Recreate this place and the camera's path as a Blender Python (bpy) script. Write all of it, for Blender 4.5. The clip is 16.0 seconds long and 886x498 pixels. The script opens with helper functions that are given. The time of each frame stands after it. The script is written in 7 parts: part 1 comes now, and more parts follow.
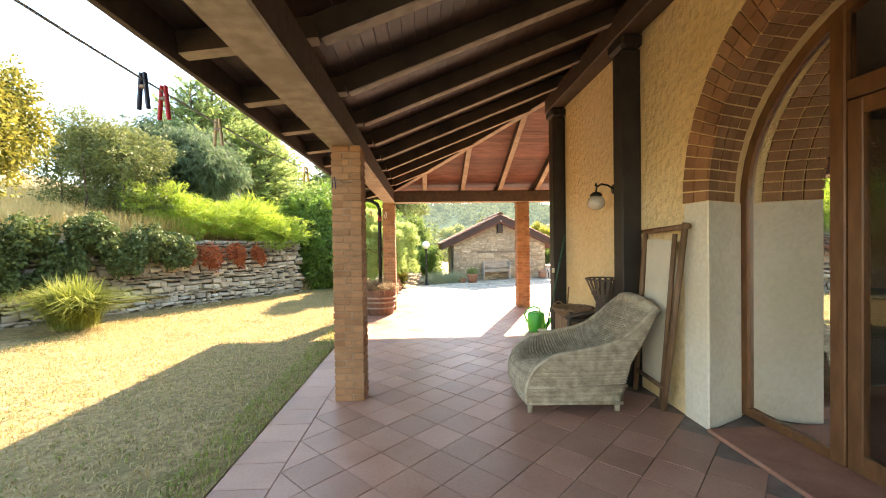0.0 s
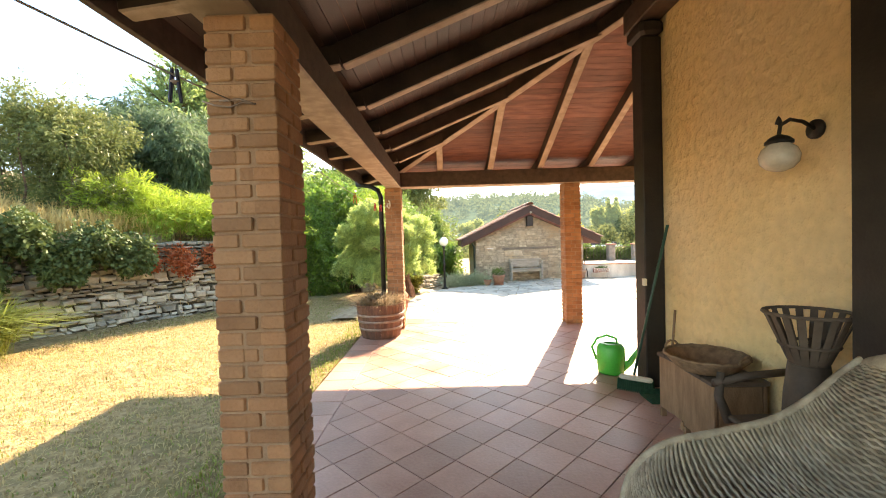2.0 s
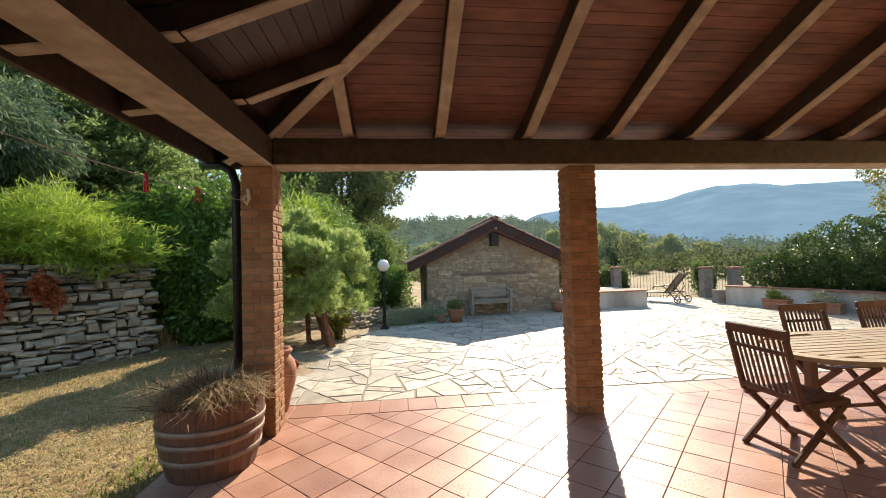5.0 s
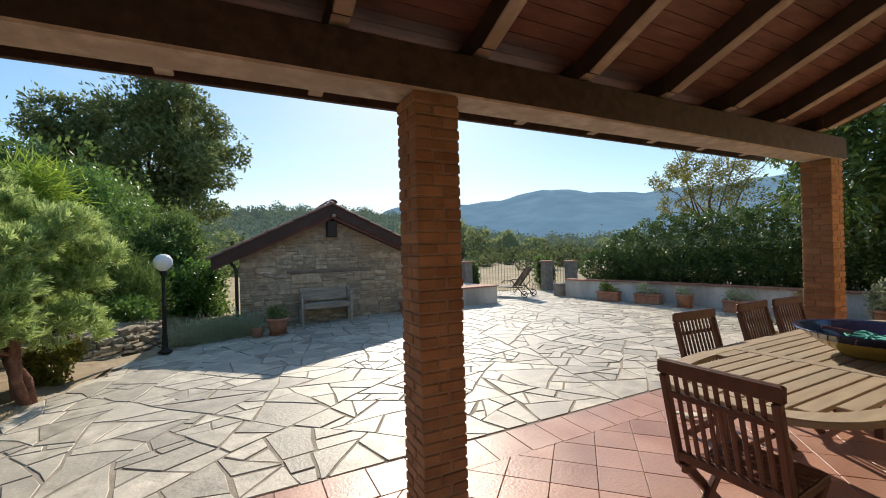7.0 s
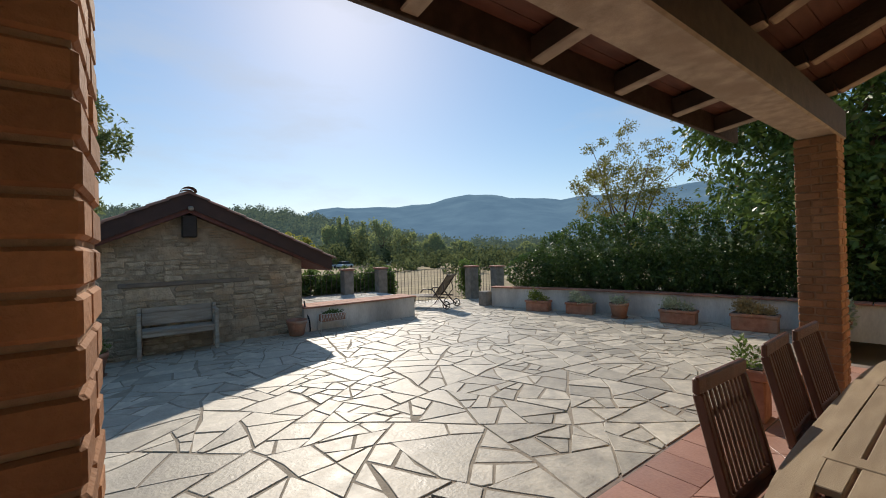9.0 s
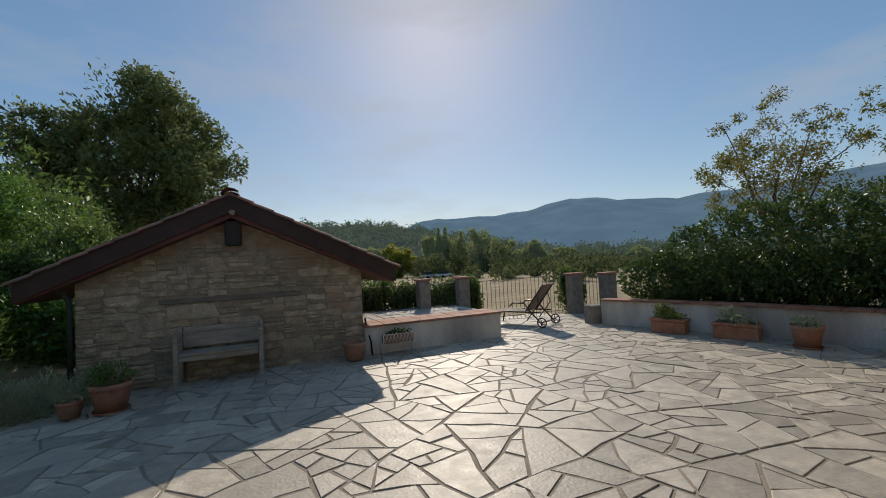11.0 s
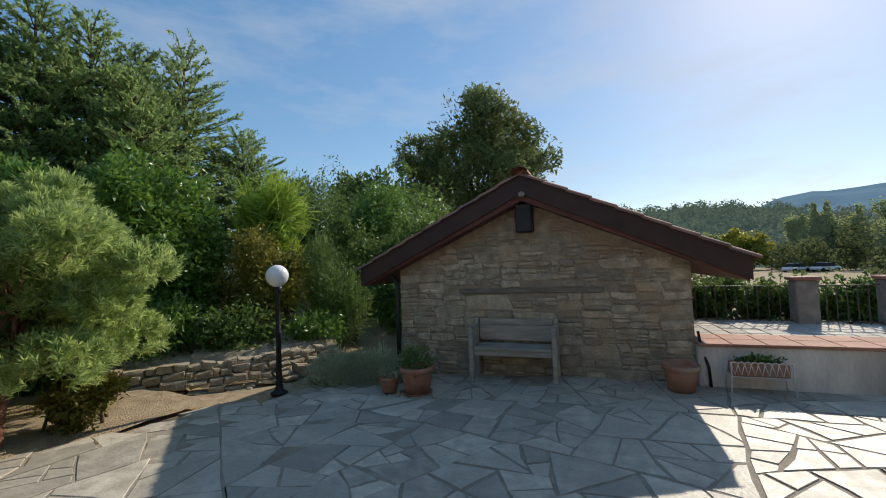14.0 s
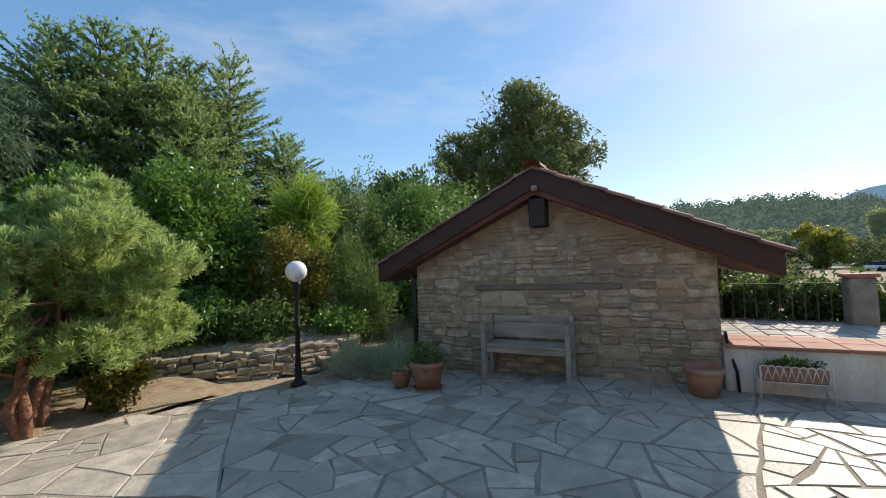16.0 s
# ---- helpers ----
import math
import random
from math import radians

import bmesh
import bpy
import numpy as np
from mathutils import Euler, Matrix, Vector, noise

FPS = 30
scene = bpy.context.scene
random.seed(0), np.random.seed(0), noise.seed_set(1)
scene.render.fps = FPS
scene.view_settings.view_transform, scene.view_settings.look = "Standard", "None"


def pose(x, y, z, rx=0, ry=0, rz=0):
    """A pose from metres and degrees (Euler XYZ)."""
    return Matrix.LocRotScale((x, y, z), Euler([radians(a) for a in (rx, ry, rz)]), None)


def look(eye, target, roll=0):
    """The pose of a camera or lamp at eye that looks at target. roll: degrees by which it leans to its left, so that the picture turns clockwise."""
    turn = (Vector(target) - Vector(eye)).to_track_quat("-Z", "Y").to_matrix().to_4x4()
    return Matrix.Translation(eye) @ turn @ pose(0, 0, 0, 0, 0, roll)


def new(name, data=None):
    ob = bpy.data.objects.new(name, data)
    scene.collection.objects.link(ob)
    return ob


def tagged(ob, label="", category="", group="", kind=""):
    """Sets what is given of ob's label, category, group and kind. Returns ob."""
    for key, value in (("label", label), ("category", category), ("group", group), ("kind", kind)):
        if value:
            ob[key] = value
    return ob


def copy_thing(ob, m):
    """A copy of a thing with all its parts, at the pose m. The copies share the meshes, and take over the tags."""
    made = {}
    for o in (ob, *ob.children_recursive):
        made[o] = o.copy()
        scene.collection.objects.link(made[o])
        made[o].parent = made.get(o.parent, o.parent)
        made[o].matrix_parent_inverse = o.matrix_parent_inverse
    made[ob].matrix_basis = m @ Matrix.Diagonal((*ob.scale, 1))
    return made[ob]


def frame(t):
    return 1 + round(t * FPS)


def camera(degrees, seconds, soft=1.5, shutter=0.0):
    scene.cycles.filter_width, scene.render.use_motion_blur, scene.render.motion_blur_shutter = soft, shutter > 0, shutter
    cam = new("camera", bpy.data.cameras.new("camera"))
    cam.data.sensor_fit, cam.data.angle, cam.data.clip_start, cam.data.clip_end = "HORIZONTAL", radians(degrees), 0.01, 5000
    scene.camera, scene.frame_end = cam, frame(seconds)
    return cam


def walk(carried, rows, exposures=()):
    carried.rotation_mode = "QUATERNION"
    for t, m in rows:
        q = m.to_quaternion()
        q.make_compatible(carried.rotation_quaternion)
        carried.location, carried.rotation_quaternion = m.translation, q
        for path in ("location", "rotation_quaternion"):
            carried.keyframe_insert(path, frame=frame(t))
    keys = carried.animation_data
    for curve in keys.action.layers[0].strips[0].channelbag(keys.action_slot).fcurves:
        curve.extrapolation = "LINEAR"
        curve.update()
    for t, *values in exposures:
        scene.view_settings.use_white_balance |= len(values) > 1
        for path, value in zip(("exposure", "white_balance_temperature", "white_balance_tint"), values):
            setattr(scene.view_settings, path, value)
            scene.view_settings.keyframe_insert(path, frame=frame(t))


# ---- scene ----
cam = camera(95.3, 16.0, 1.0)
PATH = [
    (0, (-0.09, -0.474, 1.496), (0.002, 1.524, 1.469), -0.8),
    (0.5, (-0.099, 0.071, 1.499), (-0.098, 2.07, 1.45), -0.6),
    (1, (-0.075, 0.672, 1.502), (-0.011, 2.67, 1.454), -0.9),
    (1.5, (-0.054, 1.21, 1.517), (-0.058, 3.209, 1.489), 0.4),
    (2, (-0.042, 1.79, 1.53), (-0.044, 3.79, 1.482), -1.7),
    (2.5, (-0.031, 2.315, 1.518), (0.058, 4.313, 1.514), 0.4),
    (3, (-0.015, 2.818, 1.513), (0.099, 4.814, 1.496), -0.6),
    (5.3, (0.452, 5.24, 1.544), (0.71, 7.223, 1.603), -2.0),
    (5.5, (0.488, 5.415, 1.572), (0.789, 7.392, 1.615), -2.3),
    (6, (0.671, 5.885, 1.546), (1.125, 7.833, 1.564), -2.4),
    (6.5, (0.92, 6.307, 1.56), (1.588, 8.192, 1.559), -1.9),
    (7, (1.191, 6.704, 1.54), (2.082, 8.495, 1.544), -1.5),
    (7.5, (1.483, 7.1, 1.58), (2.561, 8.785, 1.568), -1.8),
    (8, (1.777, 7.496, 1.536), (2.988, 9.088, 1.544), -1.5),
    (10.3, (3.226, 8.873, 1.586), (4.237, 10.598, 1.604), -1.9),
    (10.5, (3.344, 9.057, 1.579), (4.294, 10.817, 1.601), -2.1),
    (11, (3.639, 9.408, 1.482), (4.409, 11.252, 1.554), -2.9),
    (11.5, (3.82, 9.728, 1.423), (4.375, 11.646, 1.551), -3.1),
    (12, (3.947, 10.049, 1.43), (4.206, 12.027, 1.578), -3.2),
    (12.5, (3.965, 10.319, 1.465), (3.908, 12.314, 1.595), -2.6),
    (13, (4.006, 10.543, 1.428), (3.693, 12.515, 1.547), -2.2),
    (13.5, (3.949, 10.728, 1.508), (3.446, 12.661, 1.601), -2.1),
    (14, (3.933, 10.803, 1.499), (3.232, 12.674, 1.583), -2.1),
    (14.5, (4.041, 10.87, 1.501), (3.162, 12.666, 1.574), -1.9),
    (15, (4.101, 10.871, 1.5), (3.085, 12.593, 1.561), -1.9),
    (15.5, (4.182, 10.878, 1.479), (3.131, 12.578, 1.549), -2.0),
    (16, (4.327, 10.994, 1.448), (3.422, 12.776, 1.532), -2.1),
]
EXPOSURES = [(0, 3.1, 9000, 18), (2, 2.95, 8900, 17), (3, 2.75, 8900, 15), (4.2, 1.8, 7900, 13), (5.5, 1.05, 7200, 11), (6.5, 0.75, 6800, 10), (8, 0.6, 6600, 10),
             (10.5, -0.15, 6850, 12), (12.5, -0.18, 6750, 11), (14, 0.32, 6650, 10), (16, 0.66, 6650, 11)]
walk(cam, [(t, look(eye, target, roll)) for t, eye, target, roll in PATH], EXPOSURES)

# ---- world and sun ----
SUN = Vector((0.322, 0.778, 0.55)).normalized()
world = bpy.data.worlds.new("sky")
scene.world = world
world.use_nodes = True
wn = world.node_tree.nodes
sky = wn.new("ShaderNodeTexSky")
sky.sky_type = "NISHITA"
sky.sun_disc = False
sky.sun_elevation = math.asin(SUN.z)
sky.sun_rotation = math.atan2(SUN.x, SUN.y)
sky.altitude = 300
sky.air_density, sky.dust_density, sky.ozone_density = 1.0, 0.35, 2.2
wn["Background"].inputs["Strength"].default_value = 0.14
haze = wn.new("ShaderNodeTexNoise")
haze.inputs["Scale"].default_value, haze.inputs["Detail"].default_value, haze.inputs["Roughness"].default_value = 2.1, 8, 0.58
haze.texture_mapping.scale = (1.0, 1.0, 3.4)
thin = wn.new("ShaderNodeMapRange")
thin.inputs["From Min"].default_value, thin.inputs["From Max"].default_value, thin.inputs["To Max"].default_value = 0.48, 0.74, 0.58
cloud = wn.new("ShaderNodeMix")
cloud.data_type = "RGBA"
cloud.inputs["B"].default_value = (3.3, 3.6, 4.0, 1)
soft = wn.new("ShaderNodeGamma")
soft.inputs["Gamma"].default_value = 0.62
deep = wn.new("ShaderNodeHueSaturation")
deep.inputs["Saturation"].default_value, deep.inputs["Value"].default_value = 1.5, 1.5
wl_ = world.node_tree.links
wl_.new(haze.outputs["Fac"], thin.inputs["Value"])
wl_.new(thin.outputs["Result"], cloud.inputs["Factor"])
wl_.new(sky.outputs[0], soft.inputs["Color"])
wl_.new(soft.outputs[0], deep.inputs["Color"])
wl_.new(deep.outputs[0], cloud.inputs["A"])
wl_.new(cloud.outputs["Result"], wn["Background"].inputs["Color"])
sun = new("sun", bpy.data.lights.new("sun", "SUN"))
sun.data.energy, sun.data.angle, sun.data.color = 3.6, radians(0.5), (1.0, 0.92, 0.80)
sun.matrix_world = look(SUN * 60, (0, 0, 0))



# ---- mesh helpers ----
class MB:
    """Collects vertices and faces for one mesh."""

    def __init__(self):
        self.v, self.f = [], []

    def add(self, vs, fs):
        o = len(self.v)
        self.v += [tuple(p) for p in vs]
        self.f += [tuple(i + o for i in f) for f in fs]
        return self

    def box(self, x0, x1, y0, y1, z0, z1, b=0.0, m=None):
        if b <= 0:
            vs = [(x, y, z) for z in (z0, z1) for y in (y0, y1) for x in (x0, x1)]
            fs = [(0, 2, 3, 1), (4, 5, 7, 6), (0, 1, 5, 4), (2, 6, 7, 3), (0, 4, 6, 2), (1, 3, 7, 5)]
        else:
            vs, fs = [], []
            for z, i in ((z0, b), (z0 + b, 0), (z1 - b, 0), (z1, b)):
                c = b
                xa, xb, ya, yb = x0 + i, x1 - i, y0 + i, y1 - i
                vs += [(xa + c, ya, z), (xb - c, ya, z), (xb, ya + c, z), (xb, yb - c, z), (xb - c, yb, z), (xa + c, yb, z), (xa, yb - c, z), (xa, ya + c, z)]
            for k in range(3):
                for j in range(8):
                    n = (j + 1) % 8
                    fs.append((k * 8 + j, k * 8 + n, k * 8 + 8 + n, k * 8 + 8 + j))
            fs += [tuple(range(7, -1, -1)), tuple(range(24, 32))]
        if m is not None:
            vs = [m @ Vector(p) for p in vs]
        return self.add(vs, fs)

    def bar(self, a, b, w, h, bev=0.0, up=(0, 0, 1)):
        """A rectangular bar from a to b, w wide and h high."""
        a, b = Vector(a), Vector(b)
        d = b - a
        L = d.length
        y = d.normalized()
        x = y.cross(Vector(up))
        if x.length < 1e-4:
            x = Vector((1, 0, 0))
        x.normalize()
        z = x.cross(y)
        m = Matrix((x, y, z)).transposed().to_4x4()
        m.translation = a
        return self.box(-w / 2, w / 2, 0, L, -h / 2, h / 2, bev, m)

    def tube(self, pts, r, n=8, cap=True):
        """A round tube through points; r one radius or one for each point."""
        pts = [Vector(p) for p in pts]
        rs = r if isinstance(r, (list, tuple)) else [r] * len(pts)
        o, ref = len(self.v), None
        for i, p in enumerate(pts):
            d = (pts[min(i + 1, len(pts) - 1)] - pts[max(i - 1, 0)]).normalized()
            if ref is None:
                ref = d.orthogonal().normalized()
            ref = (ref - d * ref.dot(d)).normalized()
            s = d.cross(ref)
            for k in range(n):
                a = 2 * math.pi * k / n
                self.v.append(tuple(p + (ref * math.cos(a) + s * math.sin(a)) * rs[i]))
        for i in range(len(pts) - 1):
            for k in range(n):
                q = (k + 1) % n
                self.f.append((o + i * n + k, o + i * n + q, o + i * n + n + q, o + i * n + n + k))
        if cap:
            self.f.append(tuple(o + k for k in range(n - 1, -1, -1)))
            e = o + (len(pts) - 1) * n
            self.f.append(tuple(e + k for k in range(n)))
        return self

    def lathe(self, prof, n=24, c=(0, 0, 0), sx=1.0, sy=1.0):
        """Turns a profile of (radius, height) round the upright axis at c."""
        o = len(self.v)
        for r, z in prof:
            for k in range(n):
                a = 2 * math.pi * k / n
                self.v.append((c[0] + r * sx * math.cos(a), c[1] + r * sy * math.sin(a), c[2] + z))
        for i in range(len(prof) - 1):
            for k in range(n):
                q = (k + 1) % n
                self.f.append((o + i * n + k, o + i * n + q, o + i * n + n + q, o + i * n + n + k))
        return self

    def prism(self, poly, z0, z1, inset=0.0, drop=0.0):
        """An upright prism over a polygon; inset and drop chamfer its top."""
        n = len(poly)
        cx, cy = sum(p[0] for p in poly) / n, sum(p[1] for p in poly) / n
        vs = [(p[0], p[1], z0) for p in poly] + [(p[0], p[1], z1 - drop) for p in poly]
        fs = [(i, (i + 1) % n, n + (i + 1) % n, n + i) for i in range(n)]
        if inset > 0:
            for p in poly:
                d = Vector((cx - p[0], cy - p[1]))
                q = d.normalized() * min(inset, d.length * 0.5)
                vs.append((p[0] + q.x, p[1] + q.y, z1))
            fs += [(n + i, n + (i + 1) % n, 2 * n + (i + 1) % n, 2 * n + i) for i in range(n)]
            fs.append(tuple(2 * n + i for i in range(n)))
        else:
            fs.append(tuple(n + i for i in range(n)))
        return self.add(vs, fs)

    def data(self, name, mat, smooth=False):
        me = bpy.data.meshes.new(name)
        me.from_pydata(self.v, [], self.f)
        me.materials.append(mat)
        if smooth:
            me.polygons.foreach_set("use_smooth", [True] * len(me.polygons))
        me.update()
        return me


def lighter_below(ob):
    """Gives the faces that look down a paler wood that imitates light from below."""
    ob.data.materials.append(M_BOUNCELIT)
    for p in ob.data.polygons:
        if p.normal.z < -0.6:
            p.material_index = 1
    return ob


def part(name, mb, mat, parent=None, label="", smooth=False):
    """One mesh object, under its thing or part if one is given."""
    ob = new(name, mb.data(name, mat, smooth) if isinstance(mb, MB) else mb)
    ob.parent = parent
    if label:
        ob["label"] = label
    return ob


def thing(name, label, category, group="", kind="", at=None):
    ob = new(name)
    if at is not None:
        ob.matrix_basis = at
    return tagged(ob, label, category, group, kind)


def whole(name, mb, mat, label, category, group="", kind="", smooth=False):
    return tagged(part(name, mb, mat, None, "", smooth), label, category, group, kind)


# ---- materials ----
def surface(name, c1, c2, scale=6.0, rough=0.8, bump=0.3, bscale=60.0, rand=0.0, stretch=(1, 1, 1), metal=0.0, c3=None, spec=0.4, island=False, rough2=None, bdist=0.01):
    """Two colours mixed at two scales, grain in the relief, each piece a little lighter or darker."""
    m = bpy.data.materials.new(name)
    m.use_nodes = True
    nt = m.node_tree
    N, L = nt.nodes, nt.links
    p = N["Principled BSDF"]
    geo = N.new("ShaderNodeNewGeometry")
    vm = N.new("ShaderNodeVectorMath")
    vm.operation = "MULTIPLY"
    vm.inputs[1].default_value = stretch
    L.new(geo.outputs["Position"], vm.inputs[0])
    n1 = N.new("ShaderNodeTexNoise")
    n1.inputs["Scale"].default_value, n1.inputs["Detail"].default_value = scale, 6
    n2 = N.new("ShaderNodeTexNoise")
    n2.inputs["Scale"].default_value, n2.inputs["Detail"].default_value = bscale, 5
    n3 = N.new("ShaderNodeTexNoise")
    n3.inputs["Scale"].default_value, n3.inputs["Detail"].default_value = scale * 0.21, 4
    for n in (n1, n2, n3):
        L.new(vm.outputs[0], n.inputs["Vector"])
    ramp = N.new("ShaderNodeValToRGB")
    ramp.color_ramp.elements[0].position, ramp.color_ramp.elements[1].position = 0.32, 0.68
    ramp.color_ramp.elements[0].color, ramp.color_ramp.elements[1].color = (*c1, 1), (*c2, 1)
    L.new(n1.outputs["Fac"], ramp.inputs["Fac"])
    col = ramp.outputs["Color"]
    if c3:
        r3 = N.new("ShaderNodeMapRange")
        r3.inputs["From Min"].default_value, r3.inputs["From Max"].default_value = 0.48, 0.66
        L.new(n3.outputs["Fac"], r3.inputs["Value"])
        mx = N.new("ShaderNodeMix")
        mx.data_type = "RGBA"
        L.new(r3.outputs["Result"], mx.inputs["Factor"])
        L.new(col, mx.inputs["A"])
        mx.inputs["B"].default_value = (*c3, 1)
        col = mx.outputs["Result"]
    val = N.new("ShaderNodeMath")
    val.operation = "MULTIPLY_ADD"
    L.new(n2.outputs["Fac"], val.inputs[0])
    val.inputs[1].default_value, val.inputs[2].default_value = 0.36, 0.82
    fac = val.outputs[0]
    if rand > 0:
        if island:
            src = geo.outputs["Random Per Island"]
        else:
            oi = N.new("ShaderNodeObjectInfo")
            src = oi.outputs["Random"]
        rr = N.new("ShaderNodeMath")
        rr.operation = "MULTIPLY_ADD"
        L.new(src, rr.inputs[0])
        rr.inputs[1].default_value, rr.inputs[2].default_value = 2 * rand, 1 - rand
        mm = N.new("ShaderNodeMath")
        mm.operation = "MULTIPLY"
        L.new(rr.outputs[0], mm.inputs[0])
        L.new(fac, mm.inputs[1])
        fac = mm.outputs[0]
    hs = N.new("ShaderNodeHueSaturation")
    L.new(col, hs.inputs["Color"])
    L.new(fac, hs.inputs["Value"])
    L.new(hs.outputs["Color"], p.inputs["Base Color"])
    p.inputs["Metallic"].default_value = metal
    p.inputs["Specular IOR Level"].default_value = spec
    if rough2 is not None:
        rm = N.new("ShaderNodeMapRange")
        rm.inputs["To Min"].default_value, rm.inputs["To Max"].default_value = rough, rough2
        rm.inputs["From Min"].default_value, rm.inputs["From Max"].default_value = 0.3, 0.7
        L.new(n1.outputs["Fac"], rm.inputs["Value"])
        L.new(rm.outputs["Result"], p.inputs["Roughness"])
    else:
        p.inputs["Roughness"].default_value = rough
    if bump > 0:
        b = N.new("ShaderNodeBump")
        b.inputs["Strength"].default_value, b.inputs["Distance"].default_value = bump, bdist
        L.new(n2.outputs["Fac"], b.inputs["Height"])
        L.new(b.outputs["Normal"], p.inputs["Normal"])
    return m


def leafy(name, c1, c2, rough=0.55, trans=0.35, spec=0.3, nscale=1.3):
    """Leaves that let some light through, each a little different."""
    m = bpy.data.materials.new(name)
    m.use_nodes = True
    N, L = m.node_tree.nodes, m.node_tree.links
    p = N["Principled BSDF"]
    geo = N.new("ShaderNodeNewGeometry")
    ramp = N.new("ShaderNodeValToRGB")
    ramp.color_ramp.elements[0].color, ramp.color_ramp.elements[1].color = (*[c * 1.5 for c in c1], 1), (*[c * 1.5 for c in c2], 1)
    n1 = N.new("ShaderNodeTexNoise")
    n1.inputs["Scale"].default_value = nscale
    L.new(geo.outputs["Position"], n1.inputs["Vector"])
    mix = N.new("ShaderNodeMath")
    mix.operation = "MULTIPLY_ADD"
    L.new(geo.outputs["Random Per Island"], mix.inputs[0])
    mix.inputs[1].default_value = 0.6
    sub = N.new("ShaderNodeMath")
    sub.operation = "MULTIPLY_ADD"
    L.new(n1.outputs["Fac"], sub.inputs[0])
    sub.inputs[1].default_value, sub.inputs[2].default_value = 1.0, -0.3
    L.new(sub.outputs[0], mix.inputs[2])
    L.new(mix.outputs[0], ramp.inputs["Fac"])
    L.new(ramp.outputs["Color"], p.inputs["Base Color"])
    p.inputs["Roughness"].default_value = rough
    p.inputs["Specular IOR Level"].default_value = spec
    tr = N.new("ShaderNodeBsdfTranslucent")
    hs = N.new("ShaderNodeHueSaturation")
    hs.inputs["Value"].default_value = 1.35
    hs.inputs["Hue"].default_value = 0.485
    L.new(ramp.outputs["Color"], hs.inputs["Color"])
    L.new(hs.outputs["Color"], tr.inputs["Color"])
    ms = N.new("ShaderNodeMixShader")
    ms.inputs[0].default_value = trans
    L.new(p.outputs[0], ms.inputs[1])
    L.new(tr.outputs[0], ms.inputs[2])
    L.new(ms.outputs[0], N["Material Output"].inputs["Surface"])
    return m


def glassy(name, color=(1, 1, 1), rough=0.0, ior=1.45):
    m = bpy.data.materials.new(name)
    m.use_nodes = True
    p = m.node_tree.nodes["Principled BSDF"]
    p.inputs["Base Color"].default_value = (*color, 1)
    p.inputs["Transmission Weight"].default_value = 1.0
    p.inputs["Roughness"].default_value = rough
    p.inputs["IOR"].default_value = ior
    return m


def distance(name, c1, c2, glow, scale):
    """Far land seen through air: colour, with the haze's light put in as emission."""
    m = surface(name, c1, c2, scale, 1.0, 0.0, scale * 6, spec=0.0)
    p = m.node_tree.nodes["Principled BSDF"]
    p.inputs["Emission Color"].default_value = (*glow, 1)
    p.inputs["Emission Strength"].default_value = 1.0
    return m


M_TILE = surface("terracotta_tile", (0.37, 0.185, 0.13), (0.46, 0.255, 0.185), 3.0, 0.32, 0.25, 45, 0.15, c3=(0.46, 0.28, 0.22), rough2=0.48, spec=0.36)
M_GROUT = surface("tile_grout", (0.20, 0.15, 0.12), (0.28, 0.22, 0.18), 8, 0.9, 0.3, 80)
M_BRICK = surface("pillar_brick", (0.27, 0.125, 0.058), (0.38, 0.19, 0.092), 5, 0.85, 0.5, 70, 0.20, c3=(0.33, 0.185, 0.10))
M_MORTAR = surface("brick_mortar", (0.27, 0.165, 0.10), (0.36, 0.235, 0.15), 10, 0.95, 0.5, 90)
M_FLAG = surface("flagstone", (0.35, 0.31, 0.245), (0.55, 0.49, 0.39), 7.0, 0.46, 0.45, 32, 0.26, c3=(0.385, 0.345, 0.28), rough2=0.62, spec=0.5)
M_JOINT = surface("flag_joint", (0.25, 0.21, 0.16), (0.36, 0.305, 0.235), 6, 0.95, 0.6, 60)
# Pale wood colour that paints floor and lawn bounce onto undersides.
M_BOUNCELIT = surface("bounce_lit_lower_face", (0.29, 0.235, 0.18), (0.46, 0.38, 0.295), 4, 0.7, 0.3, 50, stretch=(3, 3, 3), c3=(0.30, 0.235, 0.175))
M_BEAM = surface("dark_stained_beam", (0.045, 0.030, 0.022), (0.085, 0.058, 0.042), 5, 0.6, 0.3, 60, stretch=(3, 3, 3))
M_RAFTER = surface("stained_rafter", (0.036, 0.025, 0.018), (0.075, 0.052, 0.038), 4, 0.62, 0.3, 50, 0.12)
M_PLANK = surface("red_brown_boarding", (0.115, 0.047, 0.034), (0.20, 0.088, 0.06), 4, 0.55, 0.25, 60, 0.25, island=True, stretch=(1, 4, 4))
# Side slope boards, much darker than the front slope's.
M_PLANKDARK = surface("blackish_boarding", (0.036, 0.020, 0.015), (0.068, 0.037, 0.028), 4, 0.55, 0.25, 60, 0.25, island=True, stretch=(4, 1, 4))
M_POST = surface("black_stained_post", (0.014, 0.012, 0.011), (0.028, 0.023, 0.020), 6, 0.55, 0.25, 60)
M_PLASTER = surface("yellow_plaster", (0.79, 0.57, 0.27), (0.86, 0.66, 0.35), 1.6, 0.9, 1.0, 14, c3=(0.76, 0.59, 0.36), bdist=0.04)
M_WHITE = surface("white_render", (0.58, 0.54, 0.47), (0.74, 0.70, 0.63), 4.0, 0.9, 0.5, 40, c3=(0.38, 0.35, 0.31), stretch=(1, 1, 0.35))
M_PALE = surface("pale_pier_plaster", (0.70, 0.62, 0.46), (0.79, 0.72, 0.57), 2.5, 0.9, 0.6, 25, c3=(0.66, 0.55, 0.37), bdist=0.008)
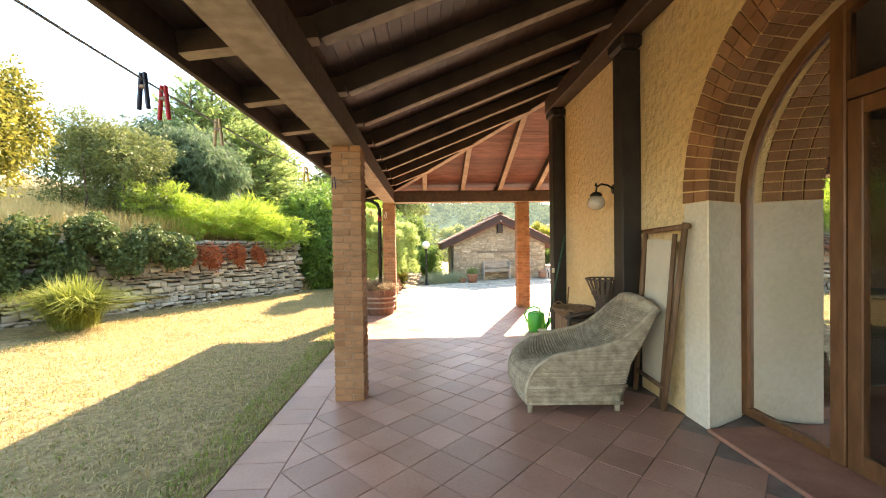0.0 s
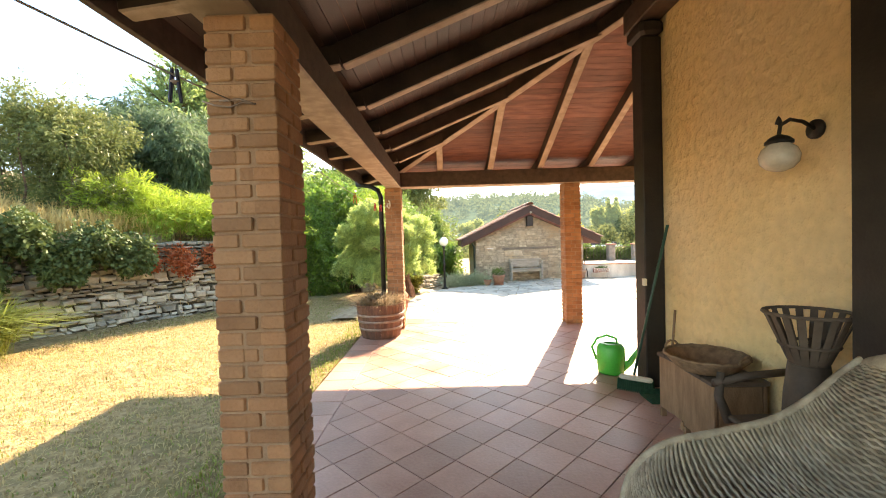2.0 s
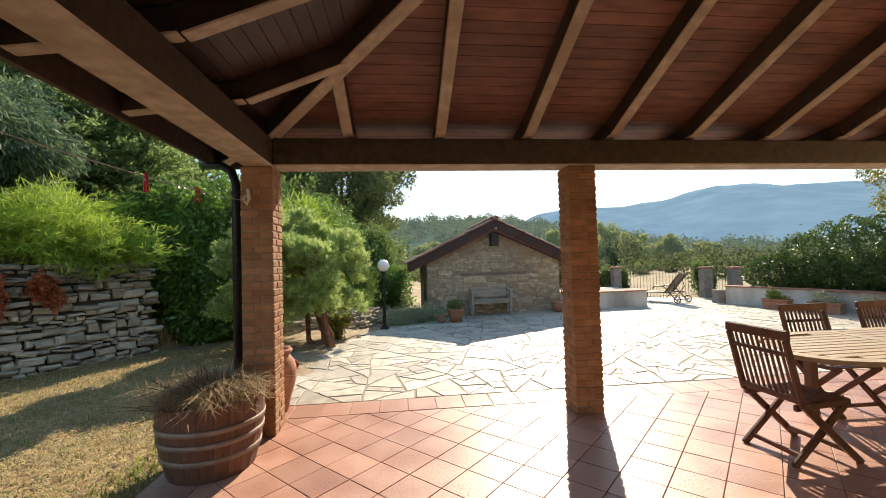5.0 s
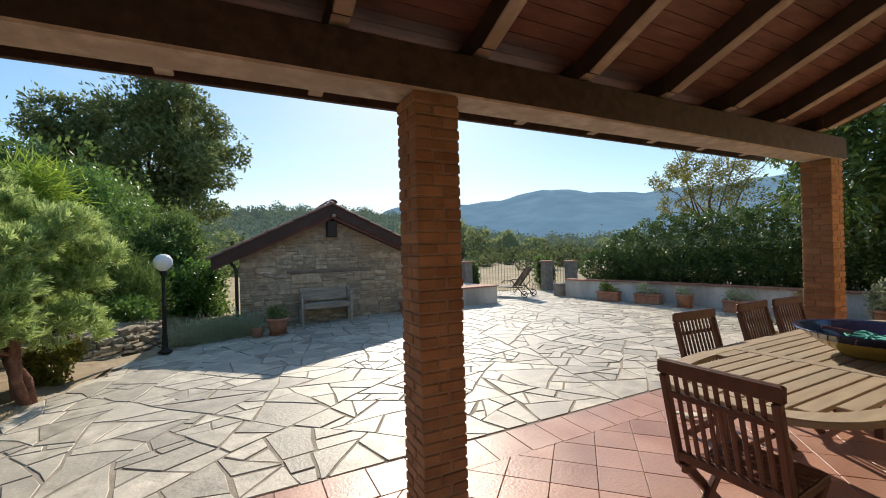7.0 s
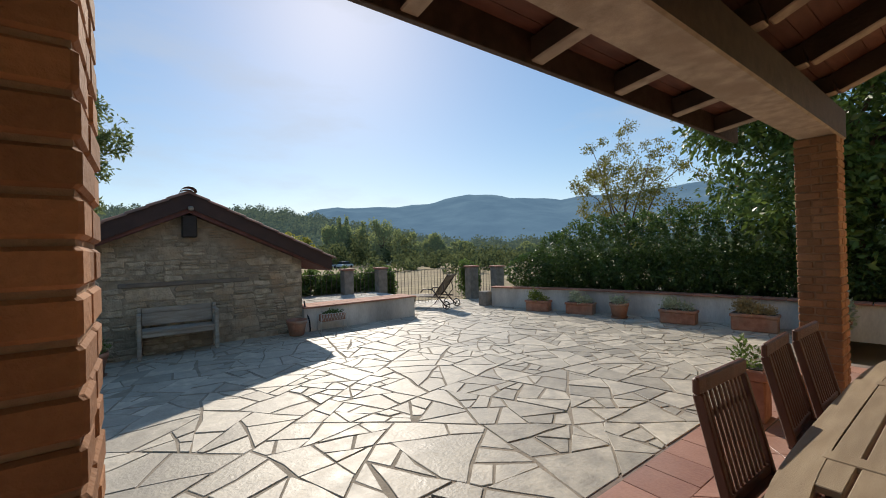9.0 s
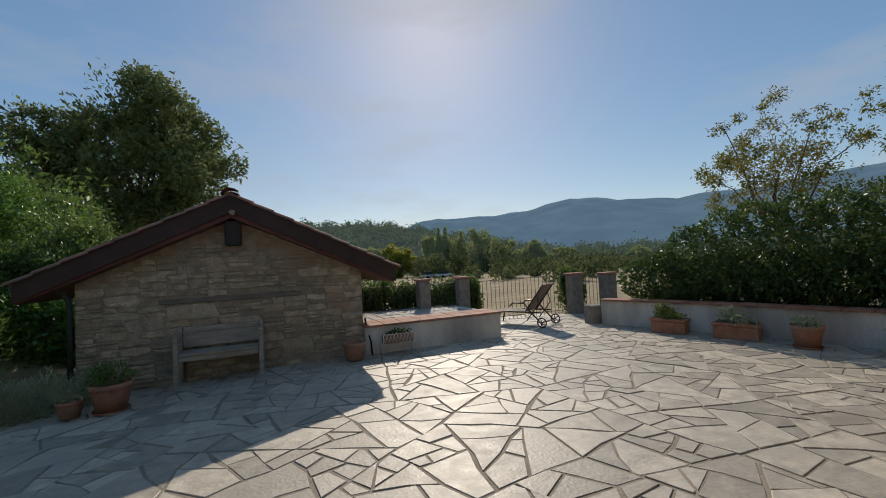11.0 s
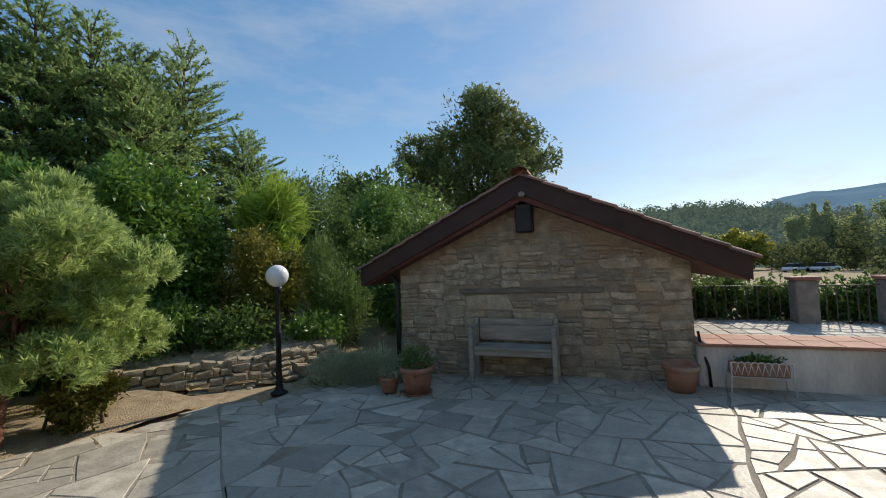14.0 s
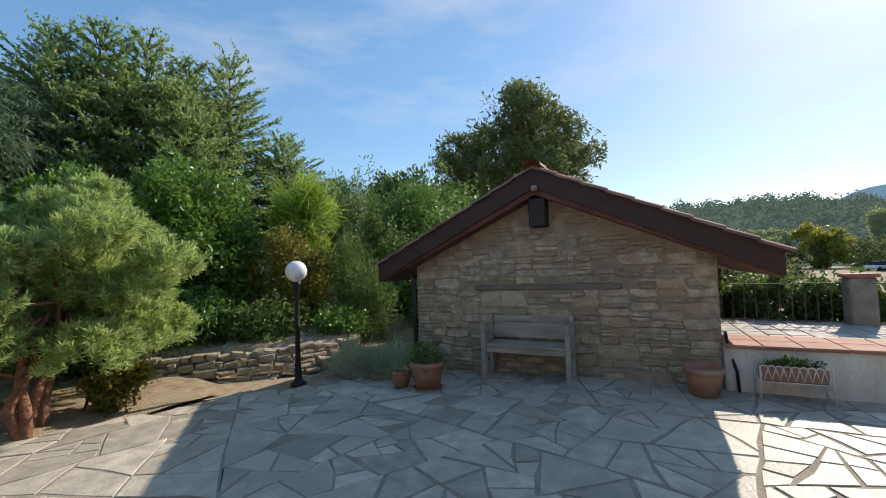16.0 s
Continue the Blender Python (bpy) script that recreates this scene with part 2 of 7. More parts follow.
M_WALLSTONE = surface("dry_wall_stone", (0.35, 0.295, 0.215), (0.58, 0.505, 0.385), 4, 0.9, 0.7, 30, 0.34, c3=(0.42, 0.35, 0.26), bdist=0.02)
M_SHEDSTONE = surface("shed_stone", (0.28, 0.235, 0.17), (0.50, 0.42, 0.305), 9, 0.9, 0.9, 35, 0.24, c3=(0.40, 0.295, 0.19), bdist=0.03)
M_SHEDMORTAR = surface("shed_mortar", (0.24, 0.195, 0.14), (0.38, 0.315, 0.225), 8, 0.95, 0.7, 60, bdist=0.015)
M_SOIL = surface("wall_core_earth", (0.06, 0.05, 0.035), (0.12, 0.10, 0.07), 8, 0.95, 0.6, 60)
M_ROOFTILE = surface("roof_tile", (0.22, 0.10, 0.065), (0.34, 0.17, 0.115), 5, 0.85, 0.4, 50, 0.25, c3=(0.22, 0.16, 0.12), island=True)
M_BARGE = surface("dark_brown_bargeboard", (0.035, 0.018, 0.015), (0.055, 0.028, 0.022), 5, 0.6, 0.2, 60)
M_SOFFIT = surface("red_brown_soffit", (0.10, 0.035, 0.028), (0.14, 0.05, 0.04), 5, 0.6, 0.2, 60)
M_GREYWOOD = surface("weathered_grey_wood", (0.27, 0.235, 0.19), (0.43, 0.385, 0.32), 3, 0.85, 0.5, 40, stretch=(1, 6, 6))
M_TEAK = surface("teak_top", (0.30, 0.225, 0.15), (0.40, 0.31, 0.21), 3, 0.6, 0.3, 60, 0.08, stretch=(1, 7, 7), c3=(0.35, 0.285, 0.21))
M_TEAKDARK = surface("dark_oiled_teak", (0.085, 0.032, 0.020), (0.14, 0.055, 0.033), 4, 0.45, 0.2, 60, stretch=(4, 4, 1), spec=0.5)
M_POT = surface("terracotta_pot", (0.31, 0.135, 0.08), (0.45, 0.22, 0.14), 9, 0.85, 0.4, 60, c3=(0.34, 0.235, 0.175))
M_BARREL = surface("barrel_oak", (0.10, 0.045, 0.028), (0.17, 0.08, 0.05), 5, 0.7, 0.4, 50, 0.15, stretch=(5, 5, 1))
M_IRON = surface("black_iron", (0.012, 0.012, 0.012), (0.03, 0.028, 0.026), 20, 0.5, 0.2, 90, metal=0.3)
M_HOOP = surface("rusty_hoop", (0.20, 0.15, 0.12), (0.32, 0.25, 0.20), 12, 0.6, 0.2, 80, metal=0.5)
M_WICKER = surface("grey_wicker", (0.28, 0.23, 0.16), (0.49, 0.415, 0.30), 14, 0.8, 0.4, 90, 0.15, island=True)
M_DARKWICKER = surface("brown_wicker", (0.17, 0.10, 0.055), (0.31, 0.195, 0.11), 20, 0.75, 0.6, 150)
M_BARK = surface("tree_bark", (0.08, 0.05, 0.035), (0.17, 0.11, 0.075), 12, 0.95, 0.8, 40, stretch=(2, 2, 0.6), bdist=0.02)
M_REDBARK = surface("pine_bark", (0.16, 0.07, 0.04), (0.28, 0.13, 0.08), 12, 0.95, 0.8, 40, bdist=0.02)
M_LAWN = surface("dry_lawn", (0.19, 0.13, 0.055), (0.43, 0.31, 0.15), 14, 0.95, 1.0, 60, c3=(0.22, 0.175, 0.07), bdist=0.02)
M_FIELD = surface("land", (0.22, 0.17, 0.085), (0.38, 0.29, 0.155), 0.8, 0.95, 0.5, 6, c3=(0.24, 0.175, 0.10))
M_GLOBE = surface("opal_globe", (0.82, 0.82, 0.80), (0.86, 0.86, 0.84), 3, 0.25, 0.0, 30)
M_FRAME = surface("brown_door_frame", (0.13, 0.055, 0.022), (0.20, 0.09, 0.038), 4, 0.4, 0.15, 60, stretch=(4, 4, 1), spec=0.5)
M_GLASS = glassy("window_glass")
M_GUTTER = surface("copper_brown_gutter", (0.16, 0.10, 0.075), (0.24, 0.16, 0.12), 8, 0.5, 0.1, 60, metal=0.4)

L_DARK = leafy("laurel_leaf", (0.034, 0.08, 0.018), (0.12, 0.22, 0.04), 0.35, 0.33, 0.5)
L_LAUREL = leafy("glossy_laurel_leaf", (0.026, 0.066, 0.013), (0.12, 0.22, 0.036), 0.34, 0.34, 0.5, 3.0)
L_HEDGE = leafy("hedge_leaf", (0.018, 0.042, 0.012), (0.07, 0.12, 0.03), 0.42, 0.28, 0.4, 2.5)
L_WALNUT = leafy("walnut_leaf", (0.05, 0.08, 0.03), (0.135, 0.165, 0.065), 0.55, 0.42, 0.3, 0.8)
L_CEDAR = leafy("cedar_needle", (0.028, 0.06, 0.032), (0.095, 0.14, 0.07), 0.6, 0.35)
L_BOX = leafy("clipped_bush_leaf", (0.04, 0.062, 0.02), (0.15, 0.175, 0.06), 0.5, 0.28)
L_MAGNOLIA = leafy("magnolia_leaf", (0.028, 0.058, 0.014), (0.10, 0.16, 0.036), 0.38, 0.27, 0.45)
L_DRY = leafy("dead_stalk", (0.12, 0.085, 0.045), (0.25, 0.185, 0.10), 0.85, 0.25)
L_IVY = leafy("ivy_leaf", (0.028, 0.05, 0.016), (0.085, 0.12, 0.04), 0.6, 0.25, 0.35)
L_MID = leafy("broad_leaf", (0.04, 0.076, 0.018), (0.112, 0.172, 0.046), 0.5, 0.34)
L_YELLOW = leafy("yellowing_leaf", (0.10, 0.13, 0.02), (0.28, 0.25, 0.035), 0.5, 0.4)
L_OLIVE = leafy("olive_leaf", (0.07, 0.085, 0.016), (0.17, 0.155, 0.03), 0.5, 0.4)
L_LIME = leafy("lime_juniper", (0.09, 0.16, 0.02), (0.24, 0.33, 0.05), 0.6, 0.35)
L_PINE = leafy("pine_needle", (0.085, 0.15, 0.055), (0.36, 0.43, 0.15), 0.6, 0.45, 0.3, 5.0)
L_SPRUCE = leafy("spruce_needle", (0.06, 0.115, 0.04), (0.21, 0.28, 0.10), 0.6, 0.55)
L_RED = leafy("red_creeper_leaf", (0.20, 0.05, 0.02), (0.36, 0.12, 0.045), 0.6, 0.3)
L_STRAW = leafy("straw_blade", (0.20, 0.15, 0.07), (0.33, 0.26, 0.125), 0.8, 0.3)
L_GRASS = leafy("green_blade", (0.07, 0.10, 0.02), (0.20, 0.23, 0.055), 0.6, 0.35)
L_GREY = leafy("grey_lavender_leaf", (0.17, 0.20, 0.12), (0.35, 0.37, 0.25), 0.8, 0.32)
L_HAY = leafy("hay_blade", (0.38, 0.29, 0.12), (0.58, 0.47, 0.23), 0.8, 0.45)
L_FAR = leafy("woodland_leaf", (0.038, 0.055, 0.028), (0.095, 0.112, 0.045), 0.9, 0.4, 0.05, 0.15)
# Field tree leaves glow faintly to imitate the air in front of them.
L_FARTREE = leafy("hazed_field_tree_leaf", (0.085, 0.115, 0.045), (0.20, 0.22, 0.075), 0.9, 0.5, 0.05, 0.2)
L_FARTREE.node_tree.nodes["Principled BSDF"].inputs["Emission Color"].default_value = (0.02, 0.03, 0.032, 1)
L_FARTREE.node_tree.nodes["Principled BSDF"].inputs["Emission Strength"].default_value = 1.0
# Hill crowns carry a weak emission that stands in for haze.
L_HILL = leafy("hazed_hill_leaf", (0.030, 0.046, 0.026), (0.07, 0.085, 0.040), 0.9, 0.35, 0.05, 0.05)
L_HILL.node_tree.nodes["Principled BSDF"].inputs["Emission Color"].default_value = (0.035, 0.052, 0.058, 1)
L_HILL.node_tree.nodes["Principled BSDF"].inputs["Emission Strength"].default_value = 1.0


# ---- ground ----
WALL_LINE = [(-10.4, 4.4), (-8.1, 7.65), (-6.3, 10.4), (-4.15, 13.0)]


def smooth(a, b, x):
    t = min(1.0, max(0.0, (x - a) / (b - a)))
    return t * t * (3 - 2 * t)


def patio_z(x, y):
    """The paving falls a little towards the shed's far corner."""
    return -0.15 * min(1, max(0, (3.5 - x) / 3)) * min(1, max(0, (y - 13) / 3.2))


def behind_wall(x, y):
    """Metres uphill of the line of the garden wall."""
    nx, ny = -0.797, 0.604
    return (x + 8.1) * nx + (y - 7.65) * ny


def land(x, y):
    s = behind_wall(x, y)
    z = -0.03
    up = smooth(0.6, 0.75, s) * (1.62 + 0.27 * min(max(s, 0), 14))
    if y > 12.6:
        up *= 1 - smooth(12.8, 16.5, y + 0.25 * (x + 4)) * 0.72
    up *= 1 - smooth(-4.4, -1.6, x) * (1 if y > 12 else 0) * 0.8
    z += up
    z -= smooth(17.5, 24, y) * smooth(-3, 4, x) * 0.9
    z -= smooth(11.4, 16, x) * 0.9
    if -1.45 < x < 12.3 and -7 < y < 16.9:
        z = -0.4
    r = math.hypot(x, y)
    if r > 40:
        z = z * (1 - smooth(40, 70, r)) - 1.6 * smooth(40, 70, r)
    return z


def ground_sheet():
    xs = sorted(set([-4000, -1500, -600, -250, -120, -70, -45, -32] + [round(-24 + 0.5 * i, 2) for i in range(89)] + [22, 26, 32, 45, 70, 120, 250, 600, 1500, 4000]))
    ys = sorted(set([-4000, -1500, -600, -250, -120, -60, -30, -18] + [round(-10 + 0.5 * i, 2) for i in range(81)] + [34, 40, 50, 70, 120, 250, 600, 1500, 4000]))
    mb = MB()
    for y in ys:
        for x in xs:
            jit = 0.05 * noise.noise((x * 0.8, y * 0.8, 0)) if behind_wall(x, y) > 0.5 else 0
            mb.v.append((x, y, land(x, y) + jit))
    W = len(xs)
    for j in range(len(ys) - 1):
        for i in range(W - 1):
            mb.f.append((j * W + i, j * W + i + 1, j * W + W + i + 1, j * W + W + i))
    return whole("ground", mb, M_FIELD, "dry grassy land falling away to the valley", "ground", kind="structure", smooth=True)


ground_sheet()
lawn = MB()
NX, NY = 22, 44
for j in range(NY + 1):
    for i in range(NX + 1):
        y = -8 + j * 0.5
        x = -1.44 - 9.2 * i / NX
        lawn.v.append((x, y, -0.012 + 0.012 * noise.noise((x, y, 3)) - (0.4 if behind_wall(x, y) > 0.5 else 0)))
for j in range(NY):
    for i in range(NX):
        a = j * (NX + 1) + i
        lawn.f.append((a, a + NX + 1, a + NX + 2, a + 1))
whole("lawn", lawn, M_LAWN, "dry yellowed lawn with patches of green", "lawn", kind="structure", smooth=True)

# ---- terrace slab and paving bed ----
slab = MB().box(-1.42, 9.6, -6, 9.58, -0.25, -0.008)
floor = whole("floor", slab, M_GROUT, "terracotta tiled terrace laid on the diagonal", "floor", kind="structure")
PATIO = [(-1.25, 9.59), (11.4, 9.59), (11.6, 8.2), (12.2, 8.2), (12.4, 12.5), (11.0, 16.4), (11.6, 17.2), (11.0, 18.0), (8.3, 19.4), (7.8, 16.5), (5.0, 16.5), (1.0, 16.5), (0.35, 15.5), (-0.1, 14.7), (-0.62, 13.35), (-1.05, 12.45), (-0.95, 11.0), (-1.3, 10.4)]
bed = MB()
gx = [round(-1.4 + 0.5 * i, 2) for i in range(29)]
gy = [round(9.59 + 0.5 * i, 2) for i in range(21)]


def inside(poly, x, y):
    c = False
    for i in range(len(poly)):
        (x0, y0), (x1, y1) = poly[i], poly[i - 1]
        if (y0 > y) != (y1 > y) and x < (x1 - x0) * (y - y0) / (y1 - y0) + x0:
            c = not c
    return c


for j in range(len(gy)):
    for i in range(len(gx)):
        bed.v.append((gx[i], gy[j], patio_z(gx[i], gy[j]) - 0.006))
for j in range(len(gy) - 1):
    for i in range(len(gx) - 1):
        if inside(PATIO, gx[i] + 0.25, gy[j] + 0.25):
            a = j * len(gx) + i
            bed.f.append((a, a + 1, a + len(gx) + 1, a + len(gx)))
patio = whole("pavement", bed, M_JOINT, "crazy paving of pale grey stone slabs with sandy joints", "paving", kind="structure")

# ---- brick pillars ----
S = 0.28
PILLARS = [(-1.03, -1.53), (-0.96, 3.395), (-1.03, 8.77), (2.065, 8.77), (7.02, 8.77)]


def brick_mesh(l, w, h):
    return MB().box(0, l, 0, w, 0, h, 0.006)


COURSE = 0.0659
full = brick_mesh(0.165, 0.11, 0.056).data("brick", M_BRICK)
half = brick_mesh(0.105, 0.10, 0.056).data("brick", M_BRICK)


def pillar(px, py):
    base = thing("brick_pillar", "square orange brick pillar carrying the porch beam", "pillar", "porch pillars", at=pose(px, py, 0))
    part("mortar", MB().box(0.008, S - 0.008, 0.008, S - 0.008, 0, 2.44), M_MORTAR, base)
    for k in range(37):
        z = 0.004 + k * COURSE
        for side in range(4):
            flip = (k + side) % 2
            runs = [(0.0, full)] if flip == 0 else [(0.0, half), (0.115, full)]
            for off, me in runs:
                jit = random.uniform(-0.004, 0.004)
                m = {0: pose(off, jit, z), 1: pose(S + jit, off, z, 0, 0, 90), 2: pose(S - off, S + jit, z, 0, 0, 180), 3: pose(jit, S - off, z, 0, 0, 270)}[side]
                b = part("brick", me, M_BRICK, base)
                b.matrix_basis = m @ pose(0, 0, 0, 0, 0, random.uniform(-0.5, 0.5))
    return base


random.seed(3)
for p in PILLARS:
    pillar(*p)

# ---- porch roof ----
BX, BY = -0.89, 8.91
EAST, SOUTH = 7.42, -2.3
porch = MB().box(BX - 0.12, BX + 0.14, SOUTH, BY + 0.13, 2.44, 2.70, 0.012)
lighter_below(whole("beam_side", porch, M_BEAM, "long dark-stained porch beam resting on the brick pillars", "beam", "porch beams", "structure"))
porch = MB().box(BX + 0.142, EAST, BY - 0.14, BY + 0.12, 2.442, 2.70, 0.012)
lighter_below(whole("beam_front", porch, M_BEAM, "dark-stained front beam, underside coloured paler for bounced light", "beam", "porch beams", "structure"))
whole("beam_wall", MB().box(1.9, 2.12, SOUTH, 6.06, 3.58, 3.82, 0.012), M_BEAM, "dark beam along the house wall on posts", "beam", "porch beams", "structure")
whole("beam_wall_north", MB().box(2.122, EAST, 5.86, 6.06, 3.58, 3.82, 0.012), M_BEAM, "dark beam along the house's end wall", "beam", "porch beams", "structure")
SL = 0.405
E0 = -0.74


def rise(d):
    """Height of the rafters' underside d metres inside the beams."""
    return 2.70 + (SL * d if d > 0 else 0.10 * d)


def rafter(a, b, c):
    """One rafter: eave end, over the beam, upper end."""
    mb = MB()
    up = (0, 0, 1)
    mb.bar(a, b, 0.10, 0.14, 0.008, up)
    mb.bar(b, c, 0.10, 0.16, 0.008, up)
    return lighter_below(whole("rafter", mb, M_RAFTER, "dark-stained sloping porch rafter, underside coloured lighter for bounced light", "rafter", "porch rafters", "structure"))


for k in range(13):
    y = 8.0 - 0.855 * k
    d = min(2.72, 8.77 - y + 0.05)
    if d < 0.3:
        continue
    h = 0.07
    rafter((E0 - 0.78, y, rise(-0.78) + h), (E0 + 0.03, y, rise(0.03) + h + 0.01), (E0 + d, y, rise(d) + h + 0.01))
for k in range(9):
    x = -0.06 + 0.862 * k
    d = min(2.78, max(0.3, x - E0))
    h = 0.07
    rafter((x, 8.77 + 0.86, rise(-0.86) + h), (x, 8.77 - 0.03, rise(0.03) + h + 0.01), (x, 8.77 - d, rise(d) + h + 0.01))
hip = MB().bar((E0 - 0.76, 8.77 + 0.76, rise(-0.76) + 0.07), (E0, 8.77, rise(0) + 0.07), 0.12, 0.15, 0.008).bar((E0, 8.77, rise(0) + 0.08), (E0 + 2.74, 8.77 - 2.74, rise(2.74) + 0.09), 0.12, 0.18, 0.008)
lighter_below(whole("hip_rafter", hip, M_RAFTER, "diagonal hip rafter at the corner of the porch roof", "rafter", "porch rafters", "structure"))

ceil, ceil_side = MB(), MB()
PW = 0.095


def plank(mb, a, b, c, d, th=0.022):
    """A board over four corner points, with thickness."""
    vs = [Vector(p) for p in (a, b, c, d)]
    n = (vs[1] - vs[0]).cross(vs[3] - vs[0]).normalized()
    if n.z < 0:
        n = -n
    mb.add(vs + [p + n * th for p in vs], [(0, 1, 2, 3), (7, 6, 5, 4), (0, 4, 5, 1), (1, 5, 6, 2), (2, 6, 7, 3), (3, 7, 4, 0)])


def roof_z(d):
    return rise(d) + (0.165 if d > 0 else 0.165 + 0.0 * d)


d = -0.82
while d < 2.74:
    e = min(d + PW - 0.004, 2.76)
    for side in (0, 1):
        if side == 0:
            plank(ceil_side, (E0 + d, SOUTH, roof_z(d)), (E0 + d, 8.77 - d, roof_z(d)), (E0 + e, 8.77 - e, roof_z(e)), (E0 + e, SOUTH, roof_z(e)))
        else:
            plank(ceil, (E0 + d, 8.77 - d, roof_z(d)), (EAST, 8.77 - d, roof_z(d)), (EAST, 8.77 - e, roof_z(e)), (E0 + e, 8.77 - e, roof_z(e)))
    d += PW
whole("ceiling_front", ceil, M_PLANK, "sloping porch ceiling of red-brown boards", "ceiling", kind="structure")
whole("ceiling_side", ceil_side, M_PLANKDARK, "sloping porch ceiling of blackish boards", "ceiling", kind="structure")
cover = MB()
for a, b in ((-0.86, 0.0), (0.0, 4.6)):
    za, zb = roof_z(a) + 0.05, roof_z(b) + 0.05
    cover.add([(E0 + a, SOUTH, za), (E0 + a, 8.77 - a, za), (E0 + b, 8.77 - b, zb), (E0 + b, SOUTH, zb)], [(0, 1, 2, 3)])
    cover.add([(E0 + a, 8.77 - a, za), (EAST, 8.77 - a, za), (EAST, 8.77 - b, zb), (E0 + b, 8.77 - b, zb)], [(0, 1, 2, 3)])
whole("roof", cover, M_ROOFTILE, "terracotta tiled porch roof", "roof", kind="structure")

whole("fascia_side", MB().box(E0 - 0.84, E0 - 0.80, SOUTH, 9.61, 2.60, 2.85, 0.004), M_BEAM, "dark fascia board behind the gutter", "fascia", kind="structure")
whole("fascia_front", MB().box(E0 - 0.798, EAST, 9.575, 9.61, 2.60, 2.85, 0.004), M_BEAM, "dark fascia board behind the gutter", "fascia", kind="structure")

whole("roof_house", MB().box(3.75, 12.0, -6.2, 4.3, 4.62, 4.80, 0.02), M_ROOFTILE, "terracotta tiled main roof of the house", "roof", kind="structure")


def gutter(name, a, b):
    mb = MB()
    a, b = Vector(a), Vector(b)
    s = (b - a).normalized().cross(Vector((0, 0, 1)))
    for r in (0.062, 0.056):
        o = len(mb.v)
        for p in (a, b):
            for k in range(9):
                t = math.pi * k / 8
                mb.v.append(tuple(p + s * (r * math.cos(t)) - Vector((0, 0, r * math.sin(t)))))
        for k in range(8):
            mb.f.append((o + k, o + k + 1, o + 10 + k, o + 9 + k))
    mb.tube([a + s * 0.062, b + s * 0.062], 0.008, 6)
    return whole(name, mb, M_GUTTER, "half-round brown metal gutter along the eave", "gutter", "gutters", "structure", True)


gutter("gutter", (E0 - 0.90, SOUTH, 2.74), (E0 - 0.90, 9.72, 2.74))
gutter("gutter", (E0 - 0.84, 9.70, 2.735), (EAST, 9.70, 2.735))
dp = MB().tube([(E0 - 0.90, 9.5, 2.70), (E0 - 0.88, 9.4, 2.6), (-1.32, 9.1, 2.52), (-1.16, 8.92, 2.42), (-1.115, 8.9, 2.3), (-1.115, 8.9, 0.02)], 0.04, 10)
for z in (0.5, 1.4, 2.2):
    dp.tube([(-1.115, 8.9, z), (-1.115, 8.9, z + 0.03)], 0.048, 10)
whole("downpipe", dp, M_IRON, "dark metal downpipe strapped to the corner pillar", "downpipe", kind="structure", smooth=True)

# ---- house ----
WX = 2.13
ARC_Y, ARC_Z, ARC_R = 1.45, 1.80, 1.14
ARC_H = 1.25
FR, FH = 1.40, 1.28
face = MB()
N = 24


def arch_at(f, k, n, grow=0.0):
    """A point of the splayed arch: f from the outer face to the inner, k of n round."""
    a = math.pi * k / n
    return ARC_Y + (ARC_R + (FR - ARC_R) * f + grow) * math.cos(a), ARC_Z + (ARC_H + (FH - ARC_H) * f + grow) * math.sin(a)


Y0, Y1, Z1 = -6.0, 6.0, 4.6
face.prism([(WX, ARC_Y + ARC_R), (2.65, ARC_Y + FR), (2.65, Y1), (WX, Y1)], 0, ARC_Z)
face.prism([(WX, ARC_Y - ARC_R), (WX, Y0), (2.65, Y0), (2.65, ARC_Y - FR)], 0, ARC_Z)
for x, f in ((WX, 0), (2.65, 1)):
    for k in range(N):
        (ya, za), (yb, zb) = arch_at(f, k, N), arch_at(f, k + 1, N)
        face.add([(x, ya, za), (x, yb, zb), (x, yb, Z1), (x, ya, Z1)], [(0, 1, 2, 3)])
    ya, yb = arch_at(f, 0, N)[0], arch_at(f, N, N)[0]
    face.add([(x, ya, ARC_Z), (x, Y1, ARC_Z), (x, Y1, Z1), (x, ya, Z1)], [(0, 1, 2, 3)])
    face.add([(x, yb, ARC_Z), (x, Y0, ARC_Z), (x, Y0, Z1), (x, yb, Z1)], [(0, 1, 2, 3)])
for k in range(N):
    (ya, za), (yb, zb), (yc, zc), (yd, zd) = arch_at(0, k, N), arch_at(0, k + 1, N), arch_at(1, k + 1, N), arch_at(1, k, N)
    face.add([(WX, ya, za), (WX, yb, zb), (2.65, yc, zc), (2.65, yd, zd)], [(0, 1, 2, 3)])
face.add([(WX, Y1, ARC_Z), (2.65, Y1, ARC_Z), (2.65, Y1, Z1), (WX, Y1, Z1)], [(0, 1, 2, 3)])
whole("wall_house", face, M_PLASTER, "rough yellow plastered house wall with an arched opening", "wall", kind="structure")
whole("wall_north", MB().box(2.652, 12.0, 5.75, 6.0, 0, 4.6), M_PLASTER, "plain plastered end wall of the house", "wall", kind="structure")


# ---- posts on the house wall ----
def wall_post(y):
    t = thing("wall_post", "black-stained square timber post with a shaped capital", "post", "house posts", at=pose(2.03, y, 0))
    part("shaft", MB().box(-0.10, 0.098, -0.10, 0.10, 0, 3.44, 0.01), M_POST, t)
    part("capital", MB().box(-0.13, 0.098, -0.16, 0.16, 3.44, 3.58, 0.03), M_POST, t)
    return t


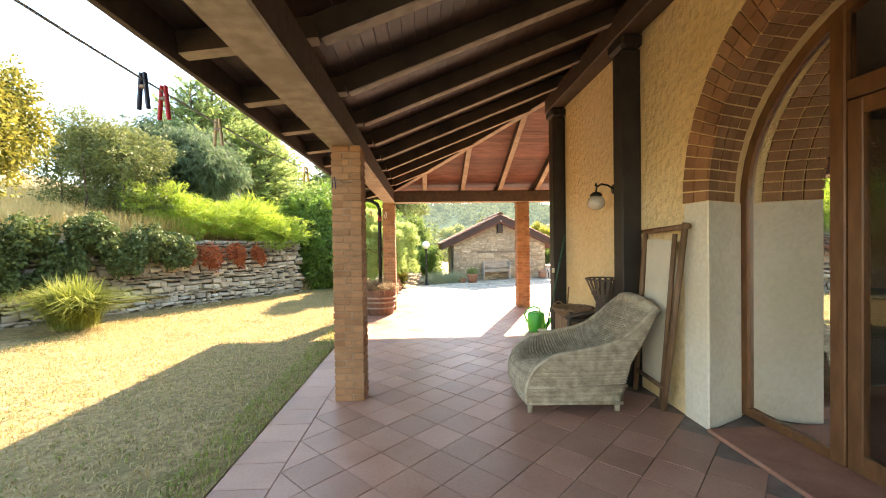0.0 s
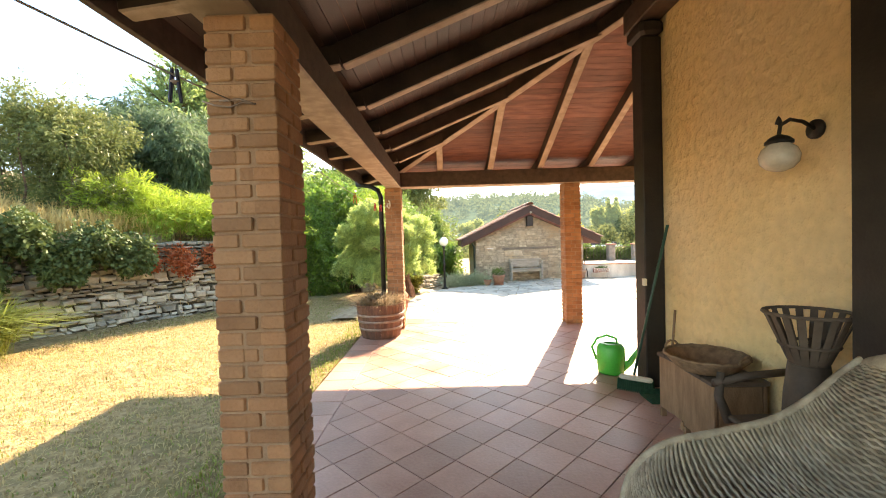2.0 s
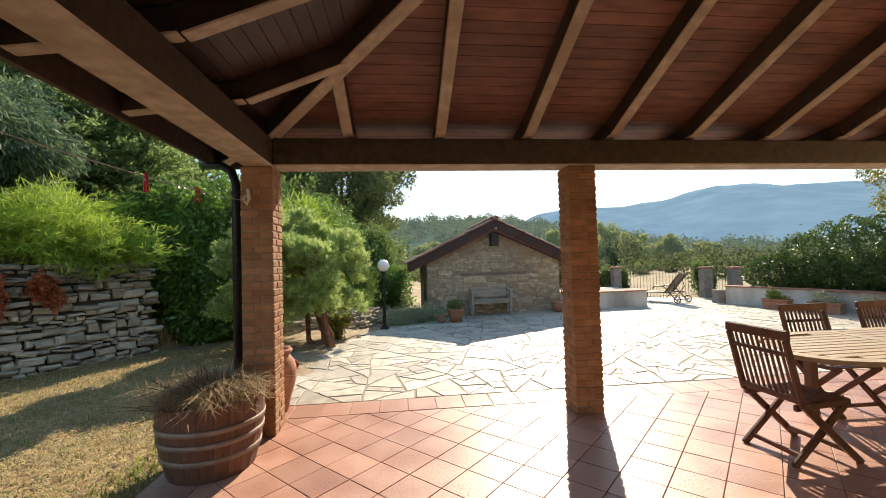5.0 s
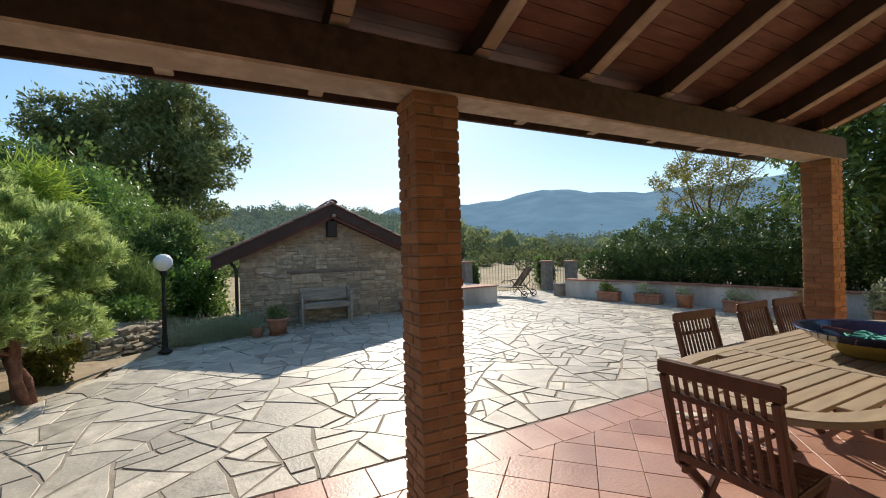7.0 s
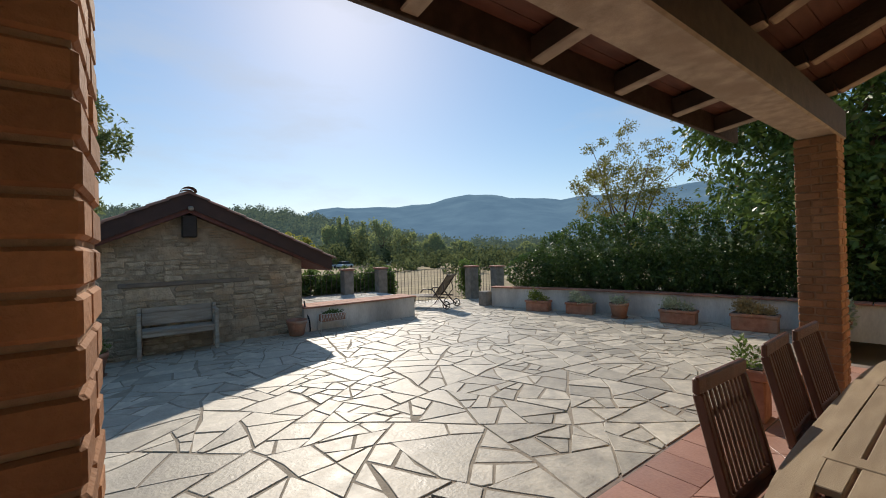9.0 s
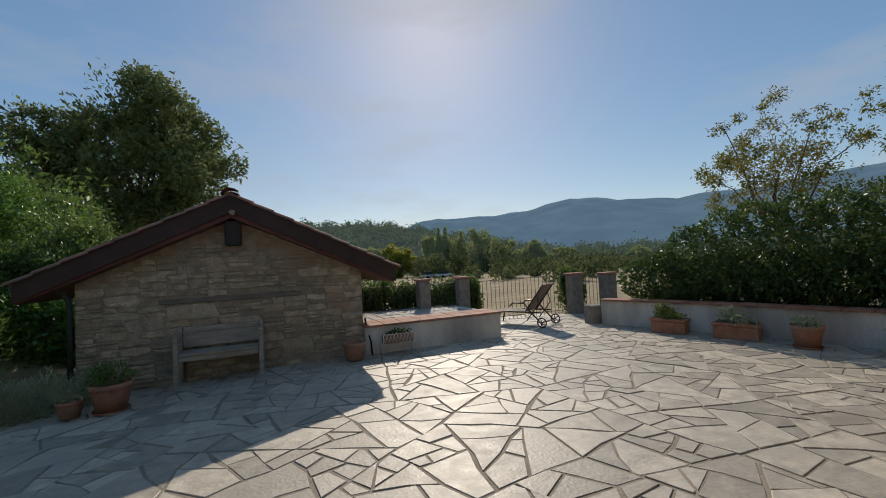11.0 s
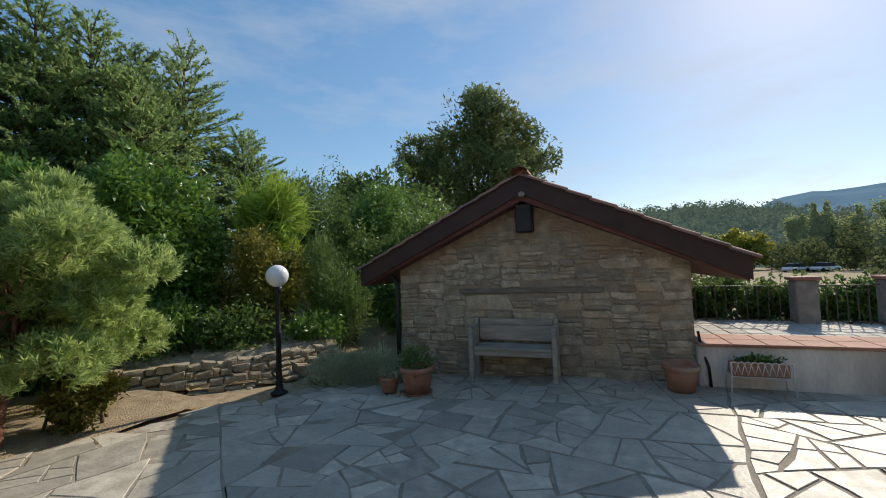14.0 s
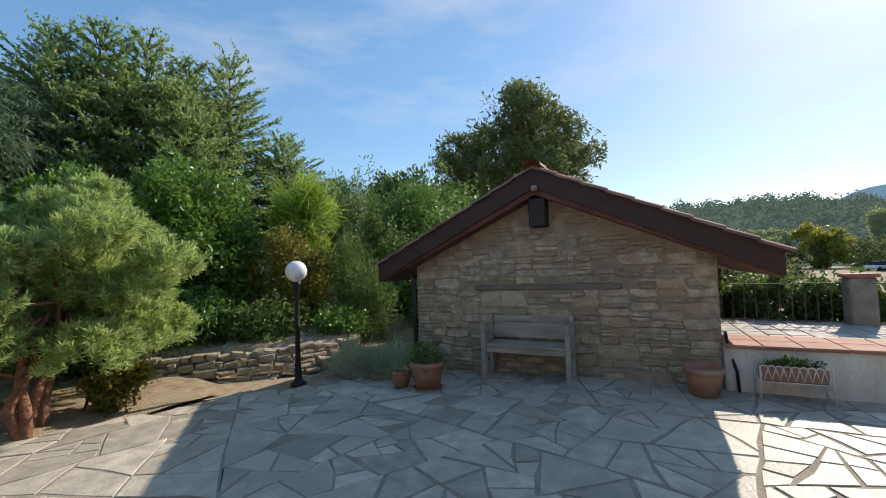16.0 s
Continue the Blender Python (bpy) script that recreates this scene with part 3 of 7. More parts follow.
for y in (5.85, 3.65, 0.2):
    wall_post(y)

# ---- shed ----
SX0, SX1, SY = 1.13, 5.0, 16.38
AX, AZ, ES = 3.06, 2.52, 0.475


def shed_under(x):
    return AZ - 0.22 - (ES - 0.036) * abs(x - AX)


core = MB()
poly = [(SX0, -0.3), (SX1, -0.3), (SX1, shed_under(SX1)), (AX, AZ), (SX0, shed_under(SX0))]
for y0, y1 in ((SY, SY + 0.35), (SY + 3.6, SY + 3.9)):
    n = len(poly)
    core.add([(x, y0, z) for x, z in poly] + [(x, y1, z) for x, z in poly], [tuple(range(n)), tuple(range(2 * n - 1, n - 1, -1))] + [(i, n + i, n + (i + 1) % n, (i + 1) % n) for i in range(n)])
core.box(SX0, SX0 + 0.35, SY + 0.35, SY + 3.6, -0.3, shed_under(SX0) - 0.02)
core.box(SX1 - 0.35, SX1, SY + 0.35, SY + 3.6, -0.3, shed_under(SX1) - 0.02)
shed = thing("stone_shed", "low gabled shed of rough brown stone with tiled roof", "shed", at=pose(0, 0, 0))
shed_wall = part("wall", core, M_SHEDMORTAR, shed, "rough stone masonry with sandy mortar")
roof = MB()
OVER = {-1: 2.42, 1: 2.45}
for sgn in (-1, 1):
    OV = OVER[sgn]
    a = [(AX, SY - 0.26, AZ - 0.20), (AX + sgn * OV, SY - 0.26, AZ - 0.14 - ES * OV), (AX + sgn * OV, SY + 4.1, AZ - 0.14 - ES * OV), (AX, SY + 4.1, AZ - 0.20)]
    roof.add(a + [(x, y, z + 0.24) for x, y, z in a], [(0, 1, 2, 3), (7, 6, 5, 4), (0, 4, 5, 1), (1, 5, 6, 2), (2, 6, 7, 3)])
part("roof_deck", roof, M_SOFFIT, shed, "red-brown boarded roof underside")
for sgn in (-1, 1):
    b, OV = MB(), OVER[sgn]
    x1 = AX + sgn * (OV + 0.02)
    b.add([(AX, SY - 0.30, AZ + 0.16), (x1, SY - 0.30, AZ + 0.16 - ES * (OV + 0.02)), (x1, SY - 0.30, AZ - 0.12 - ES * (OV + 0.02)), (AX, SY - 0.30, AZ - 0.12),
           (AX, SY - 0.262, AZ + 0.16), (x1, SY - 0.262, AZ + 0.16 - ES * (OV + 0.02)), (x1, SY - 0.262, AZ - 0.12 - ES * (OV + 0.02)), (AX, SY - 0.262, AZ - 0.12)],
          [(0, 1, 2, 3), (7, 6, 5, 4), (0, 4, 5, 1), (1, 5, 6, 2), (2, 6, 7, 3), (3, 7, 4, 0)])
    part("bargeboard", b, M_BARGE, shed, "dark brown bargeboard")
    tiles = MB()
    rows, cols = 9, 22
    L = (OV + 0.08) * math.sqrt(1 + ES * ES)
    for r in range(rows):
        for c in range(cols):
            y = SY - 0.33 + c * 0.203
            d0 = r * L / rows
            d1 = d0 + L / rows * 1.12
            o = len(tiles.v)
            for dd, lift in ((d0, 0.0), (d1, 0.02)):
                q = dd / math.sqrt(1 + ES * ES)
                for k in range(6):
                    t = math.pi * k / 5
                    wob = random.uniform(-0.006, 0.006)
                    tiles.v.append((AX + sgn * q, y + 0.10 - 0.105 * math.cos(t) + wob, AZ + 0.125 - ES * q + lift + 0.055 * math.sin(t)))
            for k in range(5):
                tiles.f.append((o + k, o + k + 1, o + 7 + k, o + 6 + k))
    part("roof_tiles", tiles, M_ROOFTILE, shed, "curved terracotta roof tiles", True)["kind"] = "stuff"
rt = MB()
for c in range(13):
    y = SY - 0.34 + c * 0.35
    o = len(rt.v)
    for yy, lift in ((y, 0), (y + 0.38, 0.015)):
        for k in range(7):
            t = math.pi * k / 6
            rt.v.append((AX - 0.12 * math.cos(t), yy, AZ + 0.15 + lift + 0.09 * math.sin(t)))
    for k in range(6):
        rt.f.append((o + k, o + k + 1, o + 8 + k, o + 7 + k))
part("ridge_tiles", rt, M_ROOFTILE, shed, "half-round ridge tiles", True)
part("ridge_beam_end", MB().box(AX - 0.10, AX + 0.12, SY - 0.2, SY + 0.01, 1.91, 2.29, 0.015), M_POST, shed, "dark timber ridge beam end")
part("lamp_knob", MB().lathe([(0, 0), (0.035, 0.01), (0.045, 0.04), (0.035, 0.07), (0, 0.08)], 12, (AX + 0.02, SY - 0.33, 2.35)), M_GREYWOOD, shed, "small round fitting under the ridge", True)
part("lintel", MB().box(2.08, 4.02, SY - 0.03, SY + 0.02, 1.085, 1.16, 0.012), surface("old_timber_lintel", (0.15, 0.125, 0.10), (0.23, 0.19, 0.15), 4, 0.9, 0.5, 40, stretch=(1, 6, 6)), shed, "weathered timber lintel")
pipe = MB().tube([(SX0 - 0.3, SY - 0.05, 1.55), (SX0 - 0.1, SY + 0.0, 1.3), (SX0 - 0.06, SY + 0.0, 1.2), (SX0 - 0.06, SY + 0.0, -0.2)], 0.035, 8)
part("downpipe", pipe, surface("green_pipe", (0.02, 0.035, 0.025), (0.035, 0.05, 0.04), 8, 0.5, 0.1, 50), shed, "dark green downpipe", True)

part("drain", MB().tube([(SX1 + 0.03, SY - 0.02, 0.62), (SX1 + 0.05, SY - 0.06, 0.42), (SX1 + 0.10, SY - 0.12, 0.22), (SX1 + 0.11, SY - 0.13, 0.0)], 0.016, 8), M_IRON, shed, "thin black drain pipe", True)
# stones of the gable, split unevenly along rough courses
random.seed(11)
blocks, stone_n, shed_rest = [], 0, MB()


def split_block(x0, x1, z0, z1):
    w, h = x1 - x0, z1 - z0
    tall = random.choice((0.05, 0.07, 0.09, 0.12, 0.16))
    if h > tall and h > 0.075 and (h * 2.6 > w or h > 0.5):
        c = z0 + h * random.uniform(0.32, 0.68)
        split_block(x0, x1, z0, c)
        split_block(x0, x1, c, z1)
    elif w > random.uniform(0.16, 0.46) + h:
        c = x0 + w * random.uniform(0.3, 0.7)
        split_block(x0, c, z0, z1)
        split_block(c, x1, z0, z1)
    else:
        blocks.append((x0, x1, z0, z1))


split_block(SX0, SX1, -0.2, AZ)
for x0, x1, z0, z1 in blocks:
    xm, zm = (x0 + x1) / 2, (z0 + z1) / 2
    if z1 > shed_under(x0) - 0.01 or z1 > shed_under(x1) - 0.01:
        z1 = min(shed_under(x0), shed_under(x1)) - 0.012
        if z1 - z0 < 0.03:
            continue
    if (z1 > 1.88 and x0 < AX + 0.1 and x1 > AX - 0.14) or (1.05 < zm < 1.18 and x1 > 2.06 and x0 < 4.04):
        continue
    q = random.uniform(0.006, 0.034)
    g = random.uniform(0.001, 0.006)
    w, h = x1 - x0, z1 - z0
    loop = []
    for (ax_, az_), (bx_, bz_) in (((x0, z0), (x1, z0)), ((x1, z0), (x1, z1)), ((x1, z1), (x0, z1)), ((x0, z1), (x0, z0))):
        for f in (0.08, 0.5):
            loop.append((ax_ + (bx_ - ax_) * f, az_ + (bz_ - az_) * f))
    jit = min(0.024, w * 0.12, h * 0.2)
    loop = [(x + random.uniform(-jit, jit), z + random.uniform(-jit, jit)) for x, z in loop]
    vs = []
    for yy, ins in ((SY + 0.02, g), (SY - q * 0.55, g + 0.002), (SY - q, g + 0.014)):
        fx, fz = max(0.2, 1 - 2 * ins / w), max(0.2, 1 - 2 * ins / h)
        vs += [(xm + (x - xm) * fx, yy, (z0 + z1) / 2 + (z - (z0 + z1) / 2) * fz) for x, z in loop]
    fs = []
    for r in (0, 8):
        fs += [(r + i, r + (i + 1) % 8, r + 8 + (i + 1) % 8, r + 8 + i) for i in range(8)]
    fs.append(tuple(range(16, 24)))
    if stone_n < 300:
        part("stone", MB().add(vs, fs), M_SHEDSTONE, shed_wall)
        stone_n += 1
    else:
        shed_rest.add(vs, fs)
if shed_rest.v:
    tagged(part("stones_beyond", shed_rest, M_SHEDSTONE, shed_wall), kind="stuff")


# ---- low wall beside the shed ----
M_CAP = surface("terracotta_coping", (0.34, 0.15, 0.10), (0.44, 0.22, 0.15), 4, 0.8, 0.3, 50, 0.12)
M_PAVER = surface("pale_pavers", (0.40, 0.36, 0.30), (0.52, 0.48, 0.42), 5, 0.8, 0.3, 50, 0.2)
lw = thing("low_wall", "low white rendered wall with a terracotta coping and stains", "wall", kind="structure", at=pose(5.0, 16.28, 0, 0, 0, 1.2))
part("body", MB().box(0.0, 2.68, 0, 0.3, -0.1, 0.46, 0.01), M_WHITE, lw)
for k in range(8):
    part("coping_tile", MB().box(0.005 + k * 0.34, 0.337 + k * 0.34, -0.035, 0.31, 0.462, 0.495, 0.006), M_CAP, lw)
    part("coping_tile", MB().box(0.005 + k * 0.34, 0.337 + k * 0.34, 0.314, 0.66, 0.462, 0.495, 0.006), M_CAP, lw)
part("end_wall", MB().box(2.38, 2.68, 0.302, 2.0, -0.1, 0.46, 0.01), M_WHITE, lw)
raised = thing("raised_terrace", "raised strip of pale pavers behind the low wall", "terrace", kind="structure", at=pose(5.0, 16.28, 0, 0, 0, 1.2))
part("fill", MB().box(-0.3, 2.378, 0.302, 2.3, -0.1, 0.45), M_JOINT, raised)
paver = MB().box(0, 0.205, 0, 0.205, 0.45, 0.475, 0.006).data("paver", M_PAVER)
for i in range(12):
    for j in range(7):
        part("paver", paver, M_PAVER, raised).matrix_basis = pose(-0.28 + i * 0.215, 0.67 + j * 0.215, random.uniform(-0.003, 0.003))

# ---- fence along the far edge ----
M_PIERSTONE = surface("grey_pier_stone", (0.20, 0.18, 0.15), (0.32, 0.29, 0.25), 7, 0.9, 0.7, 40, bdist=0.02)
M_RAIL = surface("rusty_rail", (0.10, 0.085, 0.065), (0.19, 0.16, 0.12), 15, 0.7, 0.2, 80, metal=0.3)


def pier(x, y, z0, z1, s=0.30):
    t = thing("fence_pier", "square grey stone fence pier with a flat cap", "pier", "fence piers", at=pose(x, y, z0, 0, 0, random.uniform(-4, 4)))
    h = z1 - z0
    part("shaft", MB().box(-s / 2, s / 2, -s / 2, s / 2, -0.1, h - 0.05, 0.015), M_PIERSTONE, t)
    part("cap", MB().box(-s / 2 - 0.03, s / 2 + 0.03, -s / 2 - 0.03, s / 2 + 0.03, h - 0.05, h, 0.012), M_CAP, t)
    return t


def railing(a, b, z0, z1, step=0.12):
    t = thing("fence", "thin rusty iron railing with upright bars", "fence", "railing runs")
    a, b = Vector(a), Vector(b)
    n = max(2, int((b - a).length / step))
    part("top_rail", MB().bar((a.x, a.y, z1), (b.x, b.y, z1), 0.03, 0.015), M_RAIL, t)
    part("bottom_rail", MB().bar((a.x, a.y, z0 + 0.08), (b.x, b.y, z0 + 0.08), 0.03, 0.015), M_RAIL, t)
    bar = MB().tube([(0, 0, 0), (0, 0, z1 - z0)], 0.007, 6).data("bar", M_RAIL)
    for k in range(1, n):
        p = a.lerp(b, k / n)
        part("bar", bar, M_RAIL, t).matrix_basis = pose(p.x, p.y, z0)
    return t


pier(6.78, 18.25, 0.40, 1.15, 0.27)
pier(7.74, 18.15, 0.40, 1.15, 0.27)
pier(10.98, 18.05, 0.0, 1.06, 0.32)
pier(11.55, 17.45, 0.0, 1.05, 0.32)
railing((4.6, 18.42, 0), (6.64, 18.28, 0), 0.42, 1.02, 0.13)
railing((6.92, 18.24, 0), (7.60, 18.18, 0), 0.42, 1.02, 0.11)
railing((7.88, 18.3, 0), (10.83, 18.25, 0), 0.0, 1.0, 0.115)
railing((11.12, 17.92, 0), (11.44, 17.58, 0), 0.0, 0.98, 0.09)

# ---- long planter wall along the hedge ----
RW = [(10.15, 16.3), (10.95, 14.0), (11.35, 12.0), (11.6, 10.2), (11.9, 7.4)]
rw = thing("planter_wall", "long low white rendered wall with terracotta coping below the hedge", "wall", kind="structure")
for (xa, ya), (xb, yb) in zip(RW[:-1], RW[1:]):
    part("body", MB().bar((xa + 0.12, ya, 0.2), (xb + 0.12, yb, 0.2), 0.24, 0.6), M_WHITE, rw)
    L = math.hypot(xb - xa, yb - ya)
    n = int(L / 0.33)
    for k in range(n):
        p, q = (k + 0.02) / n, (k + 0.98) / n
        part("coping_tile", MB().bar((xa + 0.11 + (xb - xa) * p, ya + (yb - ya) * p, 0.52), (xa + 0.11 + (xb - xa) * q, ya + (yb - ya) * q, 0.52), 0.32, 0.035, 0.005), M_CAP, rw)
part("pier_block", MB().box(9.98, 10.28, 16.32, 16.62, -0.05, 0.40, 0.02), M_PIERSTONE, rw, "grey stone end block")
soil = MB()
for (xa, ya), (xb, yb) in zip(RW[:-1], RW[1:]):
    soil.add([(xa + 0.2, ya, 0.45), (xb + 0.2, yb, 0.45), (xb + 3, yb, 0.45), (xa + 3, ya, 0.45)], [(0, 3, 2, 1)])
whole("hedge_bed", soil, M_SOIL, "dark earth bed behind the planter wall", "soil", kind="structure")

# ---- dry stone garden wall ----
garden_wall = thing("garden_wall", "high dry stone retaining wall of pale grey stones", "wall", kind="structure")
wall_core = MB()
for (xa, ya), (xb, yb) in zip(WALL_LINE[:-1], WALL_LINE[1:]):
    n = Vector((-0.797, 0.604))
    wall_core.add([(xa + n.x * 0.06, ya + n.y * 0.06, -0.3), (xb + n.x * 0.06, yb + n.y * 0.06, -0.3), (xb + n.x * 0.18, yb + n.y * 0.18, 1.62), (xa + n.x * 0.18, ya + n.y * 0.18, 1.62),
                   (xa + n.x * 0.7, ya + n.y * 0.7, -0.3), (xb + n.x * 0.7, yb + n.y * 0.7, -0.3), (xb + n.x * 0.7, yb + n.y * 0.7, 1.62), (xa + n.x * 0.7, ya + n.y * 0.7, 1.62)],
                  [(0, 1, 2, 3), (3, 2, 6, 7), (1, 5, 6, 2), (0, 3, 7, 4)])
part("core", wall_core, M_SOIL, garden_wall)


def line_at(line, s):
    for (xa, ya), (xb, yb) in zip(line[:-1], line[1:]):
        L = math.hypot(xb - xa, yb - ya)
        if s <= L or (xb, yb) == line[-1]:
            ux, uy = (xb - xa) / L, (yb - ya) / L
            return xa + ux * s, ya + uy * s, ux, uy
        s -= L


def dry_stones(owner, line, z0, top, batter, mat, first, keep=300, hs=(0.07, 0.10, 0.13, 0.17), ws=(0.14, 0.48), proud=0.10):
    """Rough stones in uneven courses; those along the stretch after `first` metres are parts, the rest one joined part."""
    total = sum(math.dist(a, b) for a, b in zip(line[:-1], line[1:]))
    rest, made = MB(), 0
    z = z0
    while z < top:
        h = random.choice(hs)
        s = random.uniform(0, 0.2)
        while s < total - 0.1:
            w = random.uniform(*ws) * (0.7 + h * 3)
            x, y, ux, uy = line_at(line, min(s + w / 2, total - 0.02))
            nx, ny = uy, -ux
            q = random.uniform(0.0, proud)
            hh = h * random.uniform(0.62, 1.12)
            m = Matrix(((ux, -nx, 0, x - nx * batter * z), (uy, -ny, 0, y - ny * batter * z), (0, 0, 1, z + random.uniform(-0.02, 0.02)), (0, 0, 0, 1)))
            j = lambda a=0.032: random.uniform(-a, a) * min(1.0, w / 0.2)
            vs = []
            for yy, ins in ((0.15, 0), (-q * 0.4, 0.004), (-q - 0.015, 0.03)):
                vs += [(-w / 2 + 0.008 + ins + j(), yy + j(0.01), ins + j(0.02)), (w / 2 - 0.008 - ins + j(), yy + j(0.01), ins + j(0.02)), (w / 2 - 0.008 - ins + j(), yy + j(0.01), hh - ins + j(0.012)), (-w / 2 + 0.008 + ins + j(), yy + j(0.01), hh - ins + j(0.012))]
            fs = []
            for r in (0, 4):
                fs += [(r + i, r + (i + 1) % 4, r + 4 + (i + 1) % 4, r + 4 + i) for i in range(4)]
            fs.append((8, 9, 10, 11))
            tilt = Matrix.Rotation(random.uniform(-0.13, 0.13), 4, "Y")
            vs = [m @ tilt @ Vector(p) for p in vs]
            if s > first and made < keep:
                part("stone", MB().add(vs, fs), mat, owner)
                made += 1
            else:
                rest.add(vs, fs)
            s += w
        z += h * 0.97
    if rest.v:
        tagged(part("stones_beyond", rest, mat, owner), kind="stuff")


random.seed(21)
dry_stones(garden_wall, WALL_LINE, -0.05, 1.62, 0.08, M_WALLSTONE, 5.6, hs=(0.05, 0.07, 0.10, 0.14), ws=(0.10, 0.30))
BANK = [(-2.3, 13.9), (-1.3, 14.75), (-0.55, 15.6), (-0.1, 16.6)]
bank = thing("bank_wall", "low rough stone edging wall beside the paving", "wall", kind="structure")
bc = MB()
for (xa, ya), (xb, yb) in zip(BANK[:-1], BANK[1:]):
    bc.add([(xa - 0.05, ya + 0.05, -0.3), (xb - 0.05, yb + 0.05, -0.3), (xb - 0.45, yb + 0.4, 0.26), (xa - 0.45, ya + 0.4, 0.30), (xa - 1.4, ya + 1.4, 0.5), (xb - 1.4, yb + 1.4, 0.4)], [(0, 1, 2, 3), (3, 2, 5, 4)])
M_SANDY = surface("sandy_stone_bank", (0.27, 0.215, 0.145), (0.46, 0.38, 0.265), 9, 0.95, 0.9, 40, c3=(0.34, 0.27, 0.18), bdist=0.03)
part("core", bc, M_SANDY, bank)
dry_stones(bank, BANK, -0.2, 0.22, 0.75, M_SANDY, 0, 150, hs=(0.05, 0.08, 0.11), ws=(0.10, 0.30), proud=0.01)

M_EARTH = surface("dry_brown_earth", (0.24, 0.17, 0.10), (0.42, 0.32, 0.205), 7, 0.95, 0.8, 50, c3=(0.33, 0.26, 0.16), bdist=0.02)
bedm = MB()
for j in range(15):
    for i in range(13):
        x, y = -2.55 + 0.14 * i, 9.7 + 0.335 * j
        x += 0.35 * smooth(11, 14.3, y)
        z = -0.02 + 0.06 * smooth(0, 0.5, i * 0.14) * smooth(0, 0.4, 1.68 - i * 0.14) + 0.03 * noise.noise((x * 3, y * 3, 1))
        bedm.v.append((x, y, z))
for j in range(14):
    for i in range(12):
        a = j * 13 + i
        bedm.f.append((a, a + 1, a + 14, a + 13))
whole("earth_bed", bedm, M_EARTH, "bare brown earth littered with needles round the pine", "soil", kind="structure", smooth=True)
verge = MB()
for j in range(13):
    for i in range(11):
        x, y = -2.2 + 0.30 * i, 12.6 + 0.31 * j
        verge.v.append((x, y, patio_z(max(x, -1.2), y) - 0.03 + 0.012 * noise.noise((x * 4, y * 4, 3))))
for j in range(12):
    for i in range(10):
        a = j * 11 + i
        verge.f.append((a, a + 1, a + 12, a + 11))
whole("earth_verge", verge, M_EARTH, "sandy earth between the paving and the stone edging", "soil", kind="structure", smooth=True)


# ---- foliage ----
def leaf_cloud(blobs, n, size, aspect=0.45, seed=1, shell=0.55, droop=0.2, lump=0.35, fold=0.25):
    """Small folded leaves spread through lumpy volumes; blobs of centre and radii."""
    g = np.random.default_rng(seed)
    b = np.array(blobs, float)
    wts = b[:, 3] * b[:, 4] + b[:, 4] * b[:, 5] + b[:, 3] * b[:, 5]
    idx = g.choice(len(b), n, p=wts / wts.sum())
    d = g.normal(size=(n, 3))
    d /= np.linalg.norm(d, axis=1)[:, None]
    ph = g.uniform(0, 6.28, (len(b), 3))[idx]
    wob = 1 + lump * (np.sin(d[:, 0] * 5 + ph[:, 0]) * np.sin(d[:, 1] * 5 + ph[:, 1]) + 0.6 * np.sin(d[:, 2] * 9 + ph[:, 2]) * np.sin(d[:, 0] * 11 + ph[:, 1]) + 0.35 * np.sin(d[:, 1] * 19 + ph[:, 0]) * np.sin(d[:, 2] * 17 + ph[:, 2]))
    r = (1 - shell * g.random(n) ** 1.6) * wob
    c = b[idx, :3] + d * r[:, None] * b[idx, 3:6]
    out = d + g.normal(size=(n, 3)) * 0.7
    out[:, 2] -= droop
    out /= np.linalg.norm(out, axis=1)[:, None]
    side = np.cross(out, g.normal(size=(n, 3)))
    side /= np.linalg.norm(side, axis=1)[:, None] + 1e-9
    nrm = np.cross(out, side)
    s = size * g.uniform(0.6, 1.3, n)[:, None]
    w = s * aspect * 0.5
    base, tip = c - out * s * 0.5, c + out * s * 0.5
    mid = c - nrm * w * fold
    v = np.stack([base, mid + side * w, tip, mid - side * w], 1).reshape(-1, 3)
    return v


def leaf_mesh(name, v, mat):
    n = len(v) // 4
    me = bpy.data.meshes.new(name)
    me.vertices.add(len(v))
    me.vertices.foreach_set("co", v.astype(np.float32).ravel())
    i = np.arange(n) * 4
    tri = np.stack([i, i + 1, i + 2, i, i + 2, i + 3], 1).astype(np.int32).ravel()
    me.loops.add(len(tri))
    me.loops.foreach_set("vertex_index", tri)
    me.polygons.add(n * 2)
    me.polygons.foreach_set("loop_start", np.arange(0, n * 6, 3, dtype=np.int32))
    me.polygons.foreach_set("loop_total", np.full(n * 2, 3, dtype=np.int32))
    me.materials.append(mat)
    me.update(calc_edges=True)
    return me


def lumps(cx, cy, cz, rx, ry, rz, k, seed, f=0.5, core=0.8, far=0.85):
    """k smaller lumps over the upper part of a large one."""
    g = np.random.default_rng(seed)
    res = [(cx, cy, cz, rx * core, ry * core, rz * core)]
    for _ in range(k):
        d = g.normal(size=3)
        d /= np.linalg.norm(d)
        q = g.uniform(0.5, far)
        s = g.uniform(0.6, 1.1) * f
        res.append((cx + d[0] * rx * q, cy + d[1] * ry * q, cz + d[2] * rz * q, rx * s, ry * s, rz * s))
    return res


def limb(mb, a, b, r0, r1, g, n=4):
    a, b = Vector(a), Vector(b)
    L = (b - a).length
    pts = [a.lerp(b, k / n) + Vector(g.normal(size=3)) * L * 0.04 * (0 < k < n) for k in range(n + 1)]
    mb.tube(pts, [r0 + (r1 - r0) * k / n for k in range(n + 1)], 7)
    return pts


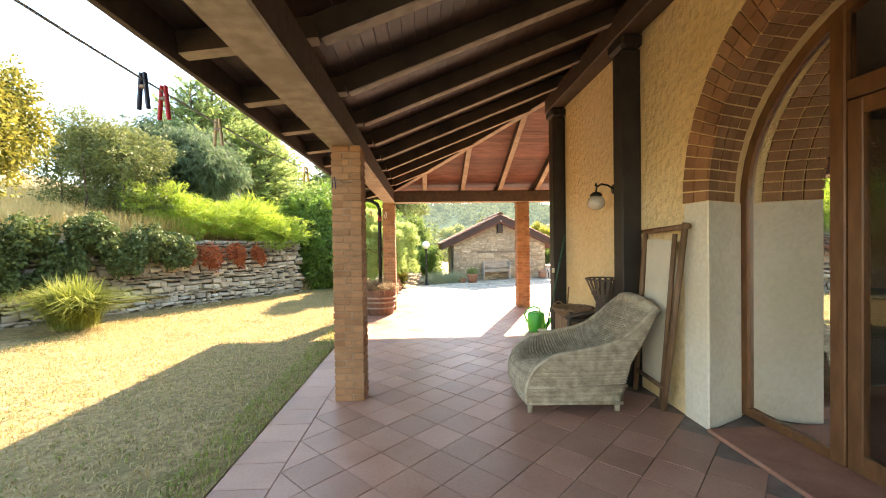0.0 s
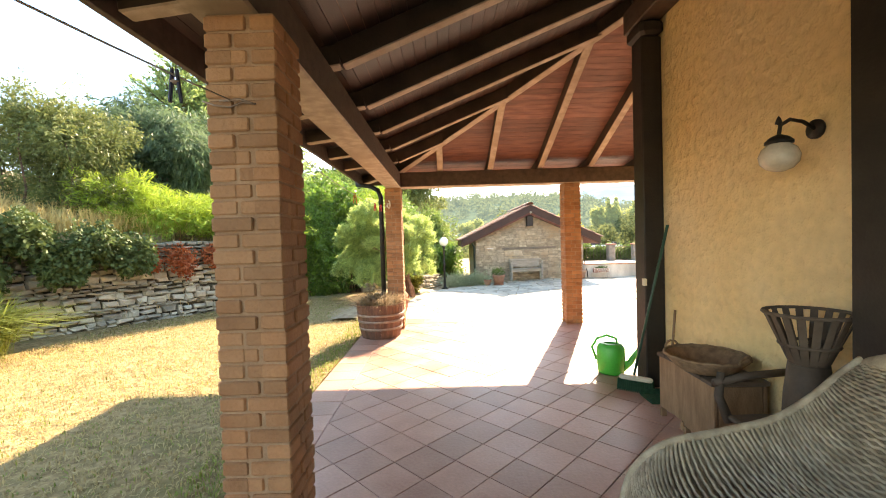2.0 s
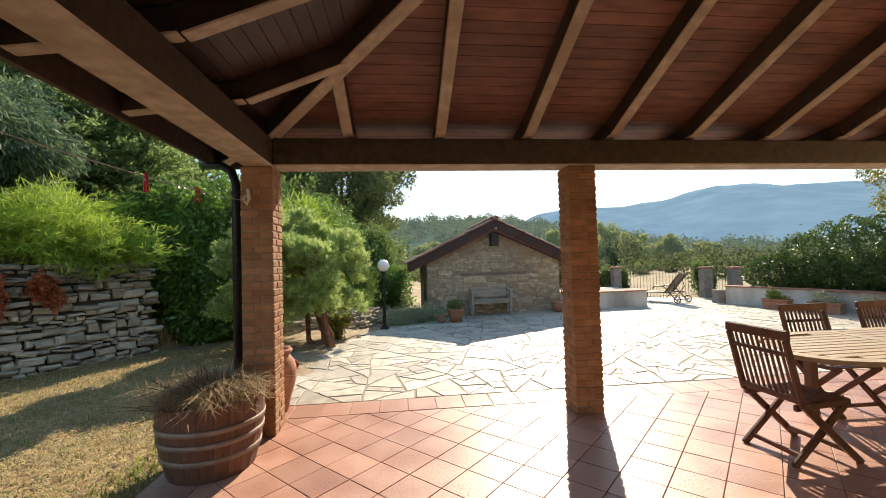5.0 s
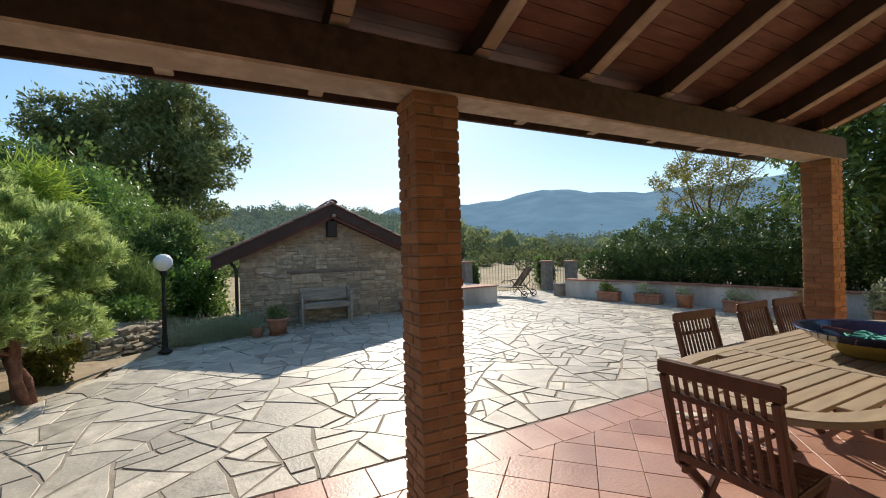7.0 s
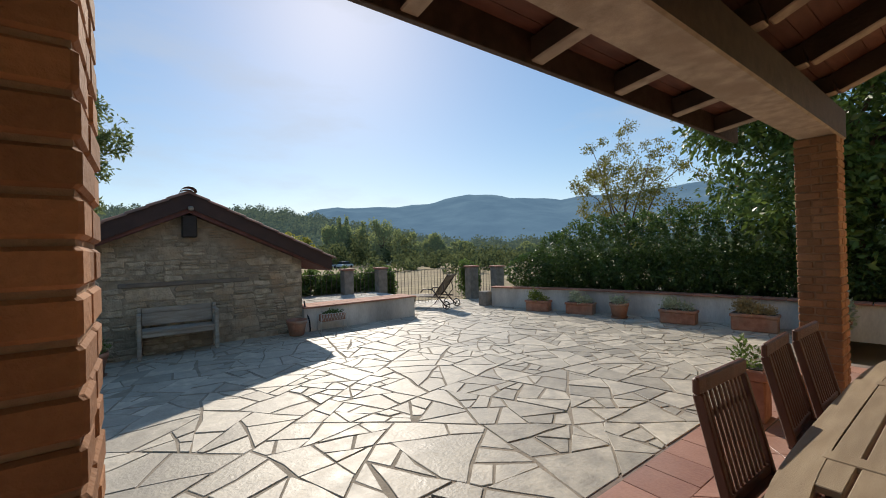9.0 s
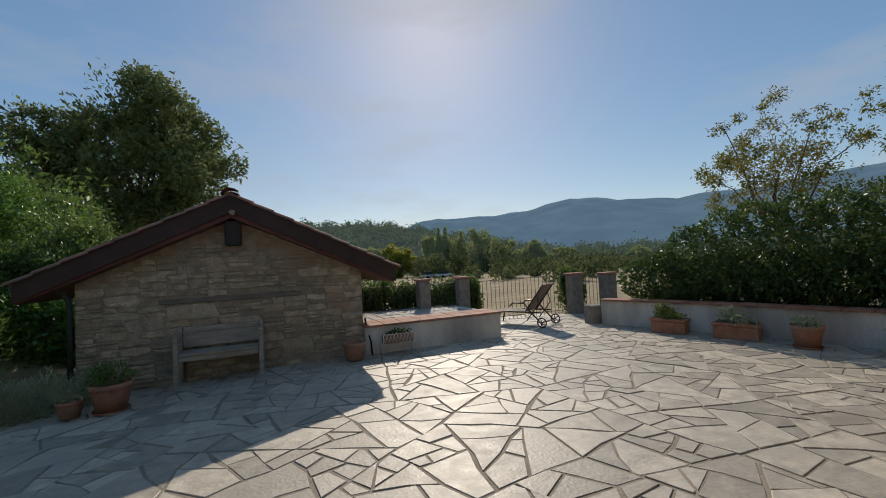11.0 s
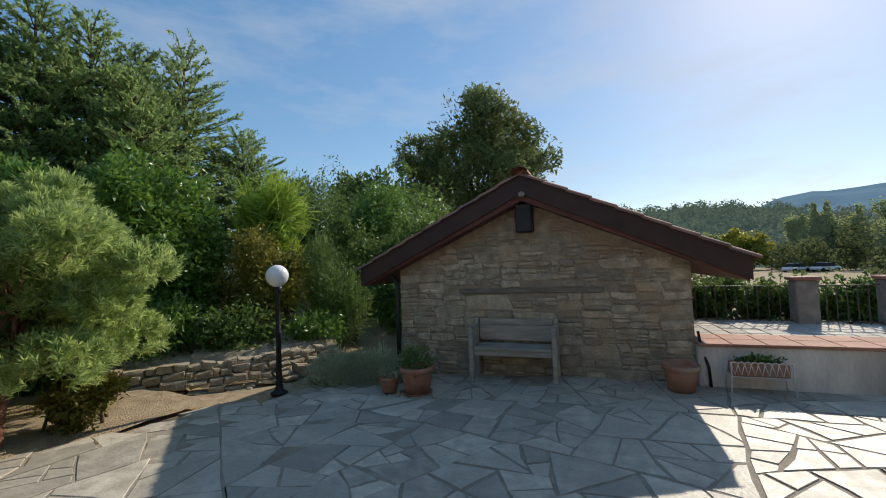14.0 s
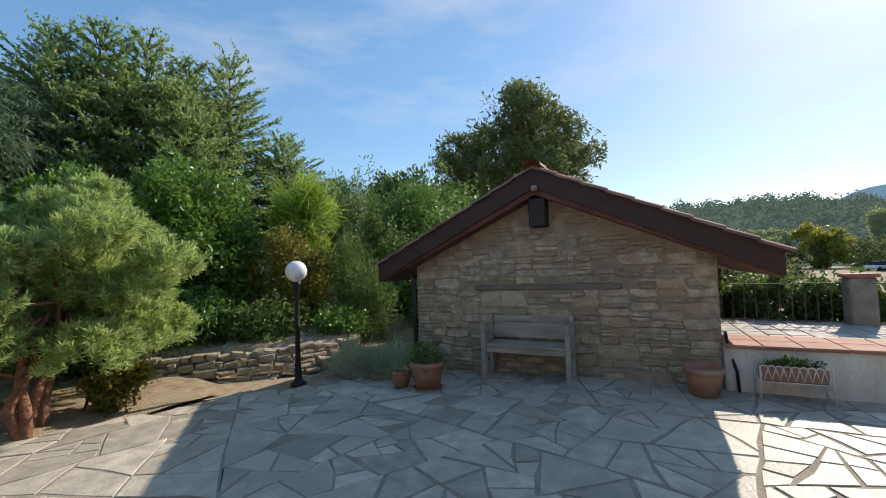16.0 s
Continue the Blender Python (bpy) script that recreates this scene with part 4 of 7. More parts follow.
def tuft_cloud(blobs, tufts, per, size, seed=1):
    """Pine needles in brushes that point outward and up from the lumps' surfaces."""
    g = np.random.default_rng(seed)
    b = np.array(blobs, float)
    wts = b[:, 3] ** 2
    idx = g.choice(len(b), tufts, p=wts / wts.sum())
    d = g.normal(size=(tufts, 3))
    d /= np.linalg.norm(d, axis=1)[:, None]
    d[:, 2] = np.where(d[:, 2] < -0.3, -d[:, 2], d[:, 2])
    c = b[idx, :3] + d * b[idx, 3:6] * (0.82 + 0.25 * g.random(tufts))[:, None]
    ax = d + np.array([0, 0, 0.7]) + g.normal(size=(tufts, 3)) * 0.25
    ax /= np.linalg.norm(ax, axis=1)[:, None]
    c = np.repeat(c, per, 0)
    ax = np.repeat(ax, per, 0)
    n = len(c)
    u = g.random(n)[:, None]
    base = c + ax * (u - 0.5) * size * 2.2
    out = ax * 0.75 + g.normal(size=(n, 3)) * 0.5
    out /= np.linalg.norm(out, axis=1)[:, None]
    side = np.cross(out, g.normal(size=(n, 3)))
    side /= np.linalg.norm(side, axis=1)[:, None]
    s = size * g.uniform(0.7, 1.2, n)[:, None]
    w = s * 0.07
    return np.stack([base, base + out * s * 0.5 + side * w, base + out * s, base + out * s * 0.5 - side * w], 1).reshape(-1, 3)


def tree(name, label, cat, base, blobs, n, size, leaf, trunk_r=0.12, bark=None, seed=1, aspect=0.45, stems=1, group="", **kw):
    """A trunk with limbs into the crown's lumps, and a crown of separate leaves."""
    g = np.random.default_rng(seed)
    t = thing(name, label, cat, group)
    mb = MB()
    top = Vector(blobs[0][:3])
    bb = Vector(base)
    for s in range(stems):
        off = Vector((g.uniform(-1, 1), g.uniform(-1, 1), 0)) * (0.16 if stems > 1 else 0)
        tgt = top + Vector((g.uniform(-1, 1) * blobs[0][3] * 0.75, g.uniform(-1, 1) * blobs[0][4] * 0.75, 0)) * (1 if stems > 1 else 0.3)
        pts = limb(mb, bb + off - Vector((0, 0, 0.15)), tgt, trunk_r, trunk_r * 0.35, g)
        for bl in blobs[1 + s::max(1, stems * max(1, len(blobs) // 14))]:
            limb(mb, pts[2].lerp(pts[3], g.random()), bl[:3], trunk_r * 0.4, trunk_r * 0.1, g, 3)
    part("trunk", mb, bark or M_BARK, t, "", True)
    v = tuft_cloud(blobs, n // 60, 60, size, seed) if leaf is L_PINE else leaf_cloud(blobs, n, size, aspect, seed, **kw)
    part("crown", leaf_mesh("crown", v, leaf), leaf, t)
    return t


def shrub(name, label, cat, blobs, n, size, leaf, seed=1, aspect=0.45, group="", **kw):
    t = thing(name, label, cat, group)
    mb = MB()
    g = np.random.default_rng(seed)
    for bl in blobs[:8]:
        limb(mb, (bl[0] + g.uniform(-.1, .1), bl[1] + g.uniform(-.1, .1), land(bl[0], bl[1]) - 0.1), bl[:3], 0.03, 0.01, g, 3)
    part("stem", mb, M_BARK, t, "", True)
    part("leaves", leaf_mesh("leaves", leaf_cloud(blobs, n, size, aspect, seed, **kw), leaf), leaf, t)
    return t


def spruce(base, h, r, seed, n=9000, label="tall dark green spruce with spiky leader"):
    """A conical conifer: whorls of drooping branches with needles along them."""
    g = np.random.default_rng(seed)
    t = thing("spruce_tree", label, "tree", "spruces")
    b = Vector(base)
    mb = MB().tube([b - Vector((0, 0, 0.2)), b + Vector((0, 0, h * 0.5)), b + Vector((0, 0, h))], [0.14, 0.08, 0.015], 7)
    cs, ds = [], []
    z = 0.12 * h
    while z < h * 0.985:
        f = z / h
        k = 10 if f < 0.8 else 6
        L = r * (1 - f) ** 0.72 * g.uniform(0.8, 1.12) + 0.16
        a0 = g.uniform(0, 6.28)
        for q in range(k):
            a = a0 + 6.283 * q / k + g.uniform(-0.3, 0.3)
            LL = L * g.uniform(0.6, 1.2)
            s = b + Vector((0, 0, z))
            e = s + Vector((math.cos(a) * LL, math.sin(a) * LL, (0.06 + 1.0 * f ** 3 + g.uniform(-0.1, 0.15)) * LL))
            mb.tube([s, s.lerp(e, 0.5) - Vector((0, 0, 0.08 * LL)), e], [0.02, 0.012, 0.004], 4, False)
            way = (e - s).normalized()
            across = way.cross(Vector((0, 0, 1))).normalized()
            shoots = [(s.lerp(e, 0.15), e)]
            for w_ in range(int(3 + LL * 5)):
                p0 = s.lerp(e, g.uniform(0.25, 0.95))
                d0 = (way * 0.8 + across * g.choice((-1, 1)) * g.uniform(0.4, 1.0) + Vector((0, 0, g.uniform(-0.25, 0.35 + 0.3 * f)))).normalized()
                shoots.append((p0, p0 + d0 * g.uniform(0.18, 0.42)))
            for p0, p1 in shoots:
                m = max(8, int((p1 - p0).length * n / 230))
                u = g.random((m, 1))
                d1 = np.array((p1 - p0).normalized())[None]
                cs.append(np.array(p0)[None] * (1 - u) + np.array(p1)[None] * u + g.normal(size=(m, 3)) * 0.018)
                ds.append(d1 * 0.75 + g.normal(size=(m, 3)) * 0.55)
        z += h * (0.036 if f < 0.8 else 0.05)
    c, out = np.concatenate(cs), np.concatenate(ds)
    m = len(c)
    out /= np.linalg.norm(out, axis=1)[:, None]
    side = np.cross(out, g.normal(size=(m, 3)))
    side /= np.linalg.norm(side, axis=1)[:, None]
    s = 0.12 * g.uniform(0.6, 1.3, m)[:, None]
    v = np.stack([c - out * s * .5, c + side * s * .17, c + out * s * .5, c - side * s * .17], 1).reshape(-1, 3)
    part("trunk", mb, M_BARK, t, "", True)
    part("crown", leaf_mesh("crown", v, L_SPRUCE), L_SPRUCE, t)
    return t


def blades(name, label, cat, pts, h, w, mat, seed, lean=0.5, kind=""):
    """Grass blades rising from points, bent outward."""
    g = np.random.default_rng(seed)
    p = np.array(pts, float)
    n = len(p)
    a = g.uniform(0, 6.283, n)
    hh = h * g.uniform(0.5, 1.2, n)
    o = np.stack([np.cos(a), np.sin(a), np.zeros(n)], 1)
    sd = np.stack([-np.sin(a), np.cos(a), np.zeros(n)], 1) * w * 0.5
    q = g.uniform(0.05, 1.3, n) * lean
    mid = p + o * (hh * q * 0.35)[:, None]
    mid[:, 2] += hh * 0.6
    tip = p + o * (hh * q * 1.1)[:, None]
    tip[:, 2] += hh * (1.05 - 0.45 * np.minimum(q, 1.4))
    v = np.stack([mid - sd, p, mid + sd, tip], 1).reshape(-1, 3)
    return tagged(new(name, leaf_mesh(name, v, mat)), label, cat, kind=kind)


# ---- arched glass door ----
arch = thing("arch_surround", "two-ring orange brick arch round the glass door", "arch", kind="structure")
random.seed(31)
NB = 48
for k in range(NB):
    k0, k1 = k + 0.07, k + 0.93
    for g0_, g1_ in ((0.004, 0.145), (0.155, 0.29)):
        p = random.uniform(0.012, 0.022)
        q = [arch_at(0, k0, NB, g0_), arch_at(0, k1, NB, g0_), arch_at(0, k1, NB, g1_), arch_at(0, k0, NB, g1_)]
        part("brick", MB().add([(WX + 0.01, y, z) for y, z in q] + [(WX - p, y, z) for y, z in q], [(4, 5, 6, 7), (0, 1, 5, 4), (1, 2, 6, 5), (2, 3, 7, 6), (3, 0, 4, 7)]), M_BRICK, arch)
    for fa, fb in ((-0.01, 0.20), (0.225, 0.43), (0.455, 0.66)):
        p = -random.uniform(0.008, 0.016)
        vs = []
        for g in (p, 0.02):
            for f in (fa, fb):
                for kk in (k0, k1):
                    vs.append((WX + 0.52 * f, *arch_at(f, kk, NB, g)))
        part("brick", MB().add(vs, [(0, 1, 3, 2), (0, 4, 5, 1), (1, 5, 7, 3), (3, 7, 6, 2), (2, 6, 4, 0)]), M_BRICK, arch)
whole("door_jamb", MB().prism([(WX - 0.012, ARC_Y + ARC_R + 0.27), (WX - 0.012, ARC_Y + ARC_R - 0.004), (WX - 0.002, ARC_Y + ARC_R - 0.014), (2.56, ARC_Y + FR - 0.06), (2.56, ARC_Y + FR + 0.1), (WX + 0.02, ARC_Y + ARC_R + 0.27)], 0, ARC_Z - 0.003), M_PALE, "pale worn plaster pier below the brick arch", "pier", kind="structure")
whole("door_sill", MB().box(2.09, 2.70, ARC_Y - 1.1, ARC_Y + ARC_R - 0.03, -0.005, 0.028, 0.008), M_CAP, "terracotta sill in the arched doorway", "sill", kind="structure")
GX = 2.565
door = thing("door_1", "arched glazed door with brown wooden frame", "door", kind="structure")
fr = MB()
NA = 36
for k in range(NA):
    q = [arch_at(0.86, k, NA, -0.004), arch_at(0.86, k + 1, NA, -0.004), arch_at(0.86, k, NA, -0.075), arch_at(0.86, k + 1, NA, -0.075)]
    fr.add([(GX, *p) for p in q] + [(GX + 0.07, *p) for p in q], [(0, 1, 3, 2), (4, 6, 7, 5), (0, 2, 6, 4), (1, 5, 7, 3), (0, 4, 5, 1), (2, 3, 7, 6)])
FY = arch_at(0.86, 0, NA)[0] - ARC_Y
for sg in (-1, 1):
    y = ARC_Y + sg * (FY - 0.04)
    fr.box(GX, GX + 0.07, y - 0.035, y + 0.035, 0.03, ARC_Z)
part("frame", fr, M_FRAME, door)
for y in (ARC_Y + 0.55, ARC_Y - 0.55):
    part("mullion", MB().box(GX - 0.01, GX + 0.08, y - 0.05, y + 0.05, 0.032, 2.95, 0.008), M_FRAME, door)
part("transom", MB().box(GX - 0.005, GX + 0.075, ARC_Y - 0.498, ARC_Y + 0.498, 2.36, 2.48, 0.008), M_FRAME, door)
for y0, y1 in ((ARC_Y - 0.495, ARC_Y - 0.003), (ARC_Y + 0.003, ARC_Y + 0.495)):
    leaf = part("door_leaf", MB().box(GX, GX + 0.06, y0, y0 + 0.09, 0.035, 2.35, 0.006).box(GX, GX + 0.06, y1 - 0.09, y1, 0.035, 2.35, 0.006).box(GX, GX + 0.06, y0 + 0.091, y1 - 0.091, 0.035, 0.16, 0.006).box(GX, GX + 0.06, y0 + 0.091, y1 - 0.091, 2.25, 2.35, 0.006), M_FRAME, door)
    part("pane", MB().box(GX + 0.025, GX + 0.033, y0 + 0.085, y1 - 0.085, 0.155, 2.255), M_GLASS, leaf, "clear glass").visible_shadow = False
part("pane", MB().box(GX + 0.025, GX + 0.033, ARC_Y - 0.495, ARC_Y + 0.495, 2.47, 3.0), M_GLASS, door, "clear glass fanlight").visible_shadow = False
part("bottom_rail", MB().box(GX, GX + 0.07, ARC_Y + 0.601, ARC_Y + FY - 0.076, 0.032, 0.10, 0.006), M_FRAME, door)
side = [arch_at(0.86, k, 24, -0.06) for k in range(25)]
side = [(y, z) for y, z in side if y > ARC_Y + 0.59]
poly = [(ARC_Y + 0.59, 0.09), (ARC_Y + FY - 0.06, 0.09)] + side + [(ARC_Y + 0.59, side[-1][1] + 0.05)]
n = len(poly)
gl = MB().add([(GX + 0.03, y, z) for y, z in poly] + [(GX + 0.038, y, z) for y, z in poly], [tuple(range(n)), tuple(range(2 * n - 1, n - 1, -1))] + [(i, n + i, n + (i + 1) % n, (i + 1) % n) for i in range(n)])
part("pane", gl, M_GLASS, door, "clear arched side pane").visible_shadow = False
M_ROOM = surface("room_plaster", (0.62, 0.60, 0.54), (0.70, 0.68, 0.62), 2, 0.9, 0.2, 40)
room = MB().box(8.0, 8.2, -5, 5.7, 0, 3.4).box(2.66, 8.0, -5.2, -5.0, 0, 3.4).box(2.66, 8.2, -5, 5.74, 3.4, 3.5)
whole("wall_room", room, M_ROOM, "pale plastered walls of the room indoors", "wall", kind="structure")
whole("floor_room", MB().box(2.66, 8.0, -5, 5.74, -0.1, 0.02), M_TILE, "terracotta floor of the room indoors", "floor", kind="structure")
cab = thing("sideboard", "dark wooden sideboard with a pale top indoors", "sideboard")
part("body", MB().box(3.35, 4.8, 3.3, 3.95, 0.02, 0.90, 0.02), M_POST, cab)
part("top", MB().box(3.3, 4.9, 3.22, 4.0, 0.90, 0.94, 0.015), M_PALE, cab, "pale stone top")

# ---- wall lamp ----
wl = thing("wall_lamp", "black iron bracket wall lamp with an opal glass globe", "lamp", at=pose(2.128, 4.13, 2.10) @ Matrix.Scale(0.92, 4))
part("plate", MB().tube([(0, 0, 0), (-0.02, 0, 0)], 0.06, 16), M_IRON, wl, "", True)
part("arm", MB().tube([(-0.01, 0, 0), (-0.09, 0, 0.05), (-0.17, 0, 0.065), (-0.23, 0, 0.03), (-0.24, 0, -0.03)], 0.012, 8).lathe([(0, 0), (0.02, 0.01), (0.012, 0.04), (0, 0.06)], 10, (-0.24, 0, 0.03)), M_IRON, wl, "", True)
part("cap", MB().lathe([(0.02, 0), (0.05, -0.015), (0.075, -0.04), (0.075, -0.055), (0.0, -0.055)], 20, (-0.24, 0, -0.03)), M_IRON, wl, "", True)
part("globe", MB().lathe([(0.055, 0), (0.09, -0.03), (0.108, -0.075), (0.10, -0.12), (0.07, -0.155), (0.03, -0.172), (0, -0.175)], 24, (-0.24, 0, -0.085)), surface("frosted_lamp_glass", (0.50, 0.45, 0.36), (0.58, 0.52, 0.43), 5, 0.2, 0.05, 40, spec=0.6), wl, "frosted white glass globe", True)

# ---- wicker armchair ----
M_WEAVE = surface("wicker_base", (0.19, 0.155, 0.105), (0.30, 0.25, 0.175), 20, 0.85, 0.6, 120)
sofa = thing("wicker_armchair", "large weathered grey wicker armchair on the tiles", "armchair", at=pose(1.21, 3.34, 0))


RIM = [(-0.42, 0.08), (-0.43, 0.22), (-0.36, 0.385), (-0.20, 0.50), (0.05, 0.545), (0.32, 0.60), (0.50, 0.70), (0.64, 0.82), (0.74, 0.90)]
SEAT = [(-0.44, 0.08), (-0.48, 0.24), (-0.45, 0.37), (-0.30, 0.41), (0.08, 0.39), (0.30, 0.44), (0.44, 0.62), (0.56, 0.83), (0.70, 0.965)]
HALF = [0.32, 0.345, 0.365, 0.375, 0.38, 0.38, 0.375, 0.365, 0.35]


def glide(vals, f):
    """Smooth value along evenly spaced control values."""
    n = len(vals) - 1
    i = min(int(f * n), n - 1)
    u = f * n - i
    p0, p1, p2, p3 = vals[max(i - 1, 0)], vals[i], vals[i + 1], vals[min(i + 2, n)]
    return 0.5 * (2 * p1 + (p2 - p0) * u + (2 * p0 - 5 * p1 + 4 * p2 - p3) * u * u + (3 * p1 - p0 - 3 * p2 + p3) * u ** 3)


def hollow(f, v, lift=0.0):
    """The scooped inside: f from the front foot over the seat up the back, v across."""
    b = abs(v) ** 2.4
    x = glide([p[0] for p in SEAT], f) * (1 - b) + glide([p[0] for p in RIM], f) * b
    z = glide([p[1] for p in SEAT], f) * (1 - b) + glide([p[1] for p in RIM], f) * b
    return Vector((x, v * glide(HALF, f), z - lift))


def rim_x(z, n=120):
    """Where the side rim reaches a height."""
    for k in range(n + 1):
        if glide([p[1] for p in RIM], k / n) >= z:
            return glide([p[0] for p in RIM], k / n), glide(HALF, k / n)
    return RIM[-1][0], HALF[-1]


def back_x(z):
    return 0.41 + 0.07 * smooth(0.1, 0.44, z) + 0.27 * max(0, (z - 0.42) / 0.48)


under = MB()
for a in range(41):
    for b in range(17):
        under.v.append(tuple(hollow(a / 40, b / 8 - 1, 0.007)))
for a in range(40):
    for b in range(16):
        q = a * 17 + b
        under.f.append((q, q + 1, q + 18, q + 17))
part("shell", under, M_WEAVE, sofa, "", True)
rows = 92
for third, (r0, r1) in enumerate(((0, 26), (26, 56), (56, rows))):
    wv = MB()
    for r in range(r0, r1):
        wv.tube([hollow((r + 0.5) / rows, k / 13 - 1) + Vector((0, 0, 0.0045 * (-1) ** (k + r))) for k in range(27)], 0.0082, 5, False)
    part(("front_weave", "seat_weave", "back_weave")[third], wv, M_WICKER, sofa, "", True)
for sy in (-1, 1):
    sd, bk_ = MB(), MB()
    z, r = 0.085, 0
    prev = None
    while z < 0.885:
        x0, hw = rim_x(z)
        x1 = back_x(z)
        if x1 - x0 > 0.02:
            m_ = max(2, int((x1 - x0) / 0.035))
            pts = [Vector((x0 + (x1 - x0) * k / m_, sy * (hw + 0.012 + 0.02 * math.sin(math.pi * k / m_) + 0.004 * (-1) ** (k + r)), z)) for k in range(m_ + 1)]
            sd.tube(pts, 0.0082, 5, False)
            row = [(x0, sy * (hw + 0.004), z), ((x0 + x1) / 2, sy * (hw + 0.022), z), (x1, sy * (hw + 0.004), z)]
            o = len(bk_.v)
            bk_.v += row
            if prev is not None:
                bk_.f += [(prev, prev + 1, o + 1, o), (prev + 1, prev + 2, o + 2, o + 1)]
            prev = o
        z += 0.0125
        r += 1
    part("side_weave", sd, M_WICKER, sofa, "", True)
    part("side_lining", bk_, M_WEAVE, sofa, "", True)
    part("rim", MB().tube([hollow(k / 48, sy * 1.0) + Vector((0, sy * 0.012, 0.006)) for k in range(49)], 0.019, 7), M_WICKER, sofa, "braided rim along the arm", True)
bw, bl = MB(), MB()
for r in range(66):
    z = 0.085 + 0.0125 * r
    bw.tube([Vector((back_x(z) + 0.03 * (1 - (k / 10 - 1) ** 2) + 0.004 * (-1) ** (k + r), (k / 10 - 1) * 0.37, z)) for k in range(21)], 0.0082, 5, False)
    bl.v += [(back_x(z) - 0.004, -0.37, z), (back_x(z) + 0.022, 0, z), (back_x(z) - 0.004, 0.37, z)]
for r in range(65):
    bl.f += [(r * 3, r * 3 + 1, r * 3 + 4, r * 3 + 3), (r * 3 + 1, r * 3 + 2, r * 3 + 5, r * 3 + 4)]
part("outer_back_weave", bw, M_WICKER, sofa, "", True)
part("back_lining", bl, M_WEAVE, sofa, "", True)
part("top_rim", MB().tube([hollow(1.0, (k / 12 - 1) * 1.04) - Vector((0.0, 0, 0.035)) for k in range(25)], [0.03 + 0.035 * (1 - abs(k / 12 - 1) ** 3) for k in range(25)], 10), M_WICKER, sofa, "braided rim over the back", True)
for sy in (-1, 1):
    part("bottom_rail", MB().tube([(-0.42, sy * 0.335, 0.085), (0.41, sy * 0.385, 0.085)], 0.016, 7), M_WICKER, sofa, "", True)
    part("band", MB().tube([(-0.42, sy * 0.37, 0.235), (0.0, sy * 0.405, 0.235), (0.45, sy * 0.385, 0.235)], 0.011, 7), M_WICKER, sofa, "", True)
for x, y in ((-0.39, -0.31), (-0.39, 0.31), (0.38, -0.34), (0.38, 0.34)):
    part("leg", MB().tube([(x, y, 0.12), (x, y, 0.0)], [0.028, 0.022], 10), M_WICKER, sofa, "", True)

# ---- leaning folding frame ----
M_POLE = surface("brown_pole", (0.13, 0.07, 0.035), (0.22, 0.12, 0.065), 6, 0.6, 0.2, 60, stretch=(5, 5, 1))
M_CANVAS = surface("cream_canvas", (0.62, 0.56, 0.42), (0.70, 0.64, 0.50), 4, 0.95, 0.4, 120)
lf = thing("folding_bed", "folded wooden camp bed with cream canvas leaning on the wall", "camp bed")
part("rail", MB().tube([(1.99, 3.44, 0.02), (2.05, 3.34, 1.6)], 0.024, 10), M_POLE, lf, "", True)
part("rail", MB().tube([(1.97, 2.93, 0.02), (2.05, 2.74, 1.64)], 0.024, 10), M_POLE, lf, "", True)
part("rail", MB().tube([(2.0, 3.02, 0.02), (2.03, 2.85, 1.55)], 0.02, 10), M_POLE, lf, "", True)
part("crossbar", MB().tube([(2.05, 3.38, 1.58), (2.05, 2.70, 1.61)], 0.024, 10), M_POLE, lf, "", True)
part("crossbar", MB().tube([(2.0, 3.44, 0.22), (1.985, 2.90, 0.20)], 0.02, 10), M_POLE, lf, "", True)
cv = MB()
for i in range(13):
    for j in range(7):
        u, v = i / 12, j / 6
        cv.v.append((2.03 + 0.025 * u - 0.012 * math.sin(v * 3.14), 3.38 - 0.05 * u + (-0.46 + 0.02 * math.sin(u * 6)) * v, 0.16 + 1.34 * u + 0.01 * math.sin(v * 5)))
for i in range(12):
    for j in range(6):
        a = i * 7 + j
        cv.f.append((a, a + 1, a + 8, a + 7))
part("canvas", cv, M_CANVAS, lf, "slack cream canvas", True)

# ---- crates, baskets ----
M_CRATE = surface("crate_wood", (0.22, 0.13, 0.07), (0.34, 0.21, 0.12), 5, 0.8, 0.4, 50, stretch=(4, 4, 1))
M_CRATETOP = surface("dark_crate_top", (0.07, 0.05, 0.038), (0.12, 0.09, 0.065), 5, 0.7, 0.3, 50)


def crate(x, y, w, d, h, rz):
    t = thing("wooden_stool", "low brown wooden crate stool with dark slatted top", "stool", "crate stools", at=pose(x, y, 0, 0, 0, rz))
    for k in range(3):
        part("top_slat", MB().box(-w / 2, w / 2, -d / 2 + k * d / 3 + 0.003, -d / 2 + (k + 1) * d / 3 - 0.003, h - 0.03, h, 0.005), M_CRATETOP, t)
    for sx in (-1, 1):
        part("side_board", MB().box(sx * (w / 2 - 0.03) - 0.012, sx * (w / 2 - 0.03) + 0.012, -d / 2 + 0.01, d / 2 - 0.01, 0.07, h - 0.031, 0.004), M_CRATE, t)
        for sy in (-1, 1):
            part("leg", MB().bar((sx * (w / 2 - 0.03), sy * (d / 2 - 0.04), 0), (sx * (w / 2 - 0.03), sy * (d / 2 - 0.04), 0.068), 0.04, 0.03), M_CRATE, t)
    part("front_board", MB().box(-w / 2 + 0.05, w / 2 - 0.05, -d / 2 + 0.01, -d / 2 + 0.03, 0.16, h - 0.031, 0.004), M_CRATE, t)
    return t


